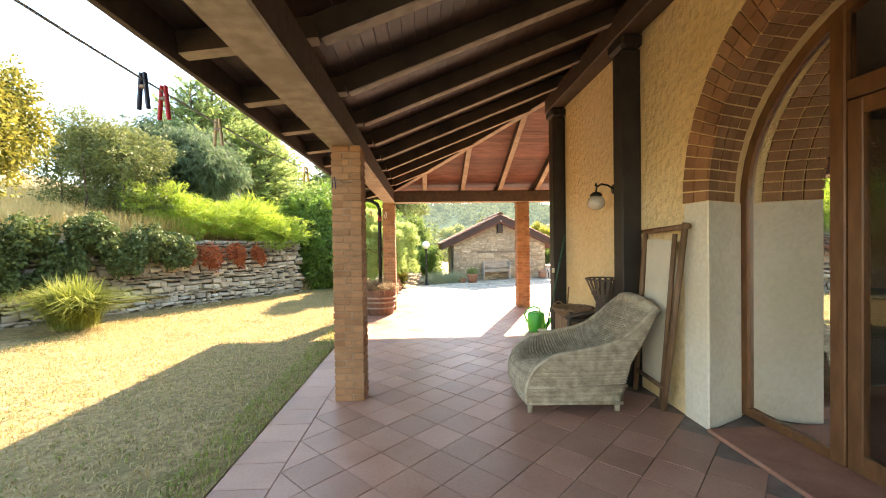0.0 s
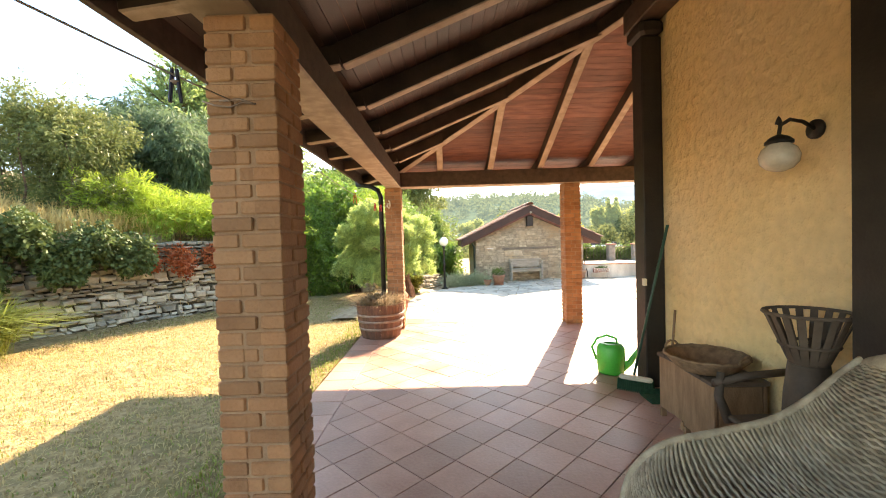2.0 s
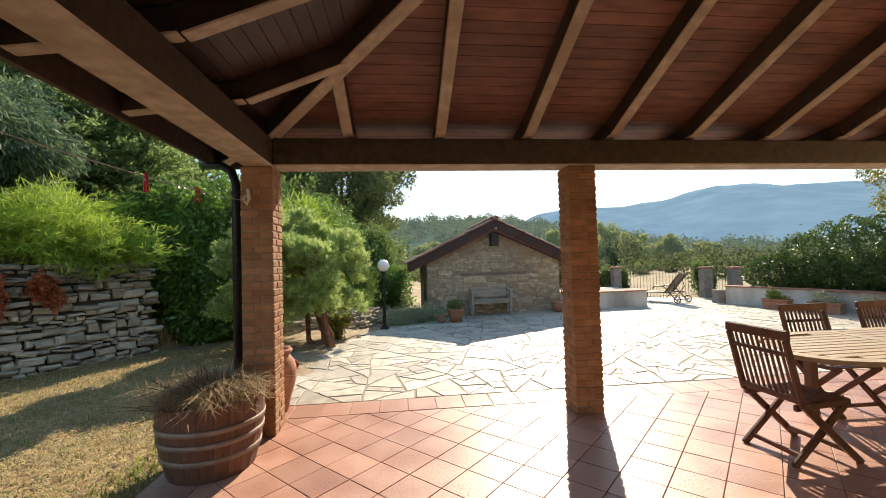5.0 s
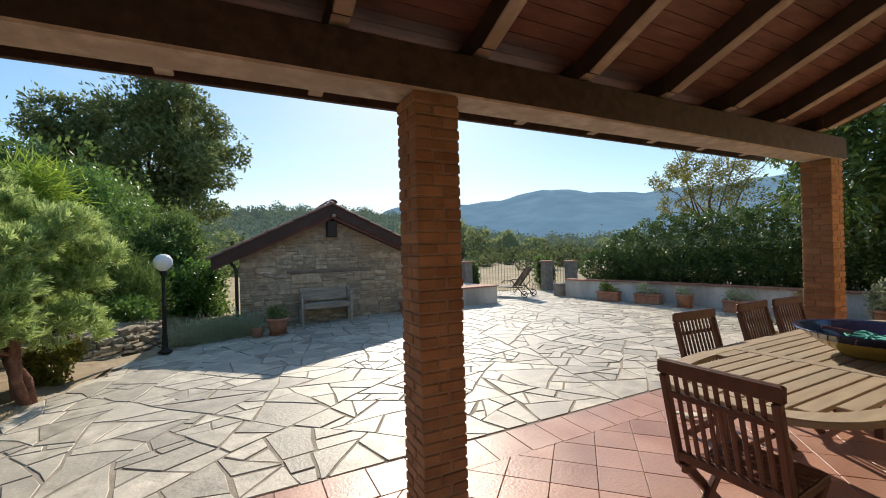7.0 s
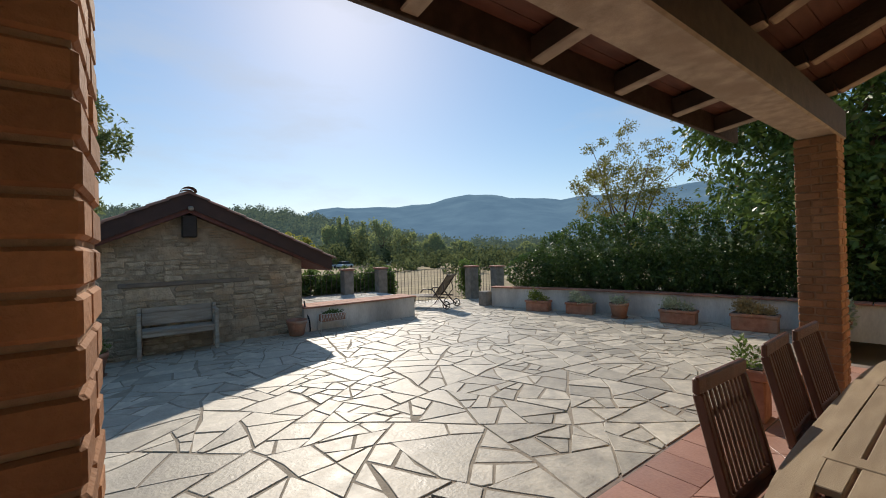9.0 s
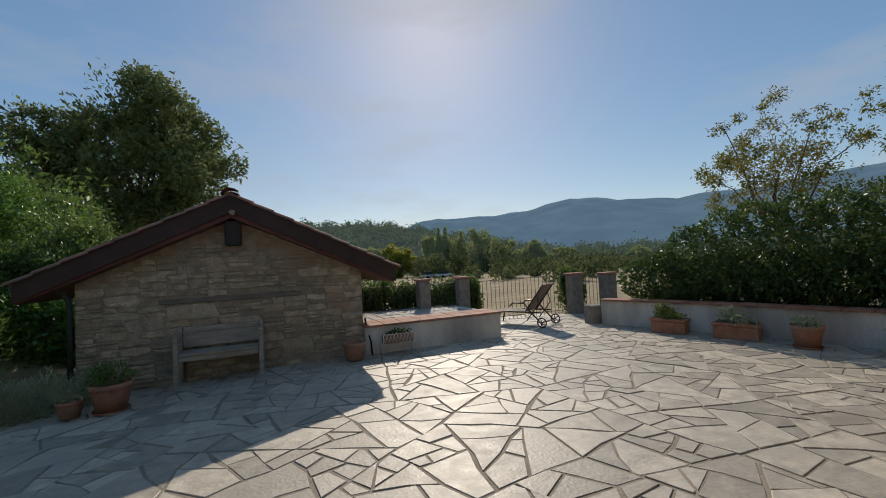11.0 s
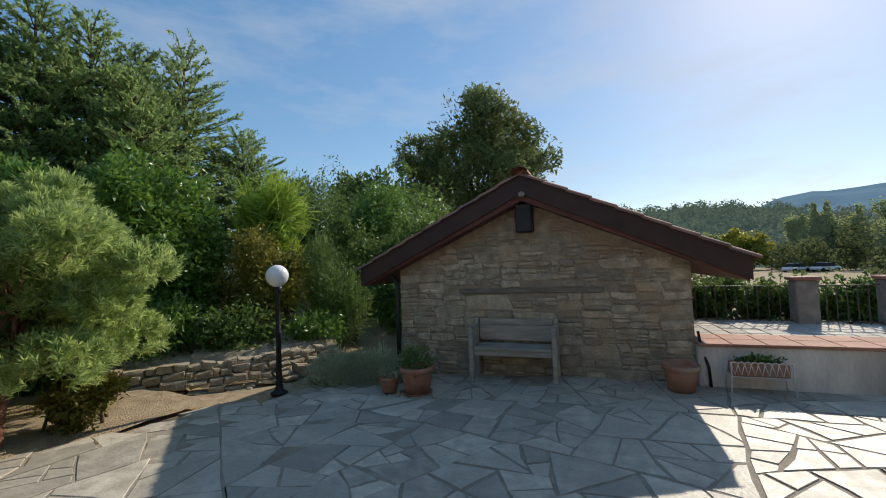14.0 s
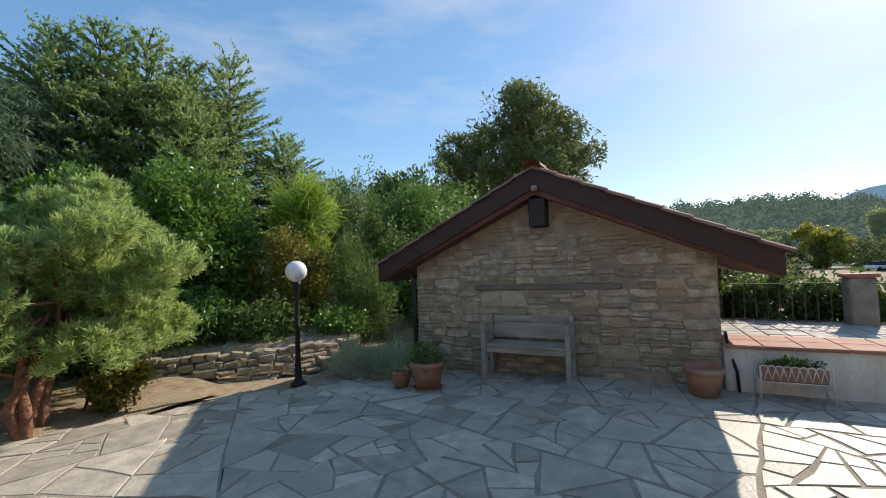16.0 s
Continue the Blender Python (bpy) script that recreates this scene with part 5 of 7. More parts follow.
crate(1.92, 5.02, 0.36, 0.34, 0.53, 4)
crate(1.90, 4.62, 0.38, 0.40, 0.53, -3)
bk = thing("round_basket", "wide shallow round wicker basket lying on the stools", "basket", at=pose(1.835, 4.70, 0.531, 0, 0, 25) @ Matrix.Diagonal((0.70, 0.70, 0.72, 1)))
wv = MB()
for k in range(11):
    f = k / 10
    r = 0.24 + 0.13 * f ** 0.8
    part("strand", MB().tube([(r * math.cos(a * 0.1309) + 0.004 * math.cos(a * math.pi), r * math.sin(a * 0.1309), 0.014 + 0.13 * f) for a in range(49)], 0.0085, 5, False), M_DARKWICKER, bk, "", True)
wv.lathe([(0, 0.004), (0.24, 0.006), (0.30, 0.06), (0.365, 0.14), (0.355, 0.14), (0.29, 0.065), (0.23, 0.014), (0, 0.012)], 40)
part("bowl", wv, M_DARKWICKER, bk, "", True)
part("rim", MB().tube([(0.375 * math.cos(a * 0.1309), 0.375 * math.sin(a * 0.1309), 0.15 + 0.004 * math.sin(a * 2.0)) for a in range(49)], 0.016, 7, False), M_DARKWICKER, bk, "pale braided rim", True)
for s in (1, -1):
    part("handle", MB().tube([(0.10 * math.cos(q) * 1.0, s * (0.375 + 0.01 * math.sin(q)), 0.15 + 0.065 * math.sin(q)) for q in [math.pi * i / 8 for i in range(9)]], 0.012, 7), M_DARKWICKER, bk, "", True)
tb = thing("tall_basket", "dark flared basket of wooden strips with open gaps", "basket", at=pose(1.915, 3.96, 0.80))
NSTRIP = 18
for k in range(NSTRIP):
    a = 2 * math.pi * k / NSTRIP
    c, q = math.cos(a), math.sin(a)
    part("strip", MB().bar((0.085 * c, 0.085 * q, 0.01), (0.19 * c, 0.19 * q, 0.27), 0.034, 0.006, 0.001, (c, q, 0)), M_CRATETOP, tb)
part("floor", MB().lathe([(0, 0.0), (0.085, 0.0), (0.09, 0.012), (0, 0.012)], 20), M_CRATETOP, tb, "", True)
for rr, zz in ((0.125, 0.105), (0.195, 0.275)):
    part("hoop", MB().tube([(rr * math.cos(a * 0.19635), rr * math.sin(a * 0.19635), zz) for a in range(33)], 0.010, 6, False), M_CRATETOP, tb, "", True)
sc = thing("small_chair", "rustic low chair of dark boards and peeled branches", "chair", at=pose(1.815, 3.99, 0, 0, 0, 0))
M_PEELED = surface("peeled_branch", (0.26, 0.195, 0.12), (0.40, 0.31, 0.20), 9, 0.8, 0.5, 50, stretch=(4, 4, 1))
part("seat", MB().box(-0.19, 0.2, -0.17, 0.19, 0.40, 0.435, 0.01), M_CRATETOP, sc)
for sx, sy in ((-0.15, 0.15), (-0.13, -0.14), (0.15, 0.16), (0.15, -0.14)):
    part("leg", MB().tube([(sx * 0.7, sy * 0.6, 0.40), (sx * 1.1, sy * 1.1, 0.22), (sx * 1.45, sy * 1.6, 0.0)], [0.032, 0.027, 0.03], 9), M_PEELED, sc, "pale peeled branch leg", True)
part("arm", MB().tube([(-0.17, 0.20, 0.38), (-0.2, 0.25, 0.52), (-0.17, 0.27, 0.66)], [0.03, 0.026, 0.022], 8), M_CRATETOP, sc, "", True)
part("arm", MB().tube([(-0.22, 0.26, 0.60), (0.0, 0.27, 0.635), (0.22, 0.24, 0.66)], 0.024, 8), M_CRATETOP, sc, "", True)
part("stretcher", MB().tube([(-0.24, 0.22, 0.24), (0.2, 0.22, 0.22)], 0.018, 8), M_CRATETOP, sc, "", True)
part("round_back", MB().tube([(0.06, -0.03, 0.436), (0.10, -0.03, 0.62), (0.10, -0.03, 0.799)], [0.09, 0.11, 0.09], 18), M_CRATETOP, sc, "round dark wooden block", True)

# ---- broom, dustpan, watering can ----
M_GREENPLASTIC = surface("bright_green_plastic", (0.03, 0.42, 0.05), (0.04, 0.50, 0.07), 4, 0.35, 0.05, 60, spec=0.5)
M_DARKGREEN = surface("dark_green_bristle", (0.01, 0.05, 0.025), (0.02, 0.09, 0.045), 30, 0.8, 0.6, 150)
M_STICKGREEN = surface("green_stick", (0.02, 0.07, 0.05), (0.03, 0.10, 0.07), 8, 0.4, 0.05, 60)
broom = thing("broom", "green-handled broom leaning on the post", "broom")
part("handle", MB().tube([(1.80, 5.74, 0.14), (2.02, 5.50, 1.60)], 0.013, 8), M_STICKGREEN, broom, "", True)
part("head", MB().bar((1.68, 5.80, 0.115), (1.92, 5.62, 0.115), 0.07, 0.04, 0.012), M_CANVAS, broom, "cream plastic broom head")
br = MB()
for i in range(16):
    for j in range(5):
        x, y = 1.68 + 0.24 * i / 15, 5.80 - 0.18 * i / 15
        o = (j - 2) * 0.018
        br.tube([(x + o * 0.6, y + o * 0.8, 0.1), (x + o * 1.2, y + o * 1.6, 0.0)], 0.007, 4)
part("bristles", br, M_DARKGREEN, broom, "dark green bristles")
part("strap", MB().box(1.89, 1.925, 5.70, 5.735, 1.02, 1.09, 0.004), M_CANVAS, broom, "cream clip on the post")
dpn = thing("dustpan", "dark green dustpan with long handle by the post", "dustpan")
part("pan", MB().box(1.78, 2.0, 5.36, 5.58, 0.0, 0.012, 0.003).box(1.985, 2.0, 5.36, 5.58, 0.012, 0.09).box(1.78, 1.984, 5.36, 5.37, 0.012, 0.06).box(1.78, 1.984, 5.57, 5.58, 0.012, 0.06), M_DARKGREEN, dpn)
part("handle", MB().tube([(1.99, 5.47, 0.05), (2.06, 5.47, 0.82)], 0.011, 8), M_CRATE, dpn, "brown stick handle", True)
can = thing("watering_can", "bright green plastic watering can on the tiles", "watering can", at=pose(1.77, 6.22, 0, 0, 0, -25) @ Matrix.Scale(1.14, 4))
part("body", MB().lathe([(0, 0), (0.105, 0), (0.115, 0.02), (0.125, 0.14), (0.12, 0.25), (0.10, 0.285), (0.06, 0.295), (0.06, 0.28), (0.09, 0.27), (0.0, 0.26)], 24, (0, 0, 0), 1.05, 0.85), M_GREENPLASTIC, can, "", True)
part("spout", MB().tube([(0.10, 0, 0.06), (0.17, 0, 0.12), (0.24, 0, 0.24), (0.27, 0, 0.27)], [0.04, 0.03, 0.02, 0.03], 10), M_GREENPLASTIC, can, "", True)
part("handle", MB().tube([(0.06, 0, 0.28), (0.05, 0, 0.34), (-0.03, 0, 0.365), (-0.12, 0, 0.33), (-0.17, 0, 0.24), (-0.13, 0, 0.12)], 0.013, 8), M_GREENPLASTIC, can, "", True)

# ---- barrel planter and jar ----
bar = thing("barrel_planter", "half wine barrel planter with dried plants", "planter", at=pose(-1.09, 8.32, 0) @ Matrix.Scale(1.07, 4))
NS = 22
for k in range(NS):
    a0, a1 = 2 * math.pi * k / NS, 2 * math.pi * (k + 0.97) / NS
    st = MB()
    prof = [(0.285, 0.0), (0.325, 0.16), (0.345, 0.32), (0.352, 0.50)]
    vs = []
    for r, z in prof:
        vs += [(r * math.cos(a0), r * math.sin(a0), z), (r * math.cos(a1), r * math.sin(a1), z)]
    for r, z in prof:
        vs += [((r - 0.028) * math.cos(a0), (r - 0.028) * math.sin(a0), z), ((r - 0.028) * math.cos(a1), (r - 0.028) * math.sin(a1), z)]
    fs = []
    for i in range(3):
        fs += [(2 * i, 2 * i + 1, 2 * i + 3, 2 * i + 2), (8 + 2 * i, 10 + 2 * i, 11 + 2 * i, 9 + 2 * i), (2 * i, 2 * i + 2, 10 + 2 * i, 8 + 2 * i), (2 * i + 1, 9 + 2 * i, 11 + 2 * i, 3 + 2 * i)]
    fs += [(6, 7, 15, 14), (0, 8, 9, 1)]
    part("stave", st.add(vs, fs), M_BARREL, bar)
for z, r in ((0.13, 0.322), (0.24, 0.340), (0.33, 0.349)):
    part("hoop", MB().lathe([(r, z), (r + 0.004, z), (r + 0.006, z + 0.035), (r, z + 0.035)], 40), M_HOOP, bar, "flat weathered metal hoop", True)
part("soil", MB().lathe([(0.32, 0.40), (0.2, 0.43), (0, 0.44)], 24), M_SOIL, bar, "", True)
dg = np.random.default_rng(8)
dp_pts = dg.normal(size=(2600, 3)) * (0.15, 0.15, 0.03) + np.array([-1.09, 8.32, 0.49])
blades("dried_plant", "dead straw-coloured plants heaped in the barrel", "plant", dp_pts, 0.20, 0.007, L_DRY, 9, 1.7)
twigs = MB()
for _ in range(130):
    a, b_ = dg.uniform(0, 6.283), dg.uniform(0.05, 0.30)
    p0 = Vector((-1.09 + b_ * math.cos(a), 8.32 + b_ * math.sin(a), 0.46))
    d0 = Vector(dg.normal(size=3)) * 0.16
    d0.z = abs(d0.z) * 0.9 + 0.03
    twigs.tube([p0, p0 + d0 * 0.6 + Vector((0, 0, 0.03)), p0 + d0 * 1.2], [0.004, 0.003, 0.002], 4)
whole("twig_tangle", twigs, M_BARK, "tangle of thin brown dead twigs in the barrel", "twigs", kind="stuff")
dg_pts = dg.normal(size=(140, 3)) * (0.12, 0.14, 0.0) + np.array([-1.1, 8.38, 0.46])
blades("green_sprig", "few dull green sprigs in the barrel", "plant", dg_pts, 0.22, 0.012, L_GREY, 10, 1.3)
jar = thing("terracotta_jar", "bulbous terracotta oil jar behind the corner pillar", "jar", at=pose(-0.93, 9.40, 0))
part("body", MB().lathe([(0, 0), (0.11, 0), (0.12, 0.02), (0.14, 0.12), (0.19, 0.30), (0.205, 0.42), (0.185, 0.52), (0.14, 0.58), (0.125, 0.60)], 32), M_POT, jar, "", True)
part("rim", MB().lathe([(0.125, 0.60), (0.155, 0.61), (0.165, 0.635), (0.15, 0.655), (0.125, 0.65), (0.115, 0.6), (0.12, 0.5), (0, 0.45)], 32), M_POT, jar, "", True)
for s in (0.6, 3.4):
    part("lug", MB().tube([(0.19 * math.cos(s), 0.19 * math.sin(s), 0.5), (0.235 * math.cos(s), 0.235 * math.sin(s), 0.46), (0.205 * math.cos(s), 0.205 * math.sin(s), 0.40)], 0.018, 7), M_POT, jar, "", True)

# ---- dining table ----
table = thing("dining_table", "long oval slatted teak garden table", "table", at=pose(5.09, 7.93, 0))
TL, TW = 1.78, 0.60


rimt = MB()
NR = 72
ring = []
for k in range(NR):
    a = 2 * math.pi * k / NR
    c, s = math.cos(a), math.sin(a)
    ring.append((TL * math.copysign(abs(c) ** 0.55, c), TW * math.copysign(abs(s) ** 0.62, s)))
for (z, o) in ((0.715, 0.004), (0.72, 0.0), (0.745, 0.0), (0.75, 0.004)):
    for x, y in ring:
        f = 1 - o / math.hypot(x, y)
        rimt.v.append((x * f, y * f, z))
for i in range(3):
    for k in range(NR):
        q = (k + 1) % NR
        rimt.f.append((i * NR + k, i * NR + q, (i + 1) * NR + q, (i + 1) * NR + k))
o = len(rimt.v)
for x, y in ring:
    rimt.v.append((x * (1 - 0.10 / TL), y * (1 - 0.10 / TW), 0.75))
for x, y in ring:
    rimt.v.append((x * (1 - 0.10 / TL), y * (1 - 0.10 / TW), 0.715))
for k in range(NR):
    q = (k + 1) % NR
    rimt.f += [(3 * NR + k, 3 * NR + q, o + q, o + k), (o + k, o + q, o + NR + q, o + NR + k), (o + NR + k, o + NR + q, q, k)]
part("rim", rimt, M_TEAK, table)


def ring_half(x):
    return (TW - 0.10) * max(0.0, 1 - min(1, abs(x) / (TL - 0.10)) ** (1 / 0.55 * 2)) ** 0.31


SW = 0.088
cuts = [-TL + 0.1, -0.62, 0.62, TL - 0.1]
for j in range(11):
    y = -0.50 + j * 0.0915
    for a, b in zip(cuts[:-1], cuts[1:]):
        xs = np.linspace(a, b, 60)
        ok = [x for x in xs if ring_half(x) >= max(abs(y), abs(y + SW - 0.009)) - 0.012]
        if len(ok) < 4:
            continue
        part("slat", MB().box(ok[0] + 0.004, ok[-1] - 0.004, y, y + SW - 0.009, 0.722, 0.748, 0.003), M_TEAK, table)
for x in (-0.62, 0.62):
    part("batten", MB().box(x - 0.045, x + 0.045, -0.51, 0.51, 0.7255, 0.7525, 0.004), M_TEAK, table)
for x in (-0.95, 0.95):
    for y in (-0.42, 0.42):
        part("leg", MB().box(x - 0.035, x + 0.035, y - 0.035, y + 0.035, 0, 0.7), M_TEAKDARK, table)
part("apron", MB().box(-1.3, 1.3, -0.46, -0.43, 0.62, 0.714).box(-1.3, 1.3, 0.43, 0.46, 0.62, 0.714), M_TEAKDARK, table)


def folding_chair():
    t = thing("folding_chair", "slatted dark teak folding chair at the table", "chair", "dining chairs")
    part("top_rail", MB().bar((-0.315, -0.265, 0.935), (-0.315, 0.265, 0.935), 0.03, 0.075, 0.008), M_TEAKDARK, t)
    part("upper_rail", MB().bar((-0.30, -0.225, 0.80), (-0.30, 0.225, 0.80), 0.018, 0.03, 0.004), M_TEAKDARK, t)
    part("lower_rail", MB().bar((-0.215, -0.23, 0.47), (-0.215, 0.23, 0.47), 0.03, 0.05, 0.006), M_TEAKDARK, t)
    slat = MB().bar((-0.21, 0, 0.49), (-0.31, 0, 0.90), 0.022, 0.012, 0.003, (1, 0, 0.2)).data("back_slat", M_TEAKDARK)
    for k in range(9):
        part("back_slat", slat, M_TEAKDARK, t).location = (0, -0.18 + k * 0.045, 0)
    for s in (-1, 1):
        part("stile", MB().bar((-0.315, s * 0.235, 0.90), (-0.20, s * 0.235, 0.42), 0.032, 0.045, 0.006, (1, 0, 0)).bar((-0.20, s * 0.235, 0.44), (0.26, s * 0.235, 0.0), 0.032, 0.05, 0.006, (1, 0, 0)), M_TEAKDARK, t)
        part("leg", MB().bar((0.20, s * 0.20, 0.42), (-0.26, s * 0.20, 0.0), 0.03, 0.05, 0.006, (1, 0, 0)), M_TEAKDARK, t)
        part("seat_rail", MB().bar((-0.23, s * 0.20, 0.41), (0.23, s * 0.20, 0.43), 0.03, 0.045, 0.006), M_TEAKDARK, t)
    for k in range(9):
        part("seat_slat", MB().bar((-0.19 + k * 0.05, -0.20, 0.445), (-0.19 + k * 0.05, 0.20, 0.445), 0.036, 0.014, 0.003), M_TEAKDARK, t)
    part("stretcher", MB().bar((-0.19, -0.2, 0.065), (-0.19, 0.2, 0.065), 0.02, 0.035, 0.004), M_TEAKDARK, t)
    part("stretcher", MB().bar((0.17, -0.235, 0.085), (0.17, 0.235, 0.085), 0.02, 0.035, 0.004), M_TEAKDARK, t)
    return t


ch = folding_chair()
ch.matrix_basis = pose(3.38, 7.80, 0, 0, 0, 2)
for x, y, rz in ((4.58, 8.50, -92), (5.52, 8.52, -88), (6.10, 8.50, -91), (7.22, 8.05, 180)):
    copy_thing(ch, pose(x, y, 0, 0, 0, rz))

# ---- bowl on the table ----
M_BOWLIN = surface("blue_glaze", (0.01, 0.015, 0.05), (0.02, 0.03, 0.09), 8, 0.12, 0.05, 50, spec=0.6)
M_BOWLOUT = surface("yellow_glaze", (0.30, 0.22, 0.035), (0.40, 0.30, 0.06), 8, 0.2, 0.05, 50, spec=0.6)
bowl = thing("fruit_bowl", "wide glazed ceramic bowl, blue inside and yellow below", "bowl", at=pose(4.97, 7.85, 0.753) @ Matrix.Scale(1.1, 4))
part("outside", MB().lathe([(0, 0), (0.15, 0), (0.16, 0.015), (0.24, 0.06), (0.30, 0.105)], 40), M_BOWLOUT, bowl, "yellow glazed underside", True)
part("inside", MB().lathe([(0.30, 0.105), (0.355, 0.15), (0.375, 0.155), (0.372, 0.163), (0.35, 0.158), (0.27, 0.10), (0.15, 0.04), (0, 0.03)], 40), M_BOWLIN, bowl, "dark blue glazed inside and rim", True)
M_TEAL = surface("teal_cord", (0.02, 0.28, 0.24), (0.04, 0.38, 0.32), 9, 0.6, 0.1, 60)
M_REDP = surface("red_plastic", (0.45, 0.02, 0.02), (0.55, 0.04, 0.03), 9, 0.4, 0.05, 60)
cg = np.random.default_rng(12)
cd = MB()
for q in range(5):
    c = cg.uniform(-0.09, 0.09, 2)
    cd.tube([(4.97 + c[0] + 0.07 * math.cos(k * 0.6 + q), 7.85 + c[1] + 0.06 * math.sin(k * 0.9 + q), 0.875 + 0.015 * math.sin(k * 1.3 + q)) for k in range(16)], 0.006, 6)
whole("cord_tangle", cd, M_TEAL, "tangle of teal cord lying in the bowl", "cord", smooth=True)
whole("booklet", MB().box(-0.11, 0.11, -0.075, 0.075, 0, 0.006, 0.002, pose(4.80, 7.98, 0.925, 8, 14, 20)), surface("pinkish_paper", (0.35, 0.12, 0.10), (0.45, 0.18, 0.15), 6, 0.5, 0.05, 50), "reddish booklet resting on the bowl's rim", "booklet")
whole("red_pen", MB().tube([(5.02, 7.70, 0.905), (5.17, 7.78, 0.915)], 0.012, 8), M_REDP, "red plastic lighter in the bowl", "lighter", smooth=True)
cl = MB()
for i in range(9):
    for j in range(5):
        cl.v.append((4.62 + 0.035 * i * 0.9, 8.98 - 0.03 * i + 0.03 * (j - 2), 0.012 + 0.03 * abs(math.sin(i * 0.9 + j * 1.1))))
for i in range(8):
    for j in range(4):
        a = i * 5 + j
        cl.f.append((a, a + 1, a + 6, a + 5))
clo = whole("cloth_strip", cl, M_CANVAS, "crumpled cream cloth lying on the tiles", "cloth", smooth=True)
clo.modifiers.new("thick", "SOLIDIFY").thickness = 0.008

# ---- clothesline ----
M_CORD = surface("grey_cord", (0.30, 0.30, 0.30), (0.42, 0.42, 0.41), 20, 0.7, 0.1, 90)
SPANS = {"far": ((-0.98, 8.75, 2.12), (-0.88, 3.69, 2.09), 0.10), "near": ((-0.86, 3.38, 2.10), (-0.90, -1.24, 2.12), 0.14)}


def line_point(span, f):
    """A point f of the way along a slack span of the clothesline."""
    a, b, sag = SPANS[span]
    return Vector(a).lerp(Vector(b), f) - Vector((0, 0, sag * 4 * f * (1 - f)))


for span in SPANS:
    whole("clothesline", MB().tube([line_point(span, k / 16) for k in range(17)], 0.003, 6), M_CORD, "thin grey clothesline strung between the brick pillars", "clothesline", "clothesline spans", smooth=True)
PEG = {"navy": (0.02, 0.03, 0.06), "red": (0.5, 0.02, 0.03), "yellow": (0.55, 0.36, 0.05), "orange": (0.5, 0.12, 0.03), "tan": (0.42, 0.33, 0.20)}
for span, y, c in (("near", 0.72, "navy"), ("near", 0.81, "red"), ("near", 1.13, "tan"), ("near", 2.26, "yellow"), ("near", 3.06, "navy"), ("far", 7.85, "red"), ("far", 7.27, "red"), ("far", 5.9, "orange")):
    a, b, _ = SPANS[span]
    p = line_point(span, (y - a[1]) / (b[1] - a[1]))
    pg = thing("clothes_peg", "%s plastic clothes peg on the line" % c, "peg", "clothes pegs", at=pose(p.x, p.y, p.z, 0, 0, random.uniform(-40, 40)))
    mt = surface("peg_" + c, tuple(v * 0.9 for v in PEG[c]), tuple(min(1, v * 1.1) for v in PEG[c]), 9, 0.5, 0.05, 60)
    for s in (-1, 1):
        part("leg", MB().bar((s * 0.006, 0, 0.02), (s * 0.016, 0, -0.085), 0.012, 0.009, 0.002), mt, pg)
    part("spring", MB().tube([(-0.012, 0, -0.02), (0.012, 0, -0.02)], 0.007, 8), M_HOOP, pg, "metal spring", True)
whole("line_hook", MB().tube([(-0.96, 8.745, 2.22), (-0.94, 8.71, 2.2), (-0.93, 8.70, 2.13), (-0.95, 8.70, 2.08), (-0.98, 8.71, 2.13), (-0.97, 8.745, 2.17)], 0.014, 8), M_CANVAS, "knotted end of the clothesline on the pillar", "knot", smooth=True)
whole("wire_loop", MB().tube([(-0.97, 3.39, 2.10), (-0.92, 3.382, 2.08), (-0.86, 3.38, 2.07), (-0.81, 3.385, 2.09), (-0.76, 3.385, 2.08), (-0.82, 3.38, 2.10), (-0.90, 3.38, 2.095)], 0.004, 5), M_HOOP, "thin wire twisted round the pillar", "wire", smooth=True)

# ---- lamp post ----
lz = patio_z(-0.03, 15.05)
lampost = thing("street_lamp", "black garden lamp post with a white globe", "lamp post", at=pose(-0.03, 15.06, lz))
part("base", MB().lathe([(0, 0), (0.11, 0), (0.11, 0.02), (0.06, 0.05), (0.045, 0.09), (0.04, 0.30), (0.032, 0.33)], 16), M_IRON, lampost, "", True)
part("pole", MB().lathe([(0.035, 0.32), (0.032, 0.75), (0.042, 0.77), (0.042, 0.80), (0.03, 0.82), (0.028, 1.30), (0.05, 1.34), (0.06, 1.40), (0.0, 1.41)], 16), M_IRON, lampost, "", True)
part("globe", MB().lathe([(0.05, 1.40)] + [(0.145 * math.sin(math.pi * (0.12 + 0.88 * k / 14)), 1.545 - 0.145 * math.cos(math.pi * (0.12 + 0.88 * k / 14))) for k in range(15)], 28), M_GLOBE, lampost, "white opal globe", True)

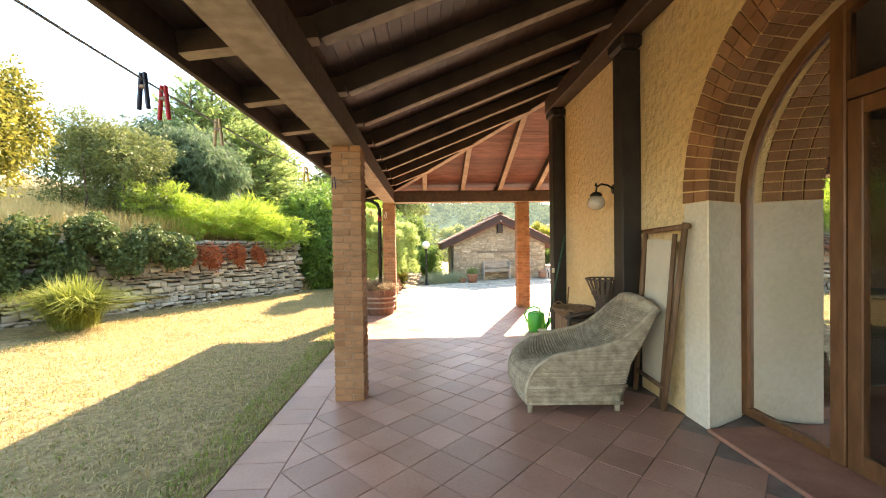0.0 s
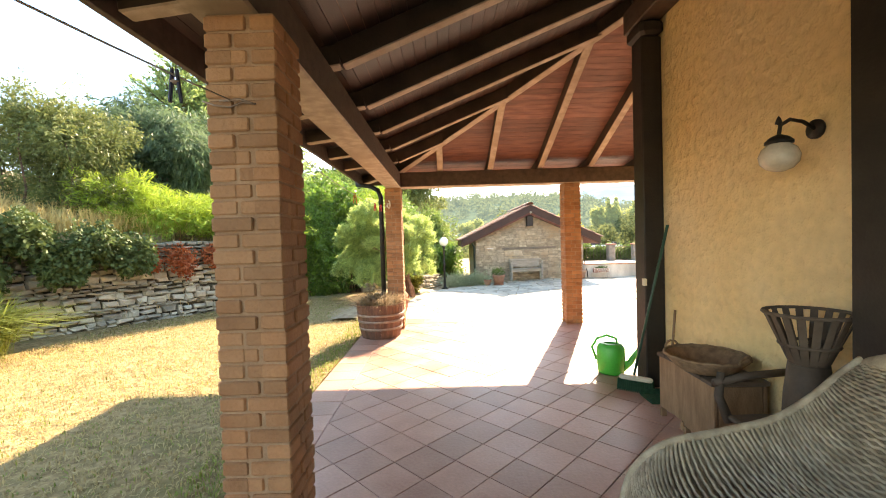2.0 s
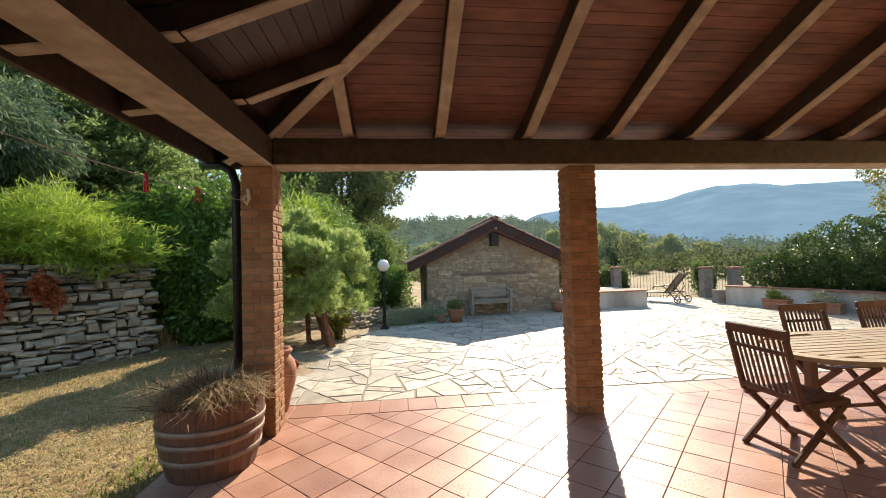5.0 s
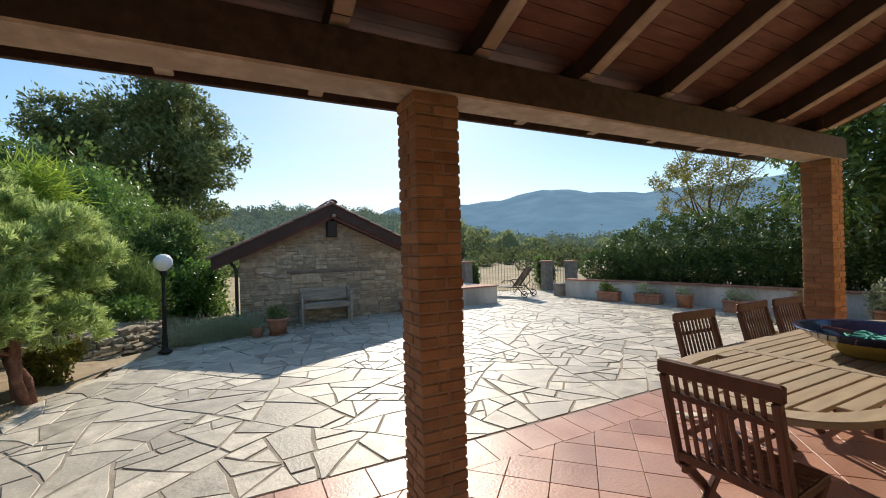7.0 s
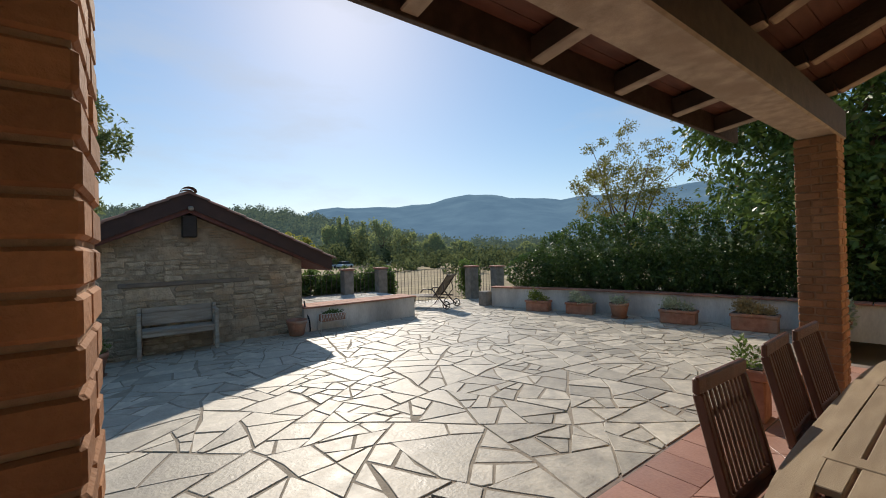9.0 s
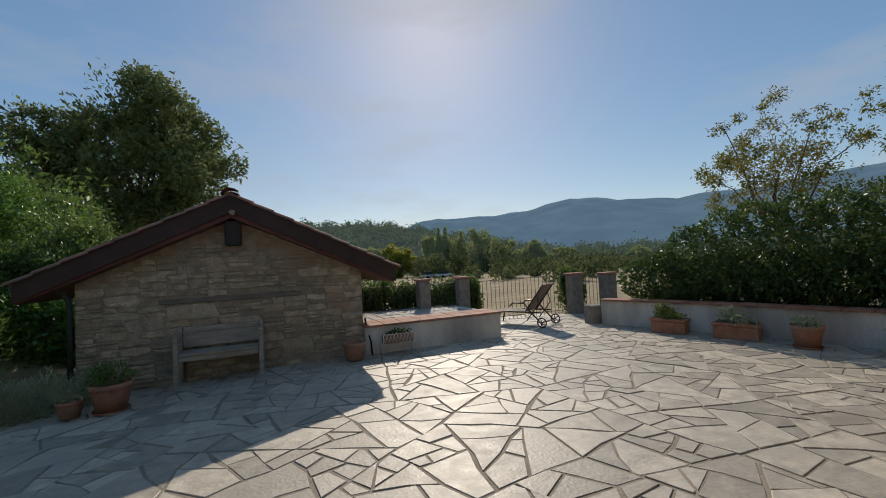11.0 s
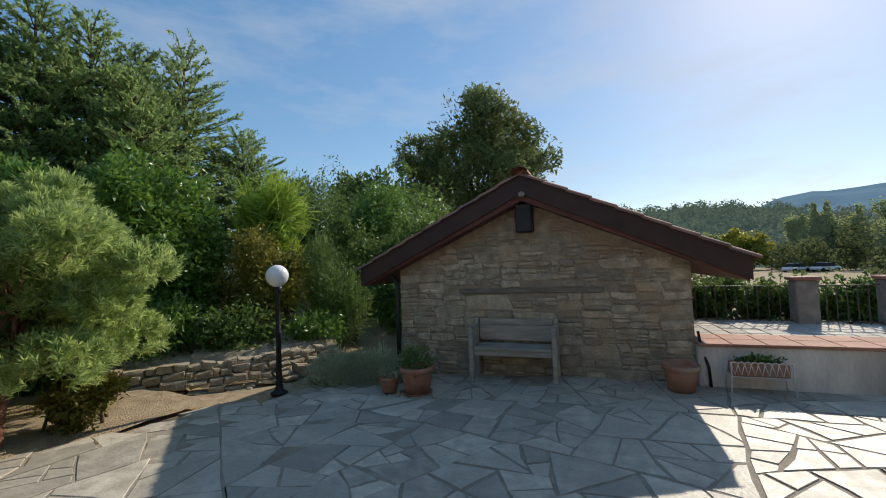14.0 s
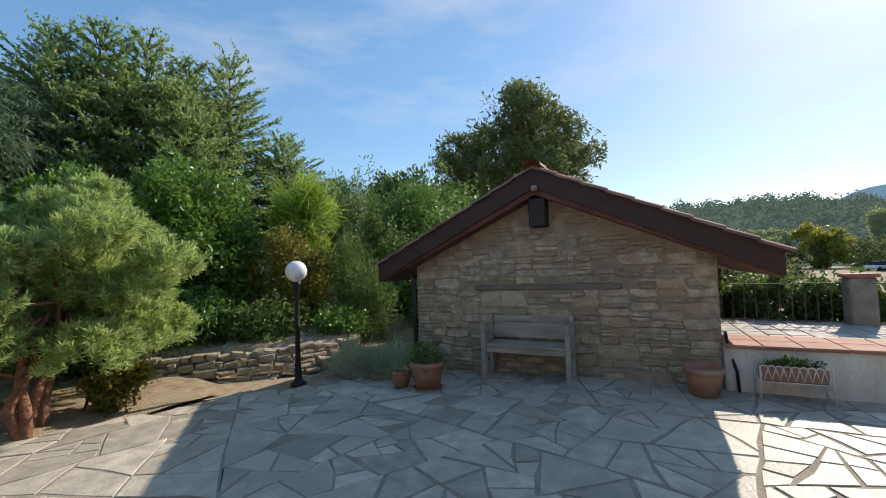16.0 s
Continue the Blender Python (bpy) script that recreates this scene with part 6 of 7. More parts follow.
# ---- bench against the shed ----
bench = thing("wooden_bench", "weathered grey plank bench against the shed", "bench", at=pose(2.88, 16.14, -0.02))
part("seat", MB().box(-0.50, 0.50, -0.19, 0.17, 0.40, 0.44, 0.008), M_GREYWOOD, bench)
part("back_board", MB().bar((-0.5, 0.155, 0.58), (0.5, 0.155, 0.58), 0.028, 0.20, 0.006), M_GREYWOOD, bench)
part("back_board", MB().bar((-0.5, 0.175, 0.725), (0.5, 0.175, 0.725), 0.028, 0.085, 0.006), M_GREYWOOD, bench)
for s in (-1, 1):
    part("side_panel", MB().box(s * 0.535 - 0.03, s * 0.535 + 0.03, -0.20, -0.10, 0, 0.66, 0.01).box(s * 0.535 - 0.028, s * 0.535 + 0.028, 0.11, 0.20, 0, 0.78, 0.01).box(s * 0.535 - 0.03, s * 0.535 + 0.03, -0.21, 0.205, 0.661, 0.70, 0.008).box(s * 0.535 - 0.02, s * 0.535 + 0.02, -0.099, 0.109, 0.36, 0.56, 0.006), M_GREYWOOD, bench)
part("front_rail", MB().box(-0.50, 0.50, -0.17, -0.14, 0.33, 0.40, 0.005), M_GREYWOOD, bench)


# ---- pots ----
def pot(x, y, z, r, h, label, plant=None, n=600, tilt=0.0, size=0.05, ph=0.14, saucer=True, aspect=0.5):
    t = thing("flower_pot", label, "pot", "pots", at=pose(x, y, z, tilt, 0, random.uniform(0, 90)))
    part("body", MB().lathe([(0, 0.02), (r * 0.70, 0.02), (r * 0.93, h * 0.80)], 28), M_POT, t, "", True)
    part("rim", MB().lathe([(r * 0.93, h * 0.80), (r, h * 0.80), (r * 1.02, h), (r * 0.92, h), (r * 0.88, h * 0.84), (0, h * 0.86)], 28), M_POT, t, "thick rolled rim", True)
    if saucer:
        part("saucer", MB().lathe([(0, 0), (r * 0.80, 0), (r * 0.9, 0.03), (r * 0.85, 0.03), (r * 0.78, 0.012), (0, 0.012)], 28), M_POT, t, "", True)
    if plant:
        v = leaf_cloud([(x, y, z + h + ph * 0.4, r * 1.1, r * 1.1, ph), (x - r * 0.4, y, z + h + ph * 0.8, r * 0.6, r * 0.6, ph * 0.7)], n, size, aspect, int(x * 100) % 999, droop=-0.5)
        tagged(new("potted_plant", leaf_mesh("potted_plant", v, plant)), "small bushy plant growing in a terracotta pot", "plant", "potted plants", "stuff")
    return t


def box_planter(x, y, w, d, h, rz, plant, n=500):
    t = thing("planter_box", "terracotta trough planter by the low wall", "planter", "planter boxes", at=pose(x, y, 0, 0, 0, rz))
    mb = MB()
    for z0, z1, g in ((0.0, h * 0.8, 0.0), (h * 0.8, h, -0.02)):
        mb.box(-w / 2 + 0.02 + g, w / 2 - 0.02 - g, -d / 2 + 0.02 + g, d / 2 - 0.02 - g, z0 + (0.001 if z0 else 0), z1, 0.012)
    part("body", mb, M_POT, t)
    part("soil", MB().box(-w / 2 + 0.04, w / 2 - 0.04, -d / 2 + 0.04, d / 2 - 0.04, h - 0.01, h + 0.006), M_SOIL, t)
    v = leaf_cloud([(x, y, h + 0.05, d * 0.5, w * 0.46, 0.13), (x, y + w * 0.2, h + 0.13, d * 0.4, w * 0.22, 0.14)], n * 2, 0.055, 0.4, int(y * 77) % 991, droop=-0.4)
    tagged(new("trough_plant", leaf_mesh("trough_plant", v, plant)), "sparse low plants in a terracotta trough", "plant", "trough plants", "stuff")
    return t



# ---- pots and garden things ----
random.seed(41)
pot(1.80, 15.42, patio_z(1.8, 15.42), 0.21, 0.34, "large terracotta pot on a saucer beside the shed", L_MID, 900, 0, 0.05, 0.16, True, 0.3)
pot(1.42, 15.40, patio_z(1.42, 15.4), 0.13, 0.21, "small terracotta pot beside a larger one", L_GREY, 300, 0, 0.04, 0.06, False)
pot(4.77, 16.02, patio_z(4.7, 16.0), 0.19, 0.31, "worn terracotta pot leaning at the shed's corner", None, 0, 3, saucer=False)
box_planter(10.32, 14.75, 0.62, 0.30, 0.27, 108, L_GRASS)
box_planter(10.62, 13.75, 0.66, 0.30, 0.27, 106, L_GREY)
pot(10.72, 12.85, 0, 0.20, 0.33, "terracotta pot by the low white wall", L_GREY, 400, 0, 0.05, 0.10)
box_planter(10.92, 11.72, 0.66, 0.32, 0.27, 100, L_GREY)
box_planter(11.08, 10.52, 0.70, 0.34, 0.30, 98, L_STRAW, 900)
pot(11.2, 9.55, 0, 0.24, 0.30, "terracotta pot with grey foliage by the low wall", L_GREY, 1800, 0, 0.075, 0.34)
box_planter(6.75, 9.34, 0.30, 0.30, 0.45, 5, L_MID, 120)

# flower trough on a wire stand
fs = thing("flower_stand", "terracotta trough in a white wire stand with lattice", "plant stand", at=pose(5.53, 16.13, 0, 0, 0, 1) @ Matrix.Scale(0.95, 4))
M_WIRE = surface("white_wire", (0.55, 0.52, 0.47), (0.66, 0.63, 0.58), 12, 0.6, 0.1, 80)
part("trough", MB().box(-0.27, 0.27, -0.09, 0.09, 0.20, 0.35, 0.012), M_POT, fs)
for s in (-1, 1):
    part("leg", MB().tube([(s * 0.30, -0.12, 0.0), (s * 0.29, -0.105, 0.20), (s * 0.29, -0.105, 0.36)], 0.009, 6), M_WIRE, fs, "", True)
    part("leg", MB().tube([(s * 0.30, 0.11, 0.0), (s * 0.29, 0.105, 0.20), (s * 0.29, 0.105, 0.36)], 0.009, 6), M_WIRE, fs, "", True)
lat = MB().tube([(-0.29, -0.105, 0.20), (0.29, -0.105, 0.20)], 0.007, 6).tube([(-0.29, 0.105, 0.19), (0.29, 0.105, 0.19)], 0.007, 6)
for k in range(9):
    x0 = -0.29 + k * 0.0645
    lat.tube([(x0, -0.105, 0.34), (x0 + 0.032, -0.108, 0.22), (x0 + 0.0645, -0.105, 0.34)], 0.006, 5)
    lat.tube([(x0 + 0.064 * math.sin(q) * 0.5 + 0.032, -0.105, 0.34 + 0.028 * abs(math.cos(q))) for q in [-1.57, -0.8, 0, 0.8, 1.57]], 0.006, 5)
for s in (-0.29, 0.29):
    lat.tube([(s, -0.105, 0.195), (s, 0.105, 0.195)], 0.007, 6)
part("lattice", lat, M_WIRE, fs, "", True)
v = leaf_cloud([(5.53, 16.13, 0.36, 0.23, 0.08, 0.05)], 240, 0.05, 0.5, 77, droop=-0.3)
tagged(new("trough_plant", leaf_mesh("trough_plant", v, L_HEDGE)), "dark wilted plants in the wire stand", "plant", "trough plants", "stuff")

# reclining lounger
M_SLING = surface("taupe_sling", (0.20, 0.165, 0.13), (0.27, 0.225, 0.18), 30, 0.8, 0.3, 160)
M_BRONZE = surface("bronze_tube", (0.06, 0.045, 0.035), (0.10, 0.075, 0.06), 12, 0.4, 0.05, 80, metal=0.6)
ln = thing("sun_lounger", "taupe sling lounger on wheels with a raised back", "lounger", at=pose(8.95, 17.15, 0, 0, 0, 118))
for s in (-1, 1):
    part("side_rail", MB().tube([(-0.35, s * 0.29, 0.32), (0.35, s * 0.29, 0.32), (0.9, s * 0.29, 0.30)], 0.018, 8), M_BRONZE, ln, "", True)
    part("leg", MB().tube([(-0.42, s * 0.31, 0.06), (-0.15, s * 0.31, 0.34), (0.0, s * 0.31, 0.52), (0.28, s * 0.31, 0.52), (0.36, s * 0.31, 0.44)], 0.018, 8), M_BRONZE, ln, "curved armrest and leg tube", True)
    part("leg", MB().tube([(0.85, s * 0.29, 0.30), (0.92, s * 0.29, 0.0)], 0.016, 8), M_BRONZE, ln, "", True)
    part("back_tube", MB().tube([(0.0, s * 0.27, 0.32), (-0.40, s * 0.27, 0.85), (-0.46, s * 0.27, 0.93)], 0.016, 8), M_BRONZE, ln, "", True)
    part("brace", MB().tube([(-0.05, s * 0.30, 0.14), (-0.34, s * 0.30, 0.50), (-0.30, s * 0.27, 0.72)], 0.012, 8), M_BRONZE, ln, "", True)
    wheel = part("wheel", MB().tube([(-0.42 + 0.10 * math.cos(a), s * 0.34, 0.115 + 0.10 * math.sin(a)) for a in [2 * math.pi * k / 20 for k in range(21)]], 0.014, 6, False), M_IRON, ln, "spoked black wheel", True)
    for q in range(5):
        a = 2 * math.pi * q / 5
        part("spoke", MB().bar((-0.42, s * 0.34, 0.115), (-0.42 + 0.095 * math.cos(a), s * 0.34, 0.115 + 0.095 * math.sin(a)), 0.012, 0.012), M_IRON, wheel)
part("axle", MB().tube([(-0.42, -0.34, 0.115), (-0.42, 0.34, 0.115)], 0.012, 8), M_BRONZE, ln, "", True)
sl = MB()
for i in range(11):
    f = i / 10
    for s in (-0.265, 0.265):
        sl.v.append((-0.45 * f, s, 0.335 + 0.58 * f + 0.03 * math.sin(f * 3.14)))
for i in range(10):
    sl.f.append((2 * i, 2 * i + 1, 2 * i + 3, 2 * i + 2))
b = part("backrest", sl, M_SLING, ln, "taut taupe fabric", True)
b.modifiers.new("thick", "SOLIDIFY").thickness = 0.006
part("seat", MB().box(0.01, 0.92, -0.265, 0.265, 0.315, 0.322), M_SLING, ln)

# marks painted on the shed
wm = MB()
for k, (dx, w, h) in enumerate(((0, 0.035, 0.012), (0.045, 0.03, 0.022), (0.085, 0.035, 0.014), (0.13, 0.03, 0.024), (0.17, 0.05, 0.012), (0.01, 0.2, 0.008))):
    wm.box(1.52 + dx, 1.52 + dx + w, SY - 0.042, SY - 0.036, 1.13 + (k % 3) * 0.008, 1.13 + (k % 3) * 0.008 + h)
whole("painted_mark", wm, surface("chalk_white", (0.7, 0.7, 0.68), (0.8, 0.8, 0.78), 9, 0.9, 0.1, 60), "faded white illegible mark on the shed wall", "mark")


def car(x, y, z, rz, color, name):
    t = thing("car", "%s car parked by the far field" % name, "car", "far cars", at=pose(x, y, z, 0, 0, rz))
    mt = surface("paint_" + name, color, tuple(min(1, c * 1.1) for c in color), 3, 0.25, 0.0, 50, spec=0.6)
    part("body", MB().box(-2.0, 2.0, -0.85, 0.85, 0.3, 0.85, 0.15), mt, t)
    part("cabin", MB().add([(-1.3, -0.78, 0.84), (1.0, -0.78, 0.84), (1.0, 0.78, 0.84), (-1.3, 0.78, 0.84), (-1.0, -0.62, 1.42), (0.5, -0.62, 1.42), (0.5, 0.62, 1.42), (-1.0, 0.62, 1.42)], [(4, 5, 6, 7), (0, 1, 5, 4), (1, 2, 6, 5), (2, 3, 7, 6), (3, 0, 4, 7)]), M_IRON, t, "dark glass cabin")
    part("roof", MB().box(-1.0, 0.5, -0.62, 0.62, 1.421, 1.45, 0.01), mt, t)
    for sx in (-1.25, 1.25):
        for sy in (-0.8, 0.8):
            part("wheel", MB().tube([(sx, sy - 0.1, 0.32), (sx, sy + 0.1, 0.32)], 0.32, 14), M_IRON, t, "", True)


car(35.0, 94.0, -1.62, 30, (0.7, 0.7, 0.7), "white")
car(38.4, 93.0, -1.62, 25, (0.75, 0.75, 0.75), "pale")


# ---- plants of the garden ----
g0 = np.random.default_rng(5)
tree("pine_tree", "bushy multi-stemmed mountain pine with reddish bark", "tree", (-1.02, 12.6, 0.0), lumps(-1.68, 13.05, 1.50, 1.36, 1.38, 1.18, 62, 3, 0.215, 0.45, 0.95) + [(-1.72 + 1.0 * math.cos(k * 0.9), 13.05 + 1.0 * math.sin(k * 0.9), 0.66 + 0.14 * math.sin(k * 2.3), 0.36, 0.36, 0.3) for k in range(7)], 270000, 0.085, L_PINE, 0.06, M_REDBARK, 4, 0.16, 5, shell=0.75, lump=0.2)
shrub("laurel_bush", "large glossy dark green laurel bush", "bush", lumps(-3.9, 15.9, 2.0, 1.6, 1.6, 2.2, 26, 5, 0.32), 52000, 0.13, L_LAUREL, 6, 0.42, shell=0.35, lump=0.15)
shrub("laurel_bush", "clipped dark laurel beside the stone wall's end", "bush", lumps(-4.2, 14.2, 1.7, 0.95, 0.95, 1.9, 18, 7, 0.36) + [(-4.6 + 0.42 * k, 13.75 + 0.3 * (k % 2), 0.55, 0.5, 0.5, 0.65) for k in range(4)], 36000, 0.12, L_LAUREL, 8, 0.42, shell=0.35, lump=0.15)
for b, h, r, sd in (((-9.0, 15.6, 2.4), 5.4, 2.5, 1), ((-8.6, 16.4, 2.2), 6.0, 2.6, 7), ((-8.3, 17.4, 2.0), 6.3, 2.7, 2), ((-8.1, 18.5, 1.8), 6.1, 2.6, 8), ((-7.9, 19.7, 1.6), 7.0, 2.6, 3), ((-7.2, 21.3, 1.2), 5.0, 2.3, 4), ((-6.9, 17.6, 1.7), 4.8, 2.2, 6)):
    spruce(b, h, r, sd, 8500)
tree("cedar_tree", "weeping dark cedar with drooping sprays", "tree", (-7.6, 13.6, 2.6), lumps(-7.8, 13.6, 3.9, 1.8, 1.7, 1.4, 22, 9, 0.4), 44000, 0.2, L_CEDAR, 0.16, None, 10, 0.16, 1, droop=1.2, shell=0.4)
shrub("cane_plant", "tall clump of arching bamboo-like canes", "plant", [(-2.85, 17.9, 2.0, 0.62, 0.62, 1.2), (-2.55, 17.8, 2.9, 0.55, 0.5, 0.6), (-3.2, 18.1, 2.7, 0.5, 0.5, 0.7)], 4200, 0.5, L_LIME, 11, 0.06, droop=-0.2, lump=0.55)
shrub("autumn_shrub", "loose shrub with yellowing small leaves", "bush", lumps(-2.2, 16.9, 1.2, 0.9, 0.9, 1.1, 12, 12, 0.38), 20000, 0.07, L_OLIVE, 13, 0.5)
shrub("thuja_bush", "pointed green thuja bush", "bush", [(-1.3, 17.9, 0.9, 0.62, 0.62, 1.0), (-1.5, 17.9, 1.5, 0.36, 0.36, 0.8), (-1.0, 17.6, 0.8, 0.45, 0.45, 0.8), (-0.7, 17.9, 0.7, 0.35, 0.35, 0.7)], 14000, 0.10, L_MID, 14, 0.18, droop=-0.9)
shrub("golden_shrub", "small golden shrub among darker bushes", "bush", lumps(-1.75, 17.1, 1.0, 0.28, 0.28, 0.5, 5, 15, 0.5), 2600, 0.07, L_YELLOW, 16, 0.5)
for (x, y, z, rx, ry, rz, nn, sd, lf) in ((-5.4, 23.4, 2.6, 2.6, 2.4, 2.8, 20000, 17, L_MID), (-3.4, 24.6, 2.2, 2.4, 2.2, 2.5, 20000, 18, L_DARK), (-0.9, 22.0, 1.3, 1.7, 1.6, 2.0, 22000, 19, L_MID), (-2.6, 21.0, 1.2, 1.5, 1.4, 1.8, 14000, 20, L_MID), (-0.2, 20.0, 0.4, 1.2, 1.2, 1.3, 9000, 24, L_DARK)):
    shrub("thicket_bush", "tall wild bush in the thicket behind the shed", "bush", lumps(x, y, z, rx, ry, rz, 18, sd, 0.36), nn * 2, 0.11, lf, sd + 40, 0.5, "thicket")
tree("walnut_tree", "broad leafy walnut tree behind the shed", "tree", (-4.7, 42.6, -1.2), lumps(-4.7, 42.6, 9.2, 6.7, 5.4, 6.1, 95, 21, 0.19, 0.74, 0.98), 60000, 0.33, L_WALNUT, 0.4, None, 22, 0.42, 1, shell=0.5, lump=0.3)
tree("walnut_tree", "lower leafy tree beside the walnut", "tree", (-6.0, 29.0, -0.5), lumps(-6.0, 29.0, 3.8, 3.4, 3.0, 3.0, 16, 23, 0.4), 24000, 0.3, L_MID, 0.25, None, 25, 0.42, 1)
tree("ash_tree", "young tree with yellow-green leaves on the bank", "tree", (-7.6, 6.1, 2.2), lumps(-7.3, 6.2, 3.5, 1.1, 1.2, 1.2, 18, 26, 0.38), 26000, 0.085, L_OLIVE, 0.08, None, 27, 0.5, 1)
shrub("round_bush", "rounded grey-green bush on the bank", "bush", lumps(-8.7, 11.0, 3.9, 1.5, 1.4, 1.3, 20, 28, 0.36) + [(-9.3 + 0.6 * k, 10.6 + 0.35 * (k % 2), 2.75, 0.7, 0.8, 0.6) for k in range(4)], 56000, 0.075, L_BOX, 29, 0.4)
tree("cedar_tree", "blue-green feathery cedar on the bank", "tree", (-9.0, 14.0, 3.0), lumps(-9.2, 14.2, 4.5, 2.1, 2.1, 1.5, 22, 30, 0.4), 44000, 0.2, L_CEDAR, 0.15, None, 31, 0.16, 1, droop=0.9)
shrub("juniper", "spreading lime-green juniper hanging over the wall", "bush", [(-6.6, 11.4, 2.3, 1.1, 0.9, 0.5), (-5.6, 12.2, 2.15, 1.1, 0.9, 0.5), (-4.8, 12.7, 1.9, 0.9, 0.8, 0.42), (-7.4, 11.2, 2.7, 0.9, 0.9, 0.5), (-5.9, 12.9, 2.5, 1.0, 0.9, 0.5)], 42000, 0.19, L_LIME, 32, 0.09, droop=-0.1, lump=0.5)
ivy = leaf_cloud([(-9.15 + 0.31 * k + 0.05 * (k % 2), 6.2 + 0.41 * k, 1.82 - 0.42 * (k % 2) - 0.1 * (k % 3), 0.42, 0.42, 0.40) for k in range(10)] + [(-8.9 + 0.3 * k, 6.3 + 0.4 * k, 0.85 + 0.1 * math.sin(k * 3), 0.25, 0.25, 0.3) for k in range(5)], 46000, 0.07, 0.8, 33, droop=0.7, lump=0.3)
tagged(new("ivy", leaf_mesh("ivy", ivy, L_IVY)), "dark ivy mat spilling over the stone wall", "ivy", kind="stuff")
for x, y, z, r in ((-6.22, 10.18, 1.4, 0.18), (-5.86, 10.68, 1.3, 0.3), (-5.45, 11.25, 1.32, 0.24), (-5.05, 11.75, 1.3, 0.18)):
    rc = leaf_cloud([(x, y, z, r, r * 0.7, r * 1.1), (x + 0.1, y + 0.1, z - 0.2, r * 0.6, r * 0.5, r)], 1300, 0.06, 0.7, int(x * -100), droop=0.6)
    tagged(new("red_creeper", leaf_mesh("red_creeper", rc, L_RED)), "red autumn creeper on the stone wall", "creeper", "red creepers")
gp = g0.normal(size=(2600, 3)) * (0.13, 0.13, 0)
gp[:, 0] += -6.55
gp[:, 1] += 7.25
blades("ornamental_grass", "clump of arching green ornamental grass on the lawn", "grass clump", gp, 0.95, 0.02, L_GRASS, 34, 1.0)
bp = []
for _ in range(36000):
    s, u = g0.uniform(0.3, 5.0), g0.uniform(-2, 9)
    x, y = -8.1 + 0.604 * u - 0.797 * s, 7.65 + 0.797 * u + 0.604 * s
    bp.append((x, y, land(x, y) - 0.02))
blades("bank_grass", "tall dry straw grass on the bank", "grass", bp, 0.6, 0.016, L_HAY, 35, 0.5, "stuff")
lp = np.stack([g0.uniform(-6.5, -1.44, 60000), g0.uniform(0.2, 13.0, 60000), np.full(60000, -0.015)], 1)
lp = lp[[behind_wall(a, b) < 0.0 for a, b, _ in lp]]
blades("lawn_blades", "short dry lawn grass", "grass", lp[:44000], 0.05, 0.012, L_STRAW, 36, 1.2, "stuff")
blades("lawn_blades", "short green lawn grass", "grass", lp[44000:], 0.045, 0.010, L_GRASS, 37, 1.0, "stuff")
ep = np.stack([g0.uniform(-1.75, -1.43, 3000), g0.uniform(0.5, 10, 3000), np.full(3000, -0.015)], 1)
blades("lawn_edge_blades", "green grass along the terrace edge", "grass", ep, 0.07, 0.010, L_GRASS, 38, 0.8, "stuff")
lv = leaf_cloud([(0.75 + 0.28 * k, 16.0 + 0.05 * k - 0.2 * (k % 2), -0.02 + 0.05 * (k % 2), 0.34, 0.32, 0.32) for k in range(-2, 3)], 14000, 0.085, 0.14, 39, droop=-0.9)
tagged(new("lavender", leaf_mesh("lavender", lv, L_GREY)), "low grey-green lavender spilling onto the paving", "lavender")
np_ = np.stack([g0.uniform(-2.5, -0.9, 2600), g0.uniform(11.0, 14.2, 2600), np.full(2600, 0.0)], 1)
blades("needle_litter", "dry needles and straw on the earth bed", "litter", np_, 0.05, 0.006, L_STRAW, 91, 1.6, "stuff")
for q, (x, y, z, r) in enumerate(((-2.5, 15.3, 0.55, 0.75), (-1.7, 16.0, 0.5, 0.7), (-0.95, 16.9, 0.35, 0.6), (-2.9, 14.4, 0.6, 0.6))):
    shrub("ground_shrub", "small leafy shrub above the stone edging", "bush", lumps(x, y, z, r, r, r * 0.9, 7, 120 + q, 0.45), 5200, 0.08, L_MID if q % 2 else L_DARK, 130 + q, 0.5, "edging shrubs")

shrub("ground_shrub", "small leafy shrub at the foot of the pine", "bush", lumps(-0.95, 13.35, 0.26, 0.30, 0.30, 0.32, 7, 150, 0.45), 3600, 0.055, L_OLIVE, 151, 0.5)

# ---- hedge and magnolia ----
hb = []
for k in range(15):
    y = 15.7 - 0.55 * k
    x = np.interp(y, [7.4, 10.2, 12, 14, 16.3], [12.9, 12.6, 12.35, 11.95, 11.25])
    top = np.interp(y, [8, 14.2, 15.0, 15.8], [2.4, 2.35, 2.1, 1.4])
    hb.append((x, y, 0.45 + (top - 0.45) / 2, 0.75, 0.5, (top - 0.45) / 2 * 1.05))
    hb.append((x - 0.1, y + 0.2, 0.9, 0.8, 0.5, 0.5))
shrub("hedge", "dense clipped dark green hedge above the planter wall", "hedge", hb, 70000, 0.085, L_HEDGE, 41, 0.5, shell=0.16, lump=0.07)
tree("magnolia_tree", "large evergreen magnolia with broad glossy leaves", "tree", (12.9, 9.2, 0.4), lumps(12.9, 9.1, 4.0, 2.1, 2.7, 2.9, 46, 43, 0.27, 0.7, 1.0), 34000, 0.18, L_MAGNOLIA, 0.16, None, 44, 0.38, 1, shell=0.5)
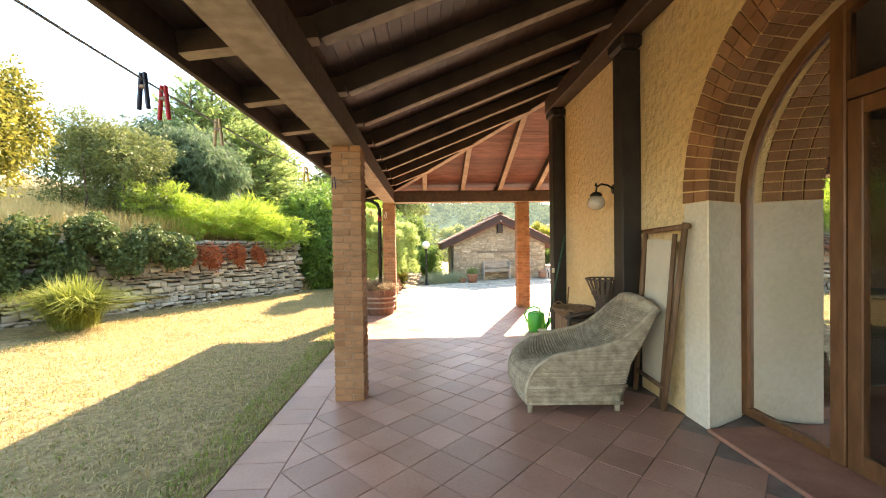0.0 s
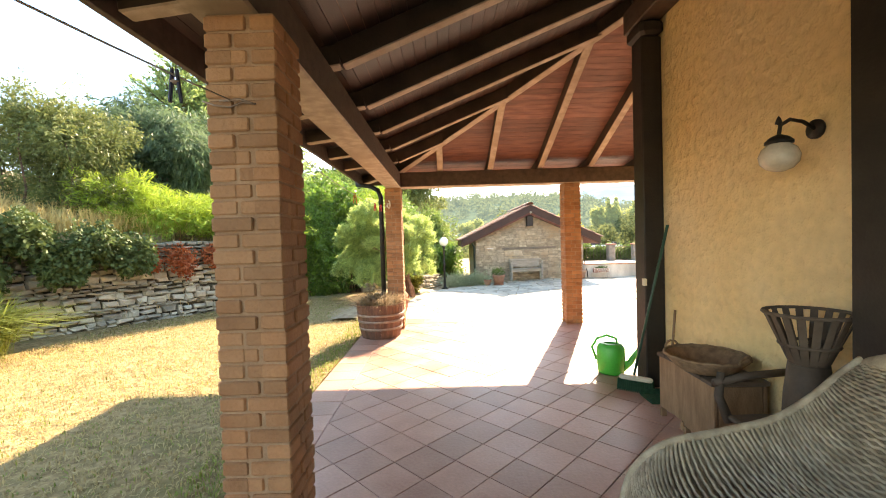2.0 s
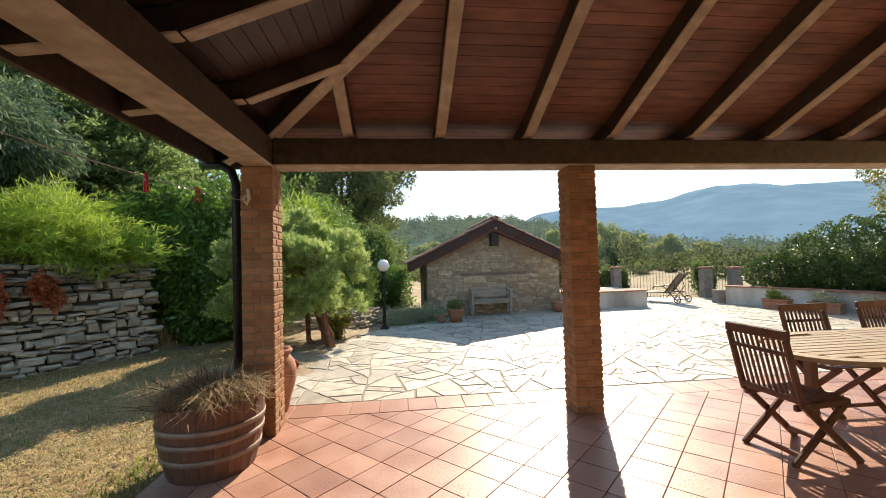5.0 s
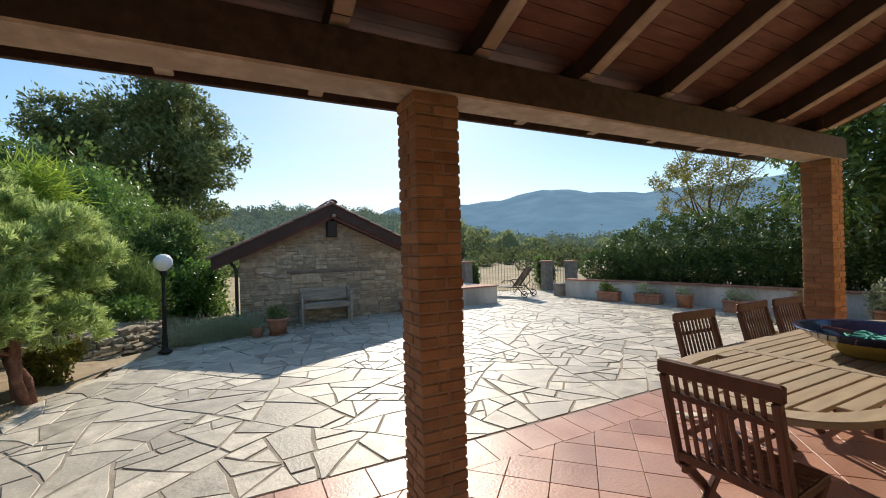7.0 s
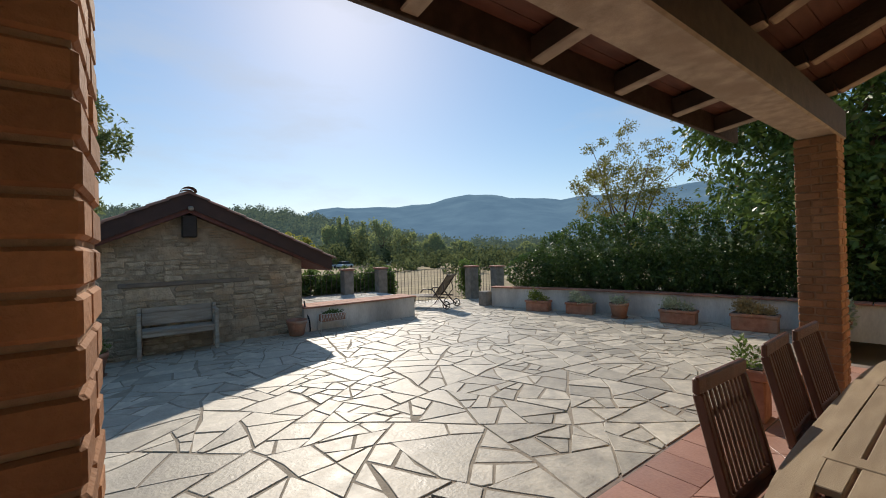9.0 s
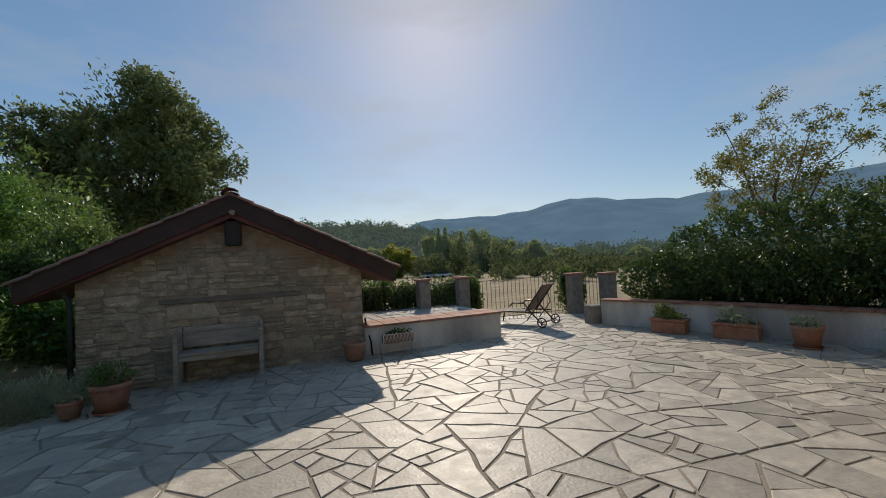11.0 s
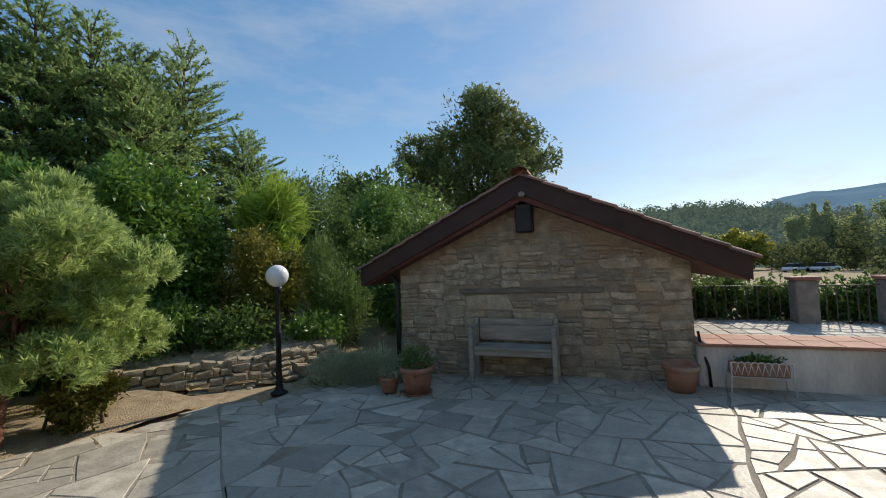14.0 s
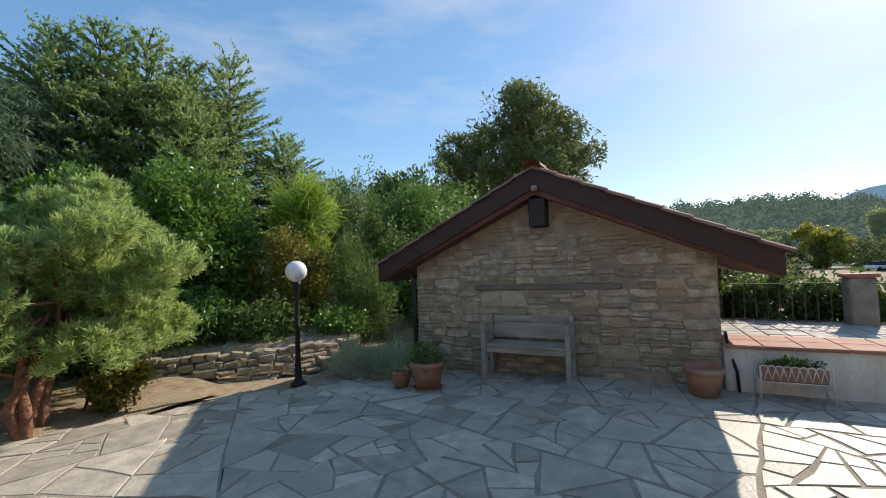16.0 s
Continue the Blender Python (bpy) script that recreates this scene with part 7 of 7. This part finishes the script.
tree("acacia_tree", "airy yellow-green acacia beyond the hedge", "tree", (28.5, 22.5, -1), lumps(27.8, 21.6, 5.2, 3.0, 5.4, 4.6, 90, 45, 0.10, 0.45, 0.95), 15000, 0.18, L_OLIVE, 0.16, None, 46, 0.35, 1, shell=0.7)
for x, y, w, s in ((4.3, 19.3, 0.75, 1), (5.2, 19.2, 0.75, 2), (6.0, 19.1, 0.7, 3), (6.8, 19.0, 0.7, 4), (7.6, 19.0, 0.6, 5), (8.3, 18.9, 0.35, 7), (11.3, 18.6, 0.45, 6)):
    shrub("fence_bush", "leafy rose bush behind the railing", "bush", lumps(x, y, 0.5, w, 0.4, 0.72, 9, 50 + s, 0.42), 7500, 0.085, L_MID, 60 + s, 0.5, "fence bushes")

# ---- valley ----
# Bluish emission paints the haze; the mottled base imitates shaded folds.
M_MOUNT = distance("hazed_mountain", (0.014, 0.026, 0.03), (0.058, 0.082, 0.08), (0.082, 0.145, 0.218), 0.012)
# The woods' glow is a fainter share of the painted haze.
M_WOODS = distance("hazed_far_woods", (0.05, 0.075, 0.045), (0.09, 0.115, 0.065), (0.025, 0.038, 0.042), 0.05)


def ridge(name, mat, label, prof, r0, r1, seed, rough):
    """A range of hills along a ring: height by bearing, foot at r0, crest at r1."""
    mb = MB()
    n, m = 150, 14
    az = np.linspace(prof[0][0], prof[-1][0], n)
    hs = np.interp(az, [p[0] for p in prof], [p[1] for p in prof])
    for j in range(m):
        f = j / (m - 2)
        for i in range(n):
            a = radians(az[i])
            r = r0 + (r1 - r0) * f
            h = -2 + (hs[i] + 2) * min(1, f) ** 0.8
            h += rough * hs[i] * noise.fractal((math.sin(a) * 9 + seed, math.cos(a) * 9, f * 3), 1, 2, 5) * min(1, f * 1.2)
            if j == m - 1:
                h *= 0.6
            mb.v.append((math.sin(a) * r, math.cos(a) * r, h))
    for j in range(m - 1):
        for i in range(n - 1):
            a = j * n + i
            mb.f.append((a, a + 1, a + n + 1, a + n))
    return whole(name, mb, mat, label, "hills", kind="structure", smooth=True)


ridge("backdrop_mountain", M_MOUNT, "long wooded mountain across the valley, blue from haze put in as glow", [(-60, 60), (0, 70), (16, 110), (18, 150), (20, 172), (22, 184), (24, 176), (27, 172), (31, 172), (36, 190), (40, 212), (46, 205), (53, 180), (60, 190), (75, 200), (110, 160)], 900, 1560, 1, 0.085)
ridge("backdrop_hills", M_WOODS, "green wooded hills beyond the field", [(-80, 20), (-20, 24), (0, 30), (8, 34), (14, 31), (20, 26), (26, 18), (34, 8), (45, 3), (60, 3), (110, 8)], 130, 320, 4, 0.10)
def far_crowns(name, label, leaf, n, per, size, seed, spot):
    """Many tree crowns, each a few uneven lumps of leaves, joined as one wood."""
    g = np.random.default_rng(seed)
    bl = []
    while len(bl) < n * 3:
        x, y, z, s, tall = spot(g)
        for q in range(3):
            o = g.normal(size=3) * s * 0.32
            bl.append((x + o[0], y + o[1], z + s * tall * 0.8 + o[2], s * 0.7, s * 0.7, s * tall * g.uniform(0.5, 0.8)))
    return tagged(new(name, leaf_mesh(name, leaf_cloud(bl, n * per, size, 0.75, seed, shell=0.3, lump=0.28), leaf)), label, "woodland", kind="stuff")


def hill_spot(g):
    a = radians(g.uniform(-42, 88))
    f = g.random() ** 0.75
    h = np.interp(math.degrees(a), [-80, -20, 0, 8, 14, 20, 26, 34, 45, 60, 110], [20, 24, 30, 34, 31, 26, 18, 8, 3, 3, 8])
    rr = 135 + 185 * f
    return math.sin(a) * rr, math.cos(a) * rr, -2 + (h + 2) * f ** 0.8 - 1.5, g.uniform(2.2, 4.6), g.uniform(0.8, 1.25)


def scrub_spot(g):
    while True:
        d = g.uniform(-38, 78)
        rr = g.uniform(44 if d < 14 else 60, 132)
        if rr > 100 or not 16.5 < d < 25:
            break
    a = radians(d)
    tall = 1.0 + (1.1 if 8 < d < 30 and rr > 100 else 0)
    return math.sin(a) * rr, math.cos(a) * rr, -2.0, g.uniform(1.0, 2.3) * (1.25 if rr > 100 else 1), g.uniform(0.7, 1.1) * tall


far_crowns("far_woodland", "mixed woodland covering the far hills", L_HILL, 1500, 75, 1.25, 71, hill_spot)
far_crowns("far_treeline", "uneven trees and scrub along the far field", L_FAR, 420, 170, 0.55, 72, scrub_spot)
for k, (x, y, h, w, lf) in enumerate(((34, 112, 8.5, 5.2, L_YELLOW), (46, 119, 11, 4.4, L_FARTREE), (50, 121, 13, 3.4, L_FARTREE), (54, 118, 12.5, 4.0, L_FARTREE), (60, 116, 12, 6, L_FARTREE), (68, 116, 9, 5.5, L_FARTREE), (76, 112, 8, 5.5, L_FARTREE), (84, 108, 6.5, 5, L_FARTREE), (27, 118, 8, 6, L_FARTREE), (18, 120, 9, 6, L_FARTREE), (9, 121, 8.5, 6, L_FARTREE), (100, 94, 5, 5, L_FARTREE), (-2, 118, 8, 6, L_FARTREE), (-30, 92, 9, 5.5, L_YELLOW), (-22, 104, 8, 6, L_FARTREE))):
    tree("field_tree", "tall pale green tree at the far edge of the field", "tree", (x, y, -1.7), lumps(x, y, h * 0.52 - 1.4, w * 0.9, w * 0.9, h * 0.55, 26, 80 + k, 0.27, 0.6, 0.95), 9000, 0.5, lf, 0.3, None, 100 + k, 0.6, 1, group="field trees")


# ---- terrace tiles ----
def clip(poly, a, b, c):
    """Keeps the part of a polygon where a*x + b*y <= c."""
    res = []
    for i in range(len(poly)):
        p, q = poly[i - 1], poly[i]
        dp, dq = a * p[0] + b * p[1] - c, a * q[0] + b * q[1] - c
        if (dp <= 0) != (dq <= 0):
            f = dp / (dp - dq)
            res.append((p[0] + (q[0] - p[0]) * f, p[1] + (q[1] - p[1]) * f))
        if dq <= 0:
            res.append(q)
    return res


random.seed(51)
H = 0.2115
TG = 0.2115 - 0.0042
tile_full = MB().prism([(-TG, 0), (0, -TG), (TG, 0), (0, TG)], -0.02, 0.0, 0.003, 0.0015).data("tile", M_TILE)
M_TILEREST = surface("terracotta_tile_far", (0.37, 0.185, 0.13), (0.46, 0.255, 0.185), 3.0, 0.32, 0.25, 45, 0.15, c3=(0.46, 0.28, 0.22), rough2=0.48, spec=0.36, island=True)
rest = MB()
count = 0
for i in range(-9, 46):
    for j in range(-54, 24):
        if (i + j) % 2:
            continue
        cx, cy = 0.21 + i * H, 4.97 + j * H
        if cx > 2.09 and cy < 5.85:
            continue
        poly = [(cx - TG, cy), (cx, cy - TG), (cx + TG, cy), (cx, cy + TG)]
        cut = clip(clip(clip(poly, -1, 0, 1.058), 1, 0, 9.4), 0, 1, 9.168)
        if len(cut) < 3:
            continue
        zj = random.uniform(-0.0012, 0.0012)
        near = -1.1 < cx < 2.2 and 1.6 < cy < 9.2 and count < 300
        if near and len(cut) == 4 and abs(cut[0][0] - poly[0][0]) < 1e-6 and cy + TG < 9.168 and cx - TG > -1.058:
            part("tile", tile_full, M_TILE, floor).matrix_basis = pose(cx, cy, zj, 0, 0, random.choice((0, 90, 180, 270)))
            count += 1
        elif near:
            part("tile", MB().prism(cut, -0.02, zj, 0.003, 0.0015), M_TILE, floor)
            count += 1
        else:
            rest.prism(cut, -0.02, zj, 0.003, 0.0015)
edge = MB().box(0, 0.295, 0, 0.365, -0.02, 0.001, 0.003).data("border_tile", M_TILE)
for k in range(35):
    part("border_tile", edge, M_TILE, floor).matrix_basis = pose(-1.06 + k * 0.30, 9.172 + 0.012 * math.sin(k * 0.3), random.uniform(-0.001, 0.001))
edge2 = MB().box(0, 0.355, 0, 0.295, -0.02, 0.001, 0.003).data("border_tile", M_TILE)
for k in range(50):
    part("border_tile", edge2, M_TILE, floor).matrix_basis = pose(-1.418, 9.245 - k * 0.30, random.uniform(-0.001, 0.001))
tagged(part("tiles_beyond", rest, M_TILEREST, floor), kind="stuff")

# ---- flagstones ----
fg = np.random.default_rng(61)


def area(poly):
    return 0.5 * abs(sum(poly[i - 1][0] * poly[i][1] - poly[i][0] * poly[i - 1][1] for i in range(len(poly))))


# crazy paving: slabs split across by uneven cuts
slabs = []


def compact(poly):
    """Twice the area over the girth, against the root of the area."""
    return 2 * area(poly) / sum(math.dist(poly[i - 1], poly[i]) for i in range(len(poly))) / math.sqrt(area(poly)) if area(poly) > 0.004 else 0


def split_slab(poly):
    a = area(poly)
    want = fg.choice([0.05, 0.08, 0.12, 0.16, 0.22, 0.30])
    pts = np.array(poly)
    c = pts.mean(0)
    u, sv, vt = np.linalg.svd(pts - c)
    if a < want and sv[0] < 2.6 * sv[1]:
        slabs.append(poly)
        return
    if a < 0.035:
        slabs.append(poly)
        return
    d = vt[0]
    for attempt in range(10):
        turn = fg.normal() * 0.42
        ax, ay = d[0] * math.cos(turn) - d[1] * math.sin(turn), d[0] * math.sin(turn) + d[1] * math.cos(turn)
        o = c + d * fg.uniform(-0.16, 0.16) * math.sqrt(a)
        k = ax * o[0] + ay * o[1]
        pieces = [clip(poly, ax, ay, k), clip(poly, -ax, -ay, -k)]
        if all(len(p) > 2 and compact(p) > 0.20 for p in pieces):
            break
    for piece in pieces:
        if len(piece) > 2 and area(piece) > 0.004:
            split_slab(piece)


split_slab([(-1.9, 9.5), (12.9, 9.5), (12.9, 19.9), (-1.9, 19.9)])
M_FLAGREST = surface("flagstone_far", (0.35, 0.31, 0.245), (0.55, 0.49, 0.39), 7.0, 0.46, 0.45, 32, 0.26, c3=(0.385, 0.345, 0.28), rough2=0.62, spec=0.5, island=True)
frest = MB()
fcount = 0
for poly in slabs:
    x, y = np.mean(poly, axis=0)
    if not inside(PATIO, x, y):
        continue
    fine = []
    for i in range(len(poly)):
        p, q = poly[i], poly[(i + 1) % len(poly)]
        m_ = max(1, int(math.dist(p, q) / 0.22))
        fine += [(p[0] + (q[0] - p[0]) * k / m_, p[1] + (q[1] - p[1]) * k / m_) for k in range(m_)]
    cxy = np.mean(poly, axis=0)
    big = math.sqrt(area(poly))
    poly = []
    for p in fine:
        wx = 0.05 * noise.noise((p[0] * 1.1, p[1] * 1.1, 2.0)) + 0.05 * noise.noise((p[0] * 4.3, p[1] * 4.3, 5.0))
        wy = 0.05 * noise.noise((p[0] * 1.1, p[1] * 1.1, 9.0)) + 0.05 * noise.noise((p[0] * 4.3, p[1] * 4.3, 12.0))
        poly.append((p[0] + wx, p[1] + wy))
    poly = clip(poly, 0, -1, -9.555)
    if len(poly) < 3:
        continue
    if sum((poly[i][0] - poly[i - 1][0]) * (poly[i][1] + poly[i - 1][1]) for i in range(len(poly))) > 0:
        poly = poly[::-1]
    n = len(poly)
    gap = fg.uniform(0.006, 0.016)
    jag = []
    for i in range(n):
        (px_, py_), (qx_, qy_), (rx_, ry_) = poly[i - 1], poly[i], poly[(i + 1) % n]
        e1, e2 = Vector((qx_ - px_, qy_ - py_)).normalized(), Vector((rx_ - qx_, ry_ - qy_)).normalized()
        n1, n2 = Vector((-e1.y, e1.x)), Vector((-e2.y, e2.x))
        m_ = n1 + n2
        if m_.length < 0.3:
            m_ = n1
        m_.normalize()
        k_ = min(2.2, 1 / max(0.3, m_.dot(n1)))
        w_ = gap * k_ * fg.uniform(0.75, 1.35)
        jag.append((qx_ + m_.x * w_, qy_ + m_.y * w_))
    if area(jag) < 0.008:
        continue
    z = patio_z(x, y) + fg.uniform(-0.003, 0.004)
    if 0.2 < x < 6.6 and 9.5 < y < 15.5 and fcount < 300:
        part("flagstone", MB().prism(jag, z - 0.03, z, 0.005, 0.003), M_FLAG, patio)
        fcount += 1
    else:
        frest.prism(jag, z - 0.03, z, 0.005, 0.003)
tagged(part("flagstones_beyond", frest, M_FLAGREST, patio), kind="stuff")
